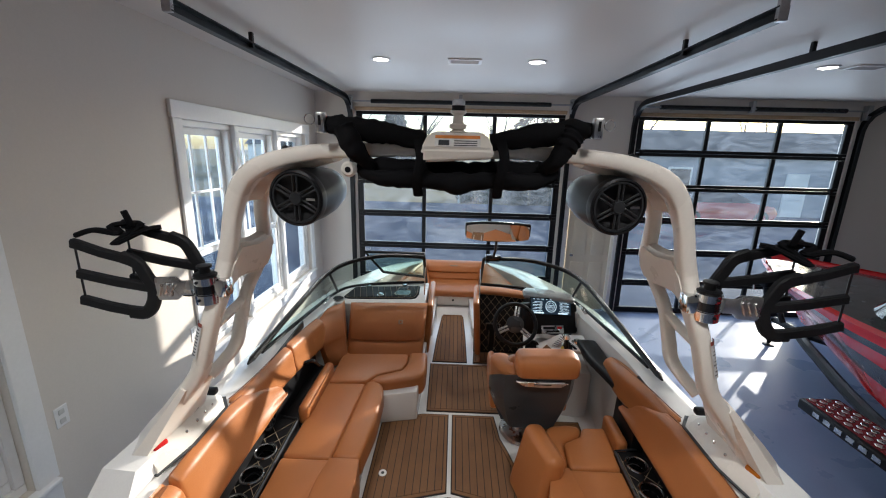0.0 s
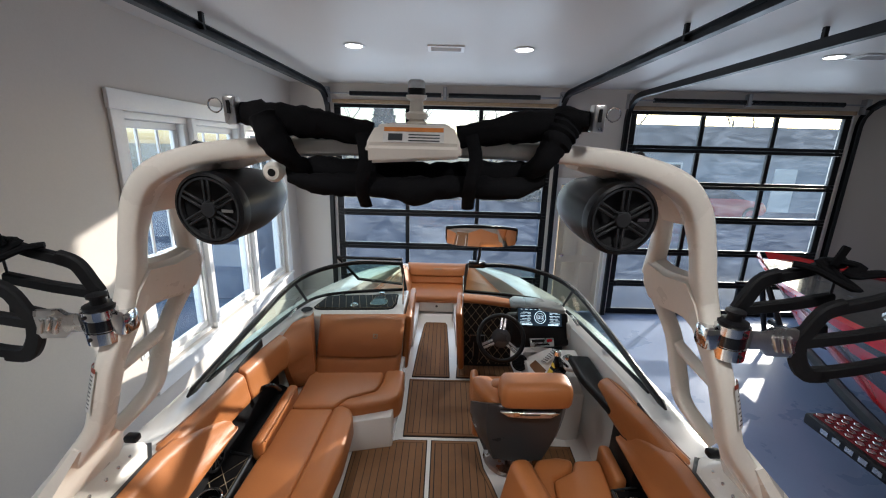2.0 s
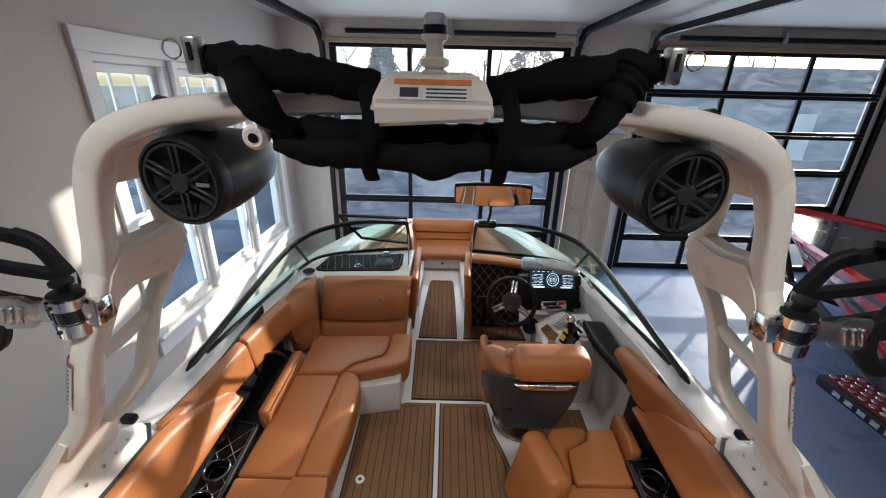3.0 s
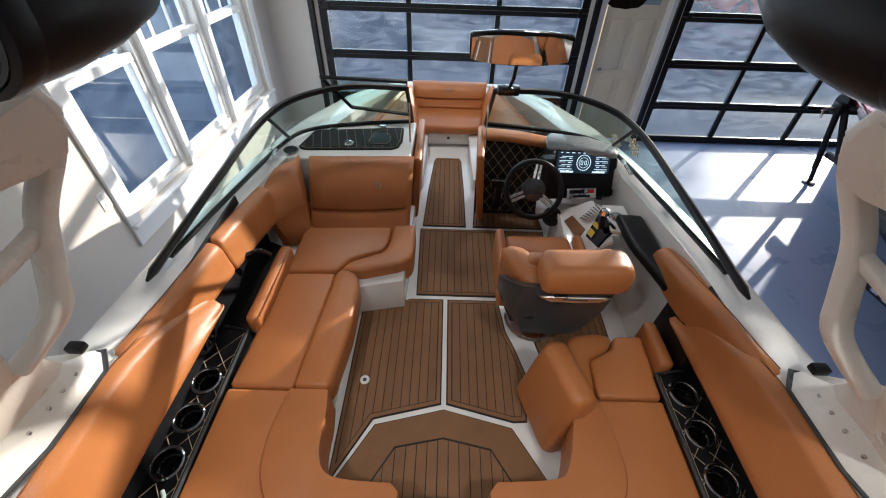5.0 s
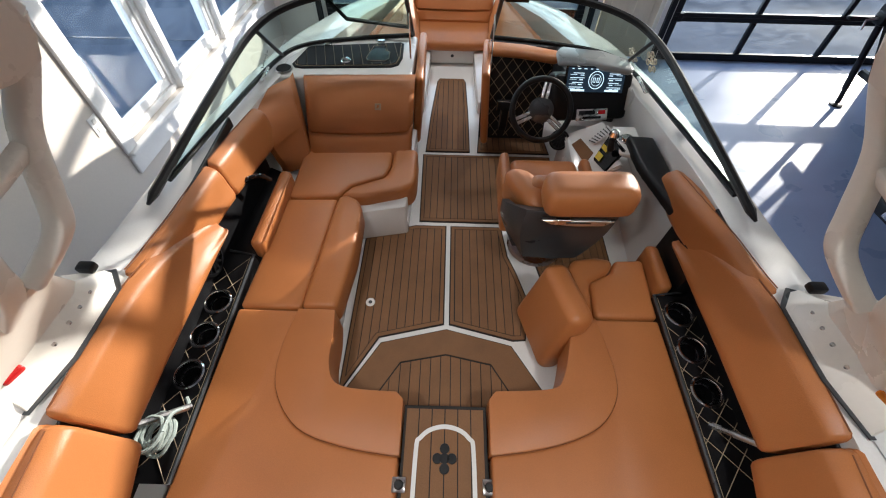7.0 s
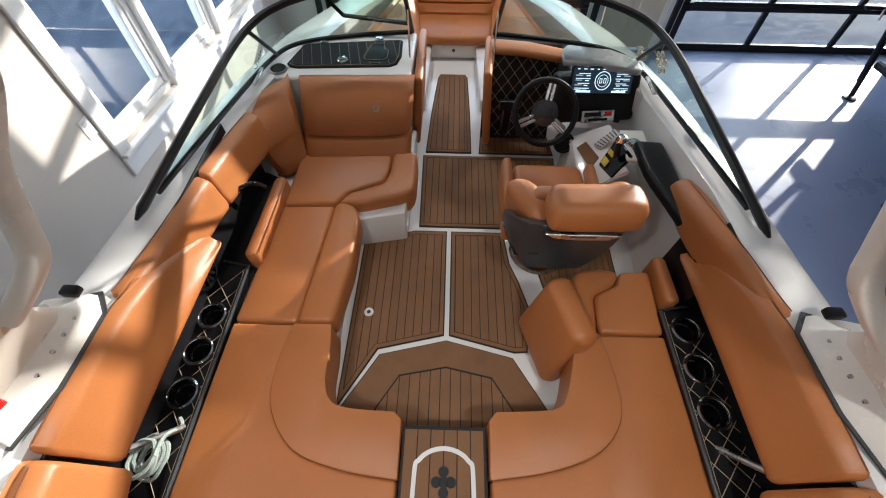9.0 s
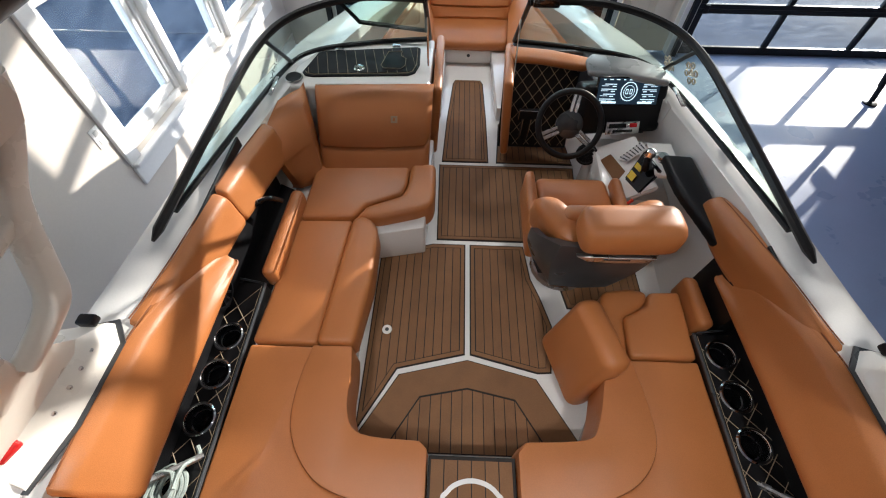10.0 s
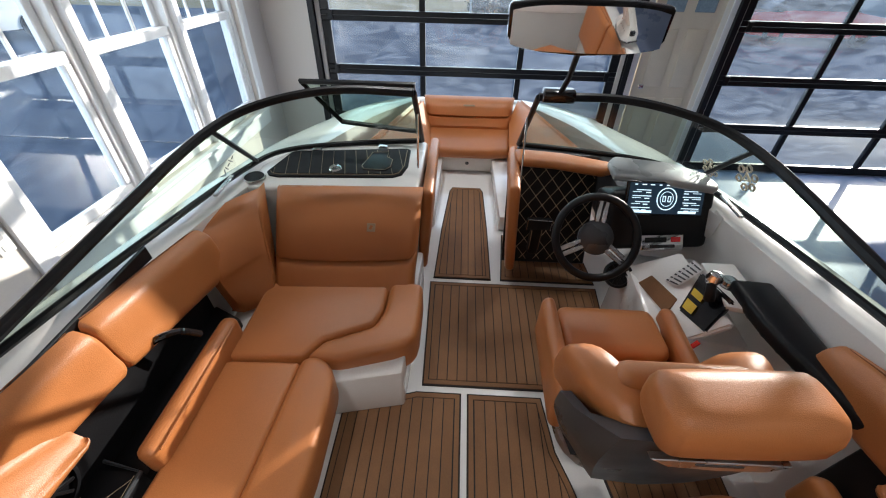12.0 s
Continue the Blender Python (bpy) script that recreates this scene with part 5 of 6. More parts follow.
for _s in (-1, 1):
    part("wing", loft([smooth_path(q, 2, True) for q in [[(0.505 + _s * (0.172 + x * w + y * d * 0.42), 2.895 + y * d * 1.05 + o, z) for x, y in ((-1, 0), (-0.92, -0.5), (-0.6, -0.9), (0, -1), (0.6, -0.9), (0.92, -0.5), (1, 0), (0.92, 0.5), (0.6, 0.9), (0, 1), (-0.6, 0.9), (-0.92, 0.5))] for z, w, d, o in ((0.96, 0.05, 0.05, 0.08), (1.06, 0.058, 0.085, 0.075), (1.16, 0.062, 0.105, 0.05), (1.24, 0.064, 0.112, 0.020), (1.285, 0.070, 0.118, -0.01), (1.322, 0.062, 0.104, -0.02), (1.345, 0.042, 0.074, -0.02), (1.352, 0.014, 0.03, -0.02))]]), LEATHER, helm_seat)
    part("arm_bolster", slab([(0.505 + _s * 0.190, 2.93), (0.505 + _s * 0.250, 2.93), (0.505 + _s * 0.245, 3.33), (0.505 + _s * 0.195, 3.34)], 0.93, 1.13 if _s < 0 else 1.10, 0.025, 3), LEATHER, helm_seat)
part("back_pad", slab([(0.33, 2.84), (0.68, 2.84), (0.67, 2.92), (0.34, 2.92)], 1.03, 1.37, 0.03, 3), LEATHER, helm_seat)
part("seat_pad", slab([(0.315, 2.90), (0.695, 2.90), (0.695, 3.13), (0.315, 3.13)], 0.95, 1.055, 0.03, 3), LEATHER, helm_seat)
part("flip_bolster", slab([(0.315, 3.135), (0.695, 3.135), (0.685, 3.35), (0.325, 3.35)], 0.95, 1.075, 0.04, 3), LEATHER, helm_seat)
part("pedestal", lathe([(0.16, 0.0), (0.15, 0.02), (0.06, 0.03), (0.05, 0.27)], 20, pose(0.505, 3.06, 0.668)), BRUSHED, helm_seat)

loose = thing("loose_cushion", "loose tan vinyl backrest cushion leaning on the starboard lounge", "cushion")
_u, _v = Vector((0.09, -0.33, 0.01)).normalized(), Vector((0.075, 0.03, 0.43)).normalized()
_w = _u.cross(_v).normalized()
_v = _w.cross(_u)
_t = Matrix((_u, _v, _w)).transposed().to_4x4()
_pad = box((0, 0, 0), (0.345, 0.43, 0.115), 0.046, 5)
for _q in _pad.verts:
    # a softly crowned face and a narrower top edge
    _r = max(0.0, 1 - (_q.co.x / 0.172) ** 2) * max(0.0, 1 - (_q.co.y / 0.215) ** 2)
    _q.co.z += math.copysign(0.014 * _r, _q.co.z)
    _q.co.x *= 1 - 0.12 * (_q.co.y / 0.215 + 1) / 2
_pad.transform(Matrix.Translation(Vector((0.425, 2.475, 0.90)) - _w * 0.055) @ _t)
part("pad", _pad, LEATHER, loose)

# ---- bow ----
bow = thing("bow_bench", "tan vinyl bow bench with a padded backrest", "bench")
part("base", slab([(-0.20, 5.02), (0.20, 5.02), (0.45, 5.55), (-0.45, 5.55)], 0.66, 0.80, 0.02), GEL, bow)
part("seat_pad", slab([(-0.31, 5.00), (-0.10, 4.985), (0.10, 4.985), (0.31, 5.00), (0.40, 5.42), (-0.40, 5.42)], 0.78, 0.865, 0.035, 3), LEATHER, bow)
rest("backrest", rail_between([(-0.34, 5.40, -80), (0.34, 5.40, -100)], 8), bow, 0.86, 1.06, (0.10, 0.10), 0.5)
part("drain", lathe([(0.0, 0.003), (0.012, 0.003), (0.014, 0.0)], 14, pose(0.0, 5.018, 0.735, 90)), SHELL, bow)
part("badge", box((0.0, 5.40, 1.03), (0.09, 0.004, 0.012), turn=pose(0, 0, 0, -20)), LINE, bow)
for _s in (-1, 1):
    bow_side = thing("bow_bolster", "tan vinyl bow side bolster beside the walkway", "bolster", "bow bolsters")
    back_panel("pad", [(_s * 0.36, 5.42, 0.84), (_s * 0.27, 4.35, 0.86), (_s * 0.62, 4.30, 1.20), (_s * 0.42, 5.45, 1.05)] if _s < 0 else [(0.27, 4.35, 0.86), (0.36, 5.42, 0.84), (0.42, 5.45, 1.05), (0.62, 4.30, 1.20)], 0.06, bow_side)
    part("seat_pad", slab([(_s * 0.25, 4.32), (_s * 0.66, 4.32), (_s * 0.50, 5.05), (_s * 0.30, 5.05)], 0.76, 0.86, 0.03, 3), LEATHER, bow_side)
    part("base", slab([(_s * 0.20, 4.30), (_s * 0.70, 4.30), (_s * 0.52, 5.3), (_s * 0.18, 5.1)], 0.66, 0.77, 0.015), GEL, bow_side)

# ---- tower ----
tower = thing("wake_tower", "off-white tubular wakeboard tower arching over the cockpit", "tower")


def blade(path, wide, deep, n=16):
    """A leg of flattened section: deep fore and aft, wide across; each a number or a list along the path."""
    pts = smooth_path(path, 5)
    loops = []
    for i, p in enumerate(pts):
        d = (pts[min(i + 1, len(pts) - 1)] - pts[max(i - 1, 0)]).normalized()
        f = (Vector((0, 1, 0)) - d * d.y).normalized()
        g = d.cross(f)
        at = i / (len(pts) - 1) * (len(path) - 1)
        w, e = (lerp(list(enumerate(v)), at) if isinstance(v, list) else v for v in (wide, deep))
        ring = []
        for k in range(n):
            a = 2 * math.pi * k / n
            c, q = math.cos(a), math.sin(a)
            ring.append(p + f * (math.copysign(abs(c) ** 0.5, c) * e) + g * (math.copysign(abs(q) ** 0.5, q) * w))
        loops.append(ring)
    return loft(loops)


def plate(pts, off, bev):
    """A thick plate over an outline in space."""
    bm = bmesh.new()
    lo, hi = [bm.verts.new(Vector(p) - off) for p in pts], [bm.verts.new(Vector(p) + off) for p in pts]
    k = len(pts)
    bm.faces.new(lo), bm.faces.new(hi[::-1])
    for i in range(k):
        bm.faces.new((lo[i], lo[(i + 1) % k], hi[(i + 1) % k], hi[i]))
    bmesh.ops.recalc_face_normals(bm, faces=bm.faces)
    if bev:
        bmesh.ops.bevel(bm, geom=list(bm.edges), offset=bev, segments=3, affect="EDGES", clamp_overlap=True)
    bmesh.ops.triangulate(bm, faces=[f for f in bm.faces if len(f.verts) > 4])
    return bm


for _s in (-1, 1):
    def side_of(rows):
        out = []
        for x, y, z in rows:
            up = min(1.0, max(0.0, (z - 1.95) / 0.15))
            out.append((_s * (x - 0.008 - 0.012 * up * (1 if x > 0.3 else 0)) - 0.013, y + 0.03 * up, z))
        return out
    part("aft_leg", blade(side_of([(1.20, 2.05, 1.45), (1.12, 2.06, 1.58), (1.005, 2.08, 1.735), (0.972, 2.085, 1.81), (0.935, 2.11, 1.96), (0.915, 2.14, 2.08), (0.898, 2.18, 2.18)]), [0.036, 0.034, 0.031, 0.029, 0.029, 0.030, 0.032], [0.060, 0.050, 0.038, 0.035, 0.035, 0.042, 0.05]), TOWER, tower)
    part("arch", blade(side_of([(0.898, 2.17, 2.18), (0.872, 2.165, 2.27), (0.850, 2.165, 2.36), (0.812, 2.17, 2.46), (0.74, 2.165, 2.535), (0.62, 2.165, 2.582), (0.45, 2.155, 2.607), (0.20, 2.15, 2.618), (0.0, 2.15, 2.62)]), [0.032, 0.030, 0.030, 0.034, 0.035, 0.030, 0.026, 0.025, 0.025], [0.040, 0.031, 0.031, 0.040, 0.046, 0.046, 0.046, 0.046, 0.046]), TOWER, tower)
    part("forward_leg", blade(side_of([(0.99, 2.13, 1.705), (0.955, 2.19, 1.745), (0.93, 2.245, 1.79), (0.928, 2.29, 1.86), (0.922, 2.35, 1.98), (0.90, 2.41, 2.09), (0.868, 2.42, 2.17)]), 0.024, [0.034, 0.028, 0.027, 0.025, 0.025, 0.030, 0.034]), TOWER, tower)
    part("forward_arch", blade(side_of([(0.868, 2.42, 2.17), (0.845, 2.375, 2.27), (0.828, 2.345, 2.36), (0.79, 2.32, 2.44), (0.70, 2.28, 2.51), (0.58, 2.23, 2.555), (0.45, 2.18, 2.59)]), [0.030, 0.027, 0.027, 0.030, 0.029, 0.025, 0.022], [0.034, 0.026, 0.025, 0.030, 0.032, 0.032, 0.032]), TOWER, tower)
    # the broad web that joins the two legs, and the gusset inside the bend
    part("web", plate(side_of([(0.922, 2.11, 2.055), (0.922, 2.25, 2.085), (0.915, 2.35, 2.075), (0.895, 2.43, 2.08), (0.868, 2.44, 2.14), (0.848, 2.415, 2.22), (0.842, 2.385, 2.25), (0.855, 2.28, 2.24), (0.868, 2.18, 2.255), (0.89, 2.14, 2.19)]), Vector((_s * 0.028, 0.0, 0.010)), 0.014), TOWER, tower)
    part("gusset", plate(side_of([(0.832, 2.19, 2.425), (0.805, 2.34, 2.415), (0.755, 2.315, 2.475), (0.70, 2.285, 2.51), (0.58, 2.23, 2.555), (0.60, 2.165, 2.582), (0.74, 2.175, 2.53), (0.79, 2.185, 2.485)]), Vector((_s * 0.014, 0.0, 0.016)), 0.0), TOWER, tower)
    part("rung", blade(side_of([(0.926, 2.34, 1.955), (0.932, 2.24, 1.940), (0.938, 2.12, 1.930)]), 0.018, 0.018), TOWER, tower)
    # foot casting with bolts
    foot = part("foot", loft([[(_s * x, y, z) for x, y, z in ring] for ring in (
        [(1.055, 2.275, 1.415), (1.10, 2.335, 1.415), (1.21, 2.30, 1.415), (1.27, 2.04, 1.415), (1.245, 1.90, 1.415), (1.10, 1.90, 1.415), (1.062, 2.05, 1.415)],
        [(1.060, 2.270, 1.445), (1.105, 2.325, 1.45), (1.21, 2.29, 1.47), (1.265, 2.04, 1.48), (1.24, 1.91, 1.46), (1.105, 1.91, 1.44), (1.070, 2.05, 1.44)],
        [(1.105, 2.215, 1.495), (1.12, 2.255, 1.50), (1.185, 2.23, 1.505), (1.215, 2.05, 1.54), (1.20, 1.93, 1.49), (1.15, 1.93, 1.48), (1.115, 2.06, 1.50)],
        [(0.995, 2.15, 1.70), (1.0, 2.165, 1.70), (1.015, 2.15, 1.705), (1.045, 2.09, 1.72), (1.05, 2.03, 1.71), (1.03, 2.03, 1.70), (1.005, 2.08, 1.70)])]), TOWER, tower)
    # thin dark outline added so the foot's edge shows against the deck
    part("gasket", slab([(_s * x, y) for x, y in ((1.045, 2.28), (1.095, 2.348), (1.218, 2.312), (1.245, 1.90), (1.095, 1.895), (1.052, 2.05))], 1.4205, 1.4255), SHELL, foot)
    for _y, _x in ((2.235, 1.078), (2.262, 1.115), (2.185, 1.080), (2.135, 1.082), (2.07, 1.085)):
        part("bolt", lathe([(0.0, 0.008), (0.006, 0.007), (0.009, 0.0)], 10, pose(_s * (_x + 0.012), _y, 1.468, 0, -_s * 30, 0)), CHROME, foot)
    part("clip", box((_s * 1.14, 2.32, 1.475), (0.05, 0.035, 0.03), 0.008, 2), BLACK, foot)
    a, q = Vector((_s * 0.929 - 0.013, 2.106, 1.955)), Vector((_s * 0.960 - 0.013, 2.083, 1.825))
    ax = (q - a).normalized()
    e1 = (Vector((_s * 0.75, -0.65, 0)) - ax * Vector((_s * 0.75, -0.65, 0)).dot(ax)).normalized()
    e2 = ax.cross(e1)

    def patch(f0, f1, t0, t1, r):
        """Part of a sleeve round the leg, between two fractions of its length and two angles."""
        bm = bmesh.new()
        loft([[a.lerp(q, f0 + (f1 - f0) * k / 4) + (e1 * math.cos(radians(t)) + e2 * math.sin(radians(t)) * 1.02) * r for t in [t0 + (t1 - t0) * n / 8 for n in range(9)]] for k in range(5)], caps=False, closed=False, bm=bm)
        return bm
    lab = part("warning_label", patch(0.0, 1.0, -40, 34, 0.0385), mat("white label", (0.66, 0.65, 0.63), 0.5, vary=0.08, scale=60), tower, "pale warning label with a red-brown head")
    part("label_head", patch(-0.06, 0.05, -40, 34, 0.0392), mat("red label", (0.25, 0.05, 0.03), 0.5), lab)
    for _k in range(9):
        part("text_bar", patch(0.12 + 0.095 * _k, 0.155 + 0.095 * _k, -30, 12 + (_k * 7) % 19, 0.0392), SHELL, lab)
    # navigation light behind the foot
    nav = thing("navigation_light", ("red" if _s < 0 else "amber") + " navigation lens in a white gunwale housing", "navigation light", "navigation lights")
    part("housing", loft([[(_s * x, y, z) for x, y, z in ring] for ring in (
        [(1.09, 2.06, 1.42), (1.27, 2.06, 1.42), (1.27, 1.78, 1.42), (1.12, 1.78, 1.42)],
        [(1.12, 2.05, 1.475), (1.25, 2.05, 1.485), (1.26, 1.86, 1.49), (1.14, 1.86, 1.48)])]), GEL, nav)
    part("lens", box((_s * 1.150, 1.985, 1.486), (0.050, 0.055, 0.024), 0.007, 3, turn=pose(0, 0, 0, 4, -_s * 6, _s * 24)), mat("navigation lens", (0.60, 0.02, 0.02) if _s < 0 else (0.65, 0.20, 0.02), 0.15), nav)

# crown box, light mast and pegs on the arch
bm = loft([[(x, y, z) for x, y, z in ring] for ring in (
    [(-0.115, 2.02, 2.585), (0.115, 2.02, 2.60), (0.10, 2.22, 2.60), (-0.10, 2.22, 2.60)],
    [(-0.115, 2.015, 2.63), (0.115, 2.015, 2.63), (0.10, 2.22, 2.64), (-0.10, 2.22, 2.64)],
    [(-0.095, 2.05, 2.675), (0.095, 2.05, 2.675), (0.08, 2.18, 2.68), (-0.08, 2.18, 2.68)])])
bmesh.ops.bevel(bm, geom=list(bm.edges), offset=0.008, segments=2, affect="EDGES", clamp_overlap=True)
crown = part("crown_box", bm, TOWER, tower)
def on_crown(name, x0, x1, h0, h1, m, proud):
    """A flat sticker on the sloping aft face of the crown box."""
    def at(x, h):
        return (x, 2.0155 + 0.78 * (h - 2.63) - proud, h + proud * 0.5)
    back_panel(name, [at(x0, h0), at(x1, h0), at(x1, h1), at(x0, h1)], 0.002, crown, m, 0.0002)


on_crown("crown_label", -0.072, 0.072, 2.636, 2.670, mat("white sticker", (0.75, 0.74, 0.72), 0.5), 0.002)
on_crown("label_band", -0.071, 0.071, 2.660, 2.669, mat("orange band", (0.75, 0.25, 0.05), 0.5), 0.003)
for _k in range(3):
    on_crown("text_bar", -0.012, 0.062, 2.639 + 0.0065 * _k, 2.6412 + 0.0065 * _k, SHELL, 0.003)
on_crown("pictogram", -0.06, -0.026, 2.640, 2.655, SHELL, 0.003)
for _o in [crown] + list(crown.children):
    _o.data.transform(Matrix.Translation((-0.013, 0.035, 0.0)))
mast = thing("anchor_light", "white anchor light mast with a clear lens on the tower", "light")
part("mast", lathe([(0.024, 0.0), (0.026, 0.006), (0.018, 0.012), (0.028, 0.017), (0.029, 0.028), (0.018, 0.033), (0.016, 0.058), (0.025, 0.064), (0.026, 0.072)], 20, pose(0.0, 2.10, 2.675)), TOWER, mast)
part("collar", lathe([(0.022, 0.0), (0.022, 0.016), (0.0, 0.016)], 20, pose(0.0, 2.10, 2.747)), BLACK, mast)
part("lens", lathe([(0.021, 0.0), (0.021, 0.014), (0.016, 0.02), (0.0, 0.021)], 20, pose(0.0, 2.10, 2.763)), mat("clear lens", (0.65, 0.7, 0.75), 0.08, vary=0.2, scale=40), mast)

# folded bimini top: lashed black canvas over and under the arch
bimini = thing("bimini_top", "folded black canvas bimini top lashed to the tower arch", "bimini top")


def roll(name, pts, r, seed):
    rnd = random.Random(seed)
    path = smooth_path(pts, 7)
    radii = [lerp(list(enumerate(r)), i / (len(path) - 1) * (len(pts) - 1)) * (0.93 + 0.14 * rnd.random()) for i in range(len(path))]
    bm = tube(path, radii, 16, flat=1.15)
    for v in bm.verts:
        d = noise.noise(v.co * 17.0 + Vector((seed, 0, 0))) * 0.010 + noise.noise(v.co * 55.0) * 0.004
        v.co += Vector((0, d, d * 0.8))
    return part(name, bm, CLOTH, bimini)


for _s in (-1, 1):
    roll("canvas_roll", [(_s * 0.43, 2.06, 2.695), (_s * 0.36, 2.055, 2.690), (_s * 0.28, 2.055, 2.678), (_s * 0.20, 2.06, 2.665), (_s * 0.105, 2.07, 2.650)], [0.020, 0.031, 0.034, 0.029, 0.023], 1.5 + _s)
    roll("canvas_drop", [(_s * 0.36, 2.035, 2.685), (_s * 0.335, 2.02, 2.640), (_s * 0.305, 2.02, 2.595), (_s * 0.275, 2.05, 2.560)], [0.034, 0.032, 0.024, 0.018], 3.5 + _s)
roll("canvas_sling", [(-0.33, 2.10, 2.558), (-0.27, 2.085, 2.552), (-0.13, 2.075, 2.548), (0.0, 2.07, 2.545), (0.13, 2.075, 2.548), (0.27, 2.085, 2.552), (0.33, 2.10, 2.558)], [0.020, 0.033, 0.036, 0.037, 0.036, 0.033, 0.020], 5)
roll("canvas_fold", [(-0.31, 2.04, 2.548), (-0.22, 2.03, 2.526), (-0.11, 2.035, 2.530), (0.0, 2.02, 2.518), (0.11, 2.035, 2.530), (0.22, 2.03, 2.526), (0.32, 2.04, 2.548)], [0.014, 0.025, 0.026, 0.029, 0.026, 0.025, 0.014], 6)
for _x in (-0.125, 0.135):
    part("strap", tube(smooth_path([(_x, 2.02, 2.655), (_x + 0.012, 2.0, 2.60), (_x, 2.0, 2.53), (_x, 2.05, 2.47)], 5), 0.016, 8, flat=0.3, up=(0, 1, 0)), CLOTH, bimini)
for _s in (-1, 1):
    c = part("end_clamp", box((_s * 0.432, 2.04, 2.70), (0.03, 0.035, 0.065), 0.006, 2), BRUSHED, bimini)
    part("slot", box((_s * 0.432, 2.021, 2.707), (0.008, 0.004, 0.03), 0.001, 1), BLACK, c)
    part("pin_ring", tube([(_s * (0.462 + 0.016 * math.cos(a)), 2.02, 2.71 + 0.016 * math.sin(a)) for a in [2 * math.pi * i / 16 for i in range(16)]], 0.0018, 6, True), CHROME, c)
peg = thing("tow_peg", "white round rope peg on the tower arch", "rope peg")
part("peg", lathe([(0.016, 0.0), (0.017, 0.045), (0.024, 0.055), (0.026, 0.075), (0.018, 0.084), (0.0, 0.083)], 18, pose(-0.354, 2.12, 2.553, 90)), TOWER, peg)
part("bore", lathe([(0.0, 0.0855), (0.010, 0.0855)], 14, pose(-0.354, 2.12, 2.553, 90)), BLACK, peg)


# ---- tower speakers ----
def tower_speaker(side):
    root = thing("tower_speaker", "black bullet-shaped tower speaker with a spoked grille", "speaker", "tower speakers")
    m = pose(side * 0.549, 2.09, 2.443, 90, 0, side * 8)      # its face looks aft along local z
    r = 0.100
    part("pod", lathe([(r * 0.98, 0.0), (r, -0.03), (r * 1.01, -0.09), (r * 0.96, -0.16), (r * 0.80, -0.24), (r * 0.52, -0.30), (r * 0.2, -0.325), (0.0, -0.33)], 36, m), POD, root)
    part("rim", lathe([(r * 0.86, 0.004), (r * 0.92, 0.016), (r * 1.0, 0.012), (r * 1.02, -0.004), (r * 1.0, -0.02)], 36, m), POD, root)
    part("cone", lathe([(0.0, -0.03), (0.03, -0.028), (r * 0.6, -0.008), (r * 0.87, 0.002)], 32, m), RUBBER, root)
    part("grille_ring", lathe([(r * 0.80, 0.004), (r * 0.82, 0.014), (r * 0.88, 0.014), (r * 0.90, 0.004)], 36, m), GRILLE, root)
    part("hub", lathe([(0.0, 0.020), (0.020, 0.018), (0.026, 0.008), (0.026, 0.0)], 20, m), GRILLE, root)
    for k in range(6):
        for o in (-0.0075, 0.0075):
            part("spoke", box((0, 0, 0), (r * 0.64, 0.007, 0.008), 0.002, 1, turn=m @ pose(0, 0, 0, 0, 0, 30 + 60 * k) @ pose(r * 0.54, o, 0.010)), GRILLE, root)
    part("bracket", tube(smooth_path([(side * 0.56, 2.20, 2.545), (side * 0.57, 2.19, 2.58), (side * 0.60, 2.14, 2.60)], 4), 0.022, 8), GRILLE, root)
    part("badge", box((0, 0, 0), (0.032, 0.008, 0.002), turn=m @ pose(r * 0.56, -side * 0.0, 0.0165)), BRUSHED, root)


tower_speaker(-1), tower_speaker(1)


# ---- board racks ----
def flat_bar(points, high, thick):
    """A flat upright bar along points: high in z, thick across."""
    pts = [Vector(p) for p in points]
    loops = []
    for k, p in enumerate(pts):
        t = (pts[min(k + 1, len(pts) - 1)] - pts[max(k - 1, 0)]).normalized()
        n = Vector((-t.z, 0, t.x)) * (high / 2)
        c = n * 0.72
        h, q = thick / 2, thick * 0.3
        loops.append([p + c + Vector((0, -h, 0)), p + n + Vector((0, -q, 0)), p + n + Vector((0, q, 0)), p + c + Vector((0, h, 0)), p - c + Vector((0, h, 0)), p - n + Vector((0, q, 0)), p - n + Vector((0, -q, 0)), p - c + Vector((0, -h, 0))])
    return loft(loops)


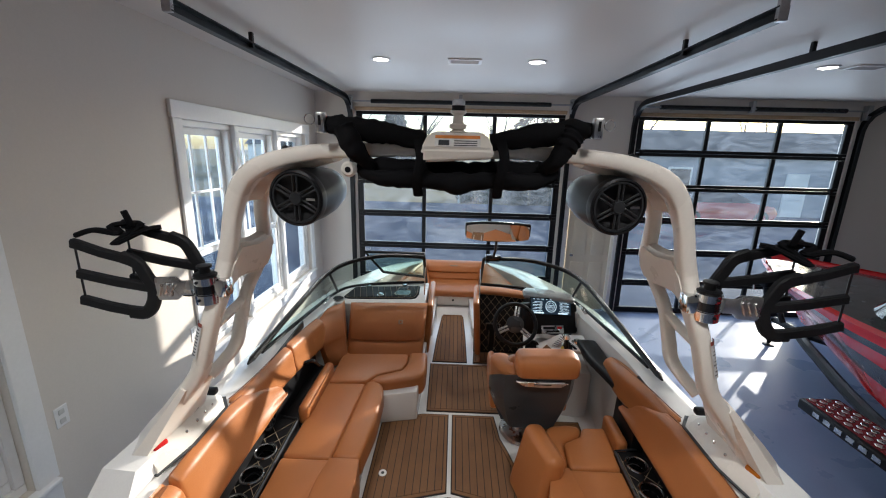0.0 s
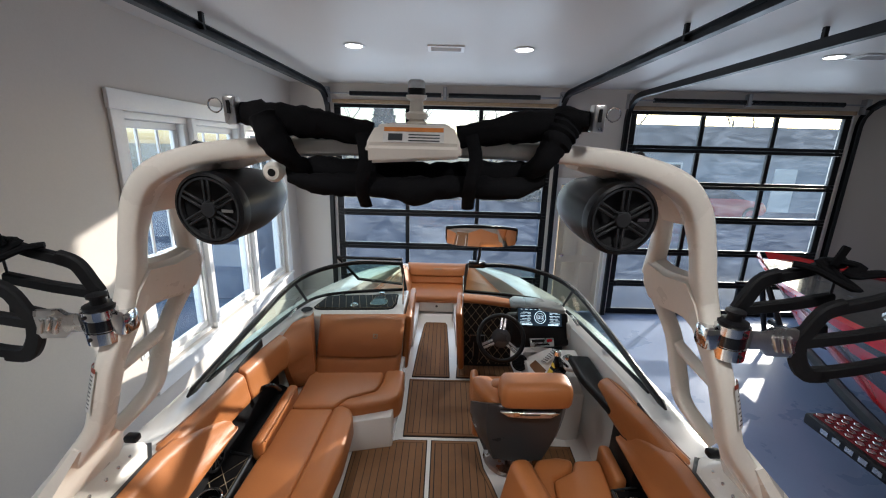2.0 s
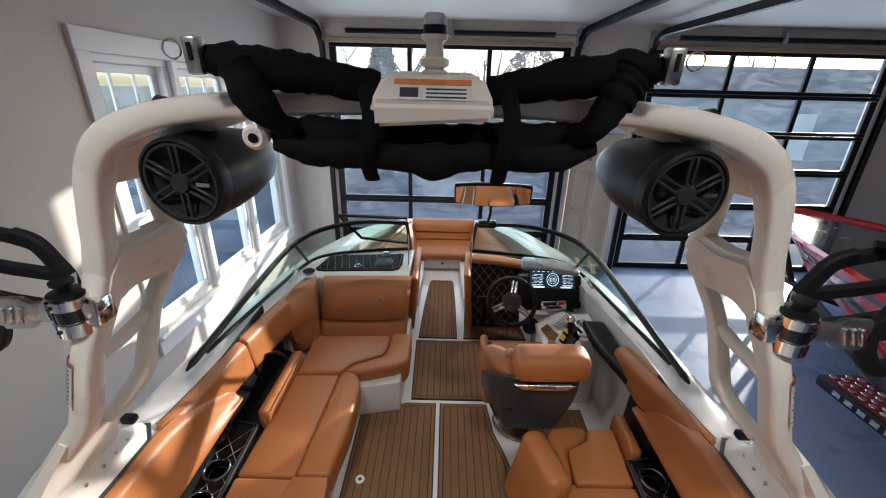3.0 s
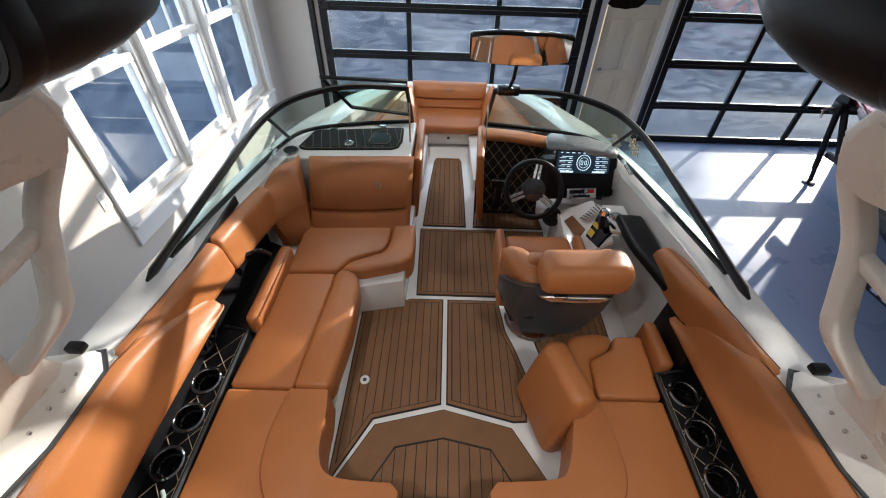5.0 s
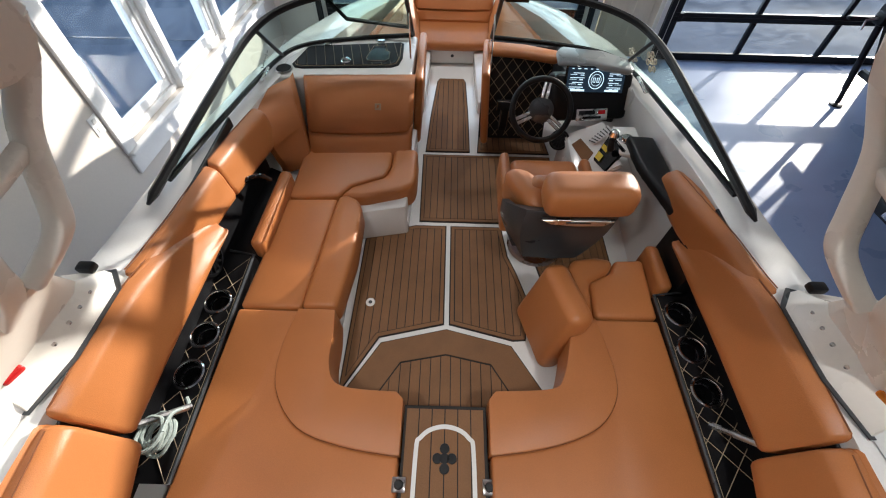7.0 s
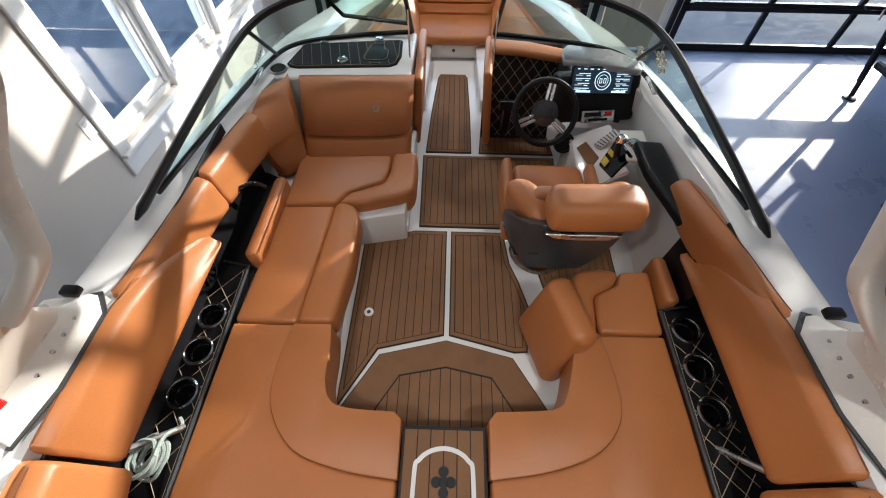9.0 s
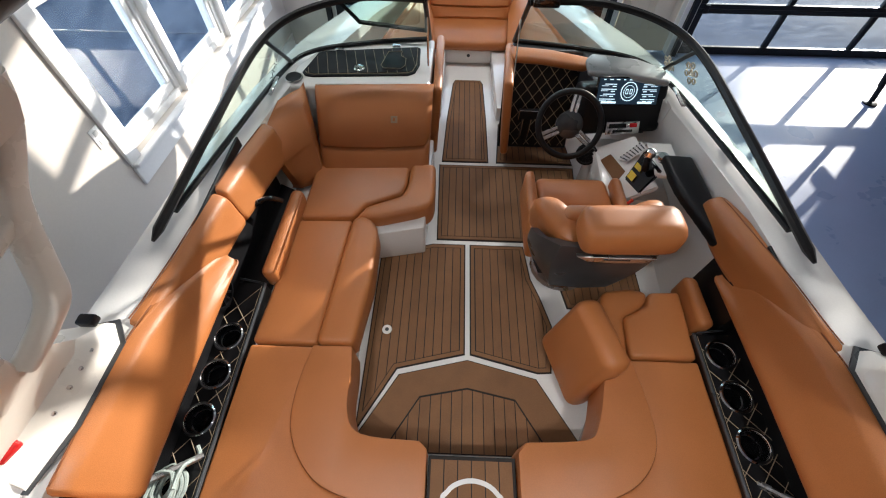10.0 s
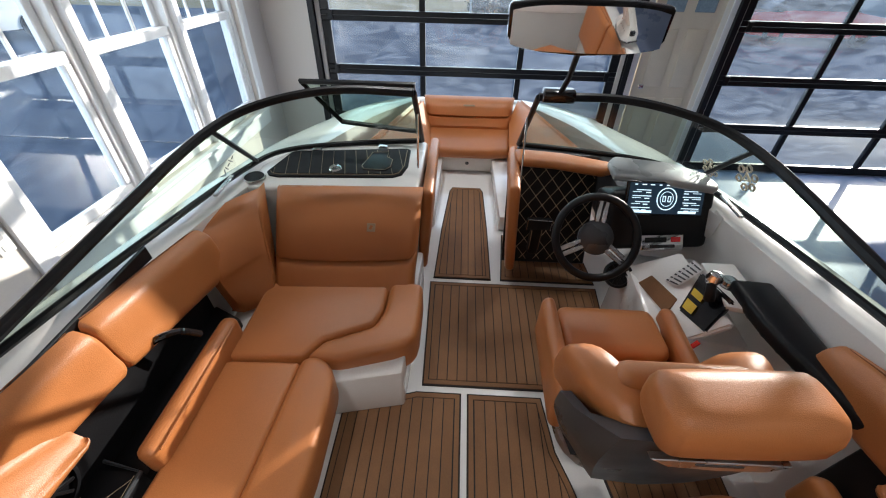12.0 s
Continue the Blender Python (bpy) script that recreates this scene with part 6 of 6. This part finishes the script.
def board_rack(side):
    root = thing("board_rack", "black forked wakeboard rack on a machined clamp", "board rack", "board racks")

    def P(u, v, w):
        """u outboard, v forward, w up from the clamp."""
        return Vector((side * (0.912 + u), 2.072 + v, 2.096 + w))
    part("clamp", lathe([(0.030, -0.058), (0.046, -0.055), (0.047, -0.020), (0.042, -0.018), (0.042, 0.020), (0.047, 0.022), (0.046, 0.046), (0.030, 0.050)], 26, Matrix.Translation(P(0.0, 0.0, 0.0))), CHROME, root)
    part("clamp_insert", lathe([(0.0435, -0.016), (0.0435, 0.016)], 26, Matrix.Translation(P(0.0, 0.0, 0.0))), GLOSSBLACK, root)
    part("clamp_cap", lathe([(0.040, 0.048), (0.040, 0.056), (0.020, 0.060), (0.018, 0.078), (0.026, 0.080), (0.026, 0.088), (0.0, 0.090)], 20, Matrix.Translation(P(0.0, 0.0, 0.0))), BLACK, root)
    for w in (-0.035, 0.034):
        part("screw", lathe([(0.0, 0.004), (0.005, 0.004), (0.006, 0.0)], 10, Matrix.Translation(P(0.008, -0.046, w)) @ pose(0, 0, 0, 90)), BLACK, root)
    part("saddle", box(P(-0.05, 0.01, 0.0), (0.06, 0.06, 0.07), 0.012, 2), CHROME, root)
    for u1, v1, w1, wide in ((0.185, 0.0, -0.01, 0.088), (0.060, 0.085, 0.045, 0.070)):
        a, b = P(u1 * 0.30, v1 * 0.30 - 0.004, w1 * 0.3), P(u1, v1 - 0.004, w1)
        plate = part("pivot_plate", flat_bar([a, a.lerp(b, 0.3), a.lerp(b, 0.45), b], wide, 0.022), BRUSHED, root, "machined metal pivot plate")
        for v in plate.data.vertices:
            if (v.co - a).length < (b - a).length * 0.28 + 0.03:
                v.co.z = a.z + (v.co.z - a.z) * 0.6
        for k in range(3):
            m = a.lerp(b, 0.52 + 0.17 * k) + Vector((0, -0.016, 0))
            part("fin", box(m, (0.013, 0.012, wide * 0.62), 0.003, 1, turn=pose(0, 0, 0, 0, -side * 22, 0)), BRUSHED, plate)
    for du, dv, dw in ((0.0, 0.0, 0.0), (-0.125, 0.095, 0.055)):
        def Q(u, w):
            return P(u + du, dv, w + dw - 0.012)
        spine = smooth_path([Q(0.30, 0.122), Q(0.25, 0.100), Q(0.222, 0.045), Q(0.205, 0.0), Q(0.215, -0.055), Q(0.25, -0.098), Q(0.31, -0.098)], 4)
        fork = part("fork", flat_bar(spine, 0.046, 0.026), RUBBER, root)
        for u0, w0, u1, w1 in ((0.27, 0.110, 0.475, 0.170), (0.21, 0.002, 0.480, 0.050), (0.28, -0.098, 0.490, -0.055)):
            part("tine", flat_bar([Q(u0, w0), Q((u0 + u1) / 2, (w0 + w1) / 2 - 0.004), Q(u1 - 0.015, w1 - 0.003), Q(u1, w1)], 0.036, 0.026), RUBBER, fork)
        part("cord", tube([Q(0.468, 0.165), Q(0.478, -0.058)], 0.004, 6), BLACK, fork)
    strap = [P(0.45, -0.005, 0.19), P(0.40, 0.02, 0.205), P(0.33, 0.04, 0.19), P(0.36, 0.06, 0.215), P(0.28, 0.085, 0.215), P(0.32, 0.01, 0.16), P(0.24, 0.06, 0.20), P(0.20, 0.09, 0.205)]
    part("strap", tube(smooth_path(strap, 6), 0.020, 8, flat=0.5), CLOTH, root)
    part("strap_tail", box(P(0.29, 0.05, 0.245), (0.026, 0.010, 0.065), 0.003, 1, turn=pose(0, 0, 0, 0, side * 18, 0)), CLOTH, root)


board_rack(-1), board_rack(1)

# the tower's rake, forward and outward with height
for _o in list(scene.objects):
    if _o.type == "MESH" and _o.parent:
        _r = _o.parent if not _o.parent.parent else _o.parent.parent
        if _r.name.split(".")[0] in ("anchor_light", "bimini_top", "tow_peg", "tower_speaker", "board_rack"):
            for _v in _o.data.vertices:
                _f = min(1.0, max(0.0, (_v.co.z - 1.5) / 0.6))
                _v.co.y += 0.06 * _f
                _v.co.x = _v.co.x * (1 + 0.02 * _f) - 0.013 * _f

# ---- the red boat on its trailer ----
RB = pose(4.42, 0.15, 0)
red = thing("red_boat", "red and charcoal wakeboard boat standing on a trailer", "boat", "", RB)
RHALF = [(-0.8, 1.15), (1.0, 1.24), (2.6, 1.25), (3.8, 1.14), (4.8, 0.86), (5.5, 0.46), (5.9, 0.20), (6.05, 0.04)]


def red_strip(name, rows, material):
    """A band of the hull's side between two heights; both sides, raked back below the bow."""
    for side in (-1, 1):
        loops = []
        for y in ys(-0.8, 6.05, 34):
            w = lerp(RHALF, y)
            s = max(0.0, min(1.0, (y - 2.6) / 3.45))
            loops.append([(side * w * k * (1 - s * min(0.9, 1.5 * (1.34 - z))) if z < 1.34 else side * w * k, y - 1.1 * s * s * (1.36 - z), z + (0.30 * s * s if z < 0.6 else 0.0)) for k, z in rows])
        part(name, loft(loops, caps=False, closed=False), material, red)


red_strip("sheer_band", [(0.95, 1.36), (1.0, 1.34), (1.01, 1.26)], RED)
red_strip("upper_side", [(1.01, 1.26), (1.005, 1.19)], DARKGEL)
red_strip("pinstripe", [(1.005, 1.19), (0.995, 1.06)], RED)
red_strip("middle_side", [(0.995, 1.06), (0.97, 0.86)], DARKGEL)
red_strip("lower_side", [(0.97, 0.86), (0.92, 0.64)], RED)
red_strip("bottom", [(0.92, 0.64), (0.60, 0.50), (0.0, 0.40)], BLACK)
part("deck", slab([(s * lerp(RHALF, y + 0.12) * 0.95, y) for s, seq in ((1, ys(-0.8, 5.80, 24)), (-1, ys(-0.8, 5.80, 24)[::-1])) for y in seq], 1.24, 1.315), DARKGEL, red, smooth=False)
for _s in (-1, 1):
    top = smooth_path([(0.0, 3.75, 1.74), (_s * 0.5, 3.65, 1.73), (_s * 0.85, 3.2, 1.68), (_s * 1.02, 2.2, 1.50)], 6)
    base = smooth_path([(0.0, 4.05, 1.38), (_s * 0.6, 3.95, 1.38), (_s * 0.98, 3.4, 1.37), (_s * 1.08, 2.2, 1.38)], 6)
    part("screen_frame", tube(top, 0.02, 8), BLACK_ALU, red)
    g = part("screen_glass", loft([[a, b] for a, b in zip(top, base)], caps=False, closed=False), SCREEN_GLASS, red)
    for _k in range(6):
        part("text_bar", box((_s * (lerp(RHALF, 3.0 - 0.16 * _k) * 0.983 + 0.006), 3.0 - 0.16 * _k, 0.965), (0.006, 0.11, 0.11)), SHELL, red, "dark lettering bar on the hull side")
part("cockpit_cover", slab([(-0.9, -0.6), (0.9, -0.6), (1.0, 2.2), (0.85, 3.2), (0.4, 3.7), (-0.4, 3.7), (-0.85, 3.2), (-1.0, 2.2)], 1.34, 1.42, 0.02), BLACK, red)

trailer = thing("boat_trailer", "black boat trailer with red tread step boards", "trailer", "", RB)
for _s in (-1, 1):
    part("side_rail", tube(smooth_path([(_s * 1.05, -0.8, 0.50), (_s * 1.08, 2.0, 0.50), (_s * 0.85, 3.4, 0.50), (_s * 0.30, 4.7, 0.50), (_s * 0.05, 5.2, 0.50)], 6), 0.05, 8, flat=1.2), BLACK_ALU, trailer)
    fender = part("step_board", box((_s * 1.42, 3.05, 0.70), (0.32, 0.75, 0.09), 0.02, 2), BLACK, trailer)
    tread = part("tread", box((_s * 1.42, 3.05, 0.748), (0.26, 0.68, 0.012), 0.004, 1), mat("red tread", (0.16, 0.025, 0.03), 0.85, vary=0.3, scale=20, spec=0.1), fender, "dark red honeycomb tread")
    for _k in range(6):
        part("text_bar", box((_s * 1.582, 2.80 + 0.09 * _k, 0.70), (0.004, 0.055, 0.035)), BRUSHED, fender)
    for _i in range(9):
        for _j in range(4):
            part("stud", lathe([(0.0, 0.006), (0.022, 0.005), (0.026, 0.0)], 6, pose(_s * (1.33 + 0.06 * _j), 2.76 + 0.073 * _i + 0.03 * (_j % 2), 0.754)), fender.children[0].data.materials[0], tread)
    for _y in (2.45, 1.65):
        w = part("wheel", lathe([(0.20, -0.10), (0.31, -0.11), (0.335, -0.06), (0.335, 0.06), (0.31, 0.11), (0.20, 0.10)], 36, pose(_s * 1.38, _y, 0.465, 0, 90, 0)), RUBBER, trailer)
        rim = part("rim", lathe([(0.20, 0.085), (0.205, 0.10), (0.19, 0.10), (0.17, 0.07), (0.0, 0.05)], 28, pose(_s * 1.38, _y, 0.465, 0, _s * 90, 0)), GLOSSBLACK, w)
        for _k in range(6):
            part("wheel_spoke", box((0, 0, 0), (0.16, 0.035, 0.02), 0.006, 1, turn=pose(_s * 1.38, _y, 0.465, 0, _s * 90, 0) @ pose(0, 0, 0, 0, 0, 60 * _k) @ pose(0.10, 0, 0.085)), BRUSHED, w)
    part("fender", tube(smooth_path([(_s * 1.38, 1.15, 0.55), (_s * 1.38, 1.35, 0.82), (_s * 1.38, 2.05, 0.88), (_s * 1.38, 2.72, 0.80), (_s * 1.38, 2.88, 0.68)], 5), 0.13, 8, flat=0.2), BLACK, trailer)
part("tongue", tube([(0.0, 5.1, 0.50), (0.0, 5.66, 0.50)], 0.04, 8), BLACK_ALU, trailer)
part("bow_post", tube([(0.0, 5.5, 0.50), (-0.10, 5.72, 1.0)], 0.035, 8), BLACK_ALU, trailer)
part("winch", box((-0.14, 5.75, 1.0), (0.12, 0.14, 0.12), 0.03, 2), BLACK, trailer)
part("winch_arm", box((-0.32, 5.78, 0.99), (0.30, 0.05, 0.035), 0.010, 2), BLACK, trailer)
part("winch_drum", lathe([(0.0, -0.09), (0.085, -0.09), (0.085, -0.075), (0.055, -0.07), (0.055, 0.07), (0.085, 0.075), (0.085, 0.09), (0.0, 0.09)], 20, pose(-0.05, 5.78, 1.06, 0, 90, 0)), BLACK, trailer)
part("winch_handle", tube([(-0.20, 5.75, 1.0), (-0.30, 5.75, 0.98), (-0.31, 5.72, 0.90)], 0.012, 8), STEEL, trailer)
jack = part("jack", tube([(-0.15, 5.74, 0.98), (-0.03, 5.67, 0.32)], 0.032, 10), BLACK_ALU, trailer)
part("jack_leg", tube([(-0.03, 5.67, 0.34), (0.0, 5.65, 0.16)], 0.026, 10), BLACK_ALU, jack)
part("jack_foot", lathe([(0.07, 0.0), (0.07, 0.012), (0.0, 0.03)], 16, pose(0.0, 5.65, 0.13)), BLACK_ALU, jack)
for _s in (-1, 1):
    cr = thing("boat_stand", "black steel cradle beam under the boat", "cradle", "cradle beams", Matrix())
    part("beam", box((0, 2.4 + _s * 1.5, 0.27), (1.9, 0.16, 0.26), 0.012, 2), BLACK_ALU, cr)

# ---- beyond the glass ----
BARK = mat("grey bark", (0.10, 0.085, 0.07), 0.9, vary=0.3, scale=8, fine=60, bump=0.5)
NEEDLE = mat("dark evergreen foliage", (0.045, 0.07, 0.035), 0.8, vary=0.4, scale=5, fine=40, bump=0.2)
OAK = mat("rust autumn leaves", (0.20, 0.10, 0.035), 0.8, vary=0.4, scale=5, fine=40, bump=0.2)
SIDING = mat("blue-grey siding", (0.22, 0.27, 0.33), 0.6, vary=0.08, scale=3, bump=0.1)
SHINGLE = mat("dark roof shingles", (0.07, 0.07, 0.075), 0.85, vary=0.2, scale=8, bump=0.3)
CARRED = mat("red car paint", (0.45, 0.02, 0.02), 0.2, vary=0.05, coat=0.6)
CARWHITE = mat("white car paint", (0.75, 0.75, 0.75), 0.2, vary=0.03, coat=0.6)


def bare_tree(seed, height):
    rnd = random.Random(seed)
    root = thing("bare_tree", "bare leafless tree with spreading limbs", "tree", "bare trees", Matrix())
    trunk, crown = bmesh.new(), bmesh.new()

    def limb(bm, p, d, length, r, depth):
        pts, rs = [p], [r]
        q, dd = p.copy(), d.copy()
        for k in range(4):
            dd = (dd + Vector((rnd.uniform(-1, 1), rnd.uniform(-1, 1), rnd.uniform(-0.3, 0.6))) * 0.18).normalized()
            q = q + dd * length / 4
            pts.append(q.copy())
            rs.append(r * (1 - 0.17 * (k + 1)))
        tube(pts, rs, 6 if depth < 2 else 4, bm=bm)
        if depth < 4:
            for k in range(3 if depth else 6):
                i = rnd.randint(1, 4) if depth else rnd.randint(2, 4)
                a = rnd.uniform(0, 2 * math.pi)
                side = Vector((math.cos(a), math.sin(a), rnd.uniform(0.1, 0.9))).normalized()
                limb(crown, pts[i], (side * 0.8 + dd * 0.5).normalized(), length * rnd.uniform(0.45, 0.7), rs[i] * 0.62, depth + 1)
    limb(trunk, Vector((0, 0, -0.1)), Vector((0, 0, 1)), height * 0.5, height * 0.018, 0)
    part("trunk", trunk, BARK, root)
    part("crown", crown, BARK, root)
    return root


def leafy(name, label, category, group, seed, shape, count, size, material, trunk_h=0.0):
    """A plant whose crown is many small blades inside a shape (height, radius at height)."""
    rnd = random.Random(seed)
    root = thing(name, label, category, group, Matrix())
    top = shape[-1][0]
    part("trunk", tube([(0, 0, -0.1), (0.03, 0.02, top * 0.5), (0, 0, top * 0.95)], [top * 0.02 + 0.02, top * 0.012 + 0.01, 0.01], 7), BARK, root)
    verts, faces = [], []
    for _ in range(count):
        z = rnd.uniform(max(trunk_h, shape[0][0]), top)
        r = lerp(shape, z) * (0.35 + 0.65 * math.sqrt(rnd.random())) * rnd.uniform(0.75, 1.12)
        a = rnd.uniform(0, 2 * math.pi)
        c = Vector((r * math.cos(a), r * math.sin(a), z - r * 0.15))
        u = Vector((math.cos(a), math.sin(a), rnd.uniform(-0.6, 0.3))).normalized() * size * rnd.uniform(0.6, 1.4)
        v = Vector((rnd.uniform(-1, 1), rnd.uniform(-1, 1), rnd.uniform(-1, 1))).normalized() * size * 0.45
        k = len(verts)
        verts += [tuple(c - u * 0.5), tuple(c + v), tuple(c + u * 0.7), tuple(c - v)]
        faces.append((k, k + 1, k + 2, k + 3))
    me = bpy.data.meshes.new("crown")
    me.from_pydata(verts, [], faces)
    me.materials.append(material)
    ob = new("crown", me)
    ob.parent = root
    return root


GROUND_Z = FLOOR - 0.16
_trees = [bare_tree(s, h) for s, h in ((3, 12.0), (8, 14.0), (15, 10.5))]
_spots = [(-9, 34), (-3.5, 42), (3, 37), (9, 33), (15, 36), (21, 31), (27, 37), (33, 30), (-16, 39), (38, 24), (-24, 28), (-27, 15), (-25, 4), (-33, 8), (-30, -6), (45, 33), (6, 52), (18, 50), (-12, 54)]
for _k, (_x, _y) in enumerate(_spots):
    _m = pose(_x, _y, GROUND_Z, 0, 0, 47 * _k)
    if _k < 3:
        _trees[_k].matrix_basis = _m
    else:
        copy_thing(_trees[_k % 3], _m)
_fir = leafy("evergreen_tree", "dark green conical evergreen tree", "tree", "evergreens", 5, [(0.6, 2.2), (3.0, 1.9), (7.0, 0.9), (9.5, 0.1)], 9000, 0.32, NEEDLE, 0.6)
_fir.matrix_basis = pose(-7, 47, GROUND_Z)
for _x, _y in ((-13, 46), (-36, 20), (-21, 50)):
    copy_thing(_fir, pose(_x, _y, GROUND_Z, 0, 0, _x * 13))
_bush = leafy("evergreen_shrub", "dense dark green rounded shrub", "shrub", "shrubs", 6, [(0.0, 0.9), (0.7, 1.2), (1.4, 0.9), (1.8, 0.15)], 5000, 0.12, NEEDLE)
_bush.matrix_basis = pose(2.6, 21.6, GROUND_Z)
for _x, _y in ((3.9, 22.2), (5.2, 21.8), (1.2, 22.6), (-18.5, 2.0), (-18.0, 9.0)):
    copy_thing(_bush, pose(_x, _y, GROUND_Z, 0, 0, _x * 31))
_rust = leafy("oak_sapling", "young oak holding rust-brown leaves", "tree", "oaks", 9, [(1.2, 1.0), (2.8, 1.7), (4.6, 1.2), (5.6, 0.1)], 3500, 0.16, OAK, 1.2)
_rust.matrix_basis = pose(4.6, 24.5, GROUND_Z)
copy_thing(_rust, pose(-20, 12, GROUND_Z))


def house(x, y, w, d, h, turn, name="house", paint=SIDING):
    root = thing(name, "blue-grey clapboard house with white-framed windows", "house", "houses", pose(x, y, GROUND_Z, 0, 0, turn))
    wall = part("wall", box((0, 0, h / 2), (w, d, h)), paint, root, smooth=False)
    for k in range(int(h / 0.2)):
        part("clapboard", box((0, -d / 2 - 0.008, 0.1 + k * 0.2), (w, 0.016, 0.185), turn=pose(0, 0, 0, -3)), paint, wall, smooth=False)
    roof = bmesh.new()
    loft([[(-w / 2 - 0.3, -d / 2 - 0.35, h - 0.1), (-w / 2 - 0.3, 0, h + d * 0.26), (-w / 2 - 0.3, d / 2 + 0.35, h - 0.1)], [(w / 2 + 0.3, -d / 2 - 0.35, h - 0.1), (w / 2 + 0.3, 0, h + d * 0.26), (w / 2 + 0.3, d / 2 + 0.35, h - 0.1)]], bm=roof)
    part("roof", roof, SHINGLE, root, smooth=False)
    for k in (-1, 1):
        win = part("window", box((k * w * 0.28, -d / 2 - 0.03, h * 0.55), (1.1, 0.08, 1.4), 0.01, 1), TRIM, root)
        part("pane", box((k * w * 0.28, -d / 2 - 0.075, h * 0.55), (0.92, 0.01, 1.22)), GLOSSBLACK, win, smooth=False)
    part("door", box((0, -d / 2 - 0.03, 1.05), (1.0, 0.08, 2.1), 0.01, 1), TRIM, root)
    return root


house(15.6, 21.6, 19, 4.5, 2.9, 0)
house(-42, 6, 12, 8, 3.2, 90)
house(-24, 62, 12, 8, 3.4, 0, paint=TRIM)


def parked_car(x, y, turn, paint, word):
    root = thing("parked_car", word + " saloon car parked on the asphalt", "car", "parked cars", pose(x, y, FLOOR - 0.03, 0, 0, turn))
    secs = []
    for px, half, z0, z1 in ((-2.15, 0.70, 0.45, 0.72), (-2.0, 0.82, 0.30, 0.86), (-1.0, 0.88, 0.25, 0.93), (0.9, 0.88, 0.25, 0.92), (1.9, 0.82, 0.30, 0.78), (2.15, 0.68, 0.42, 0.62)):
        secs.append([(px, -half, z0), (px, -half * 1.02, (z0 + z1) / 2), (px, -half * 0.93, z1), (px, half * 0.93, z1), (px, half * 1.02, (z0 + z1) / 2), (px, half, z0)])
    part("body", loft(secs), paint, root)
    cab = [[(px, -half, 0.88), (px + lean, -half * 0.78, z), (px + lean, half * 0.78, z), (px, half, 0.88)] for px, half, z, lean in ((-1.6, 0.80, 0.92, 0.0), (-1.1, 0.82, 1.36, 0.1), (0.2, 0.82, 1.40, 0.0), (1.15, 0.80, 0.94, 0.0))]
    part("cabin", loft(cab), GLOSSBLACK, root)
    part("roof", slab([(-0.95, -0.6), (0.15, -0.6), (0.15, 0.6), (-0.95, 0.6)], 1.38, 1.42, 0.02), paint, root)
    for px in (-1.35, 1.35):
        for s in (-1, 1):
            w = part("wheel", lathe([(0.18, -0.09), (0.30, -0.10), (0.32, 0.0), (0.30, 0.10), (0.18, 0.09)], 24, pose(px, s * 0.80, 0.32, 90)), RUBBER, root)
            part("rim", lathe([(0.0, 0.08), (0.18, 0.092)], 18, pose(px, s * 0.80, 0.32, 90 * s)), BRUSHED, w)


parked_car(10.4, 16.8, 4, CARRED, "red")
parked_car(-13.0, 13.0, 60, CARWHITE, "white")
_mail = thing("mailbox", "white mailbox house on a post by the road", "mailbox", "", pose(0.2, 22.2, GROUND_Z))
part("post", box((0, 0, 0.55), (0.1, 0.1, 1.1), 0.005, 1), TRIM, _mail)
part("box", slab([(-0.25, 0), (0.25, 0), (0.25, 0.3), (0, 0.5), (-0.25, 0.3)], -0.3, 0.3).copy(), TRIM, _mail, m=pose(0, 0, 1.0, 90))
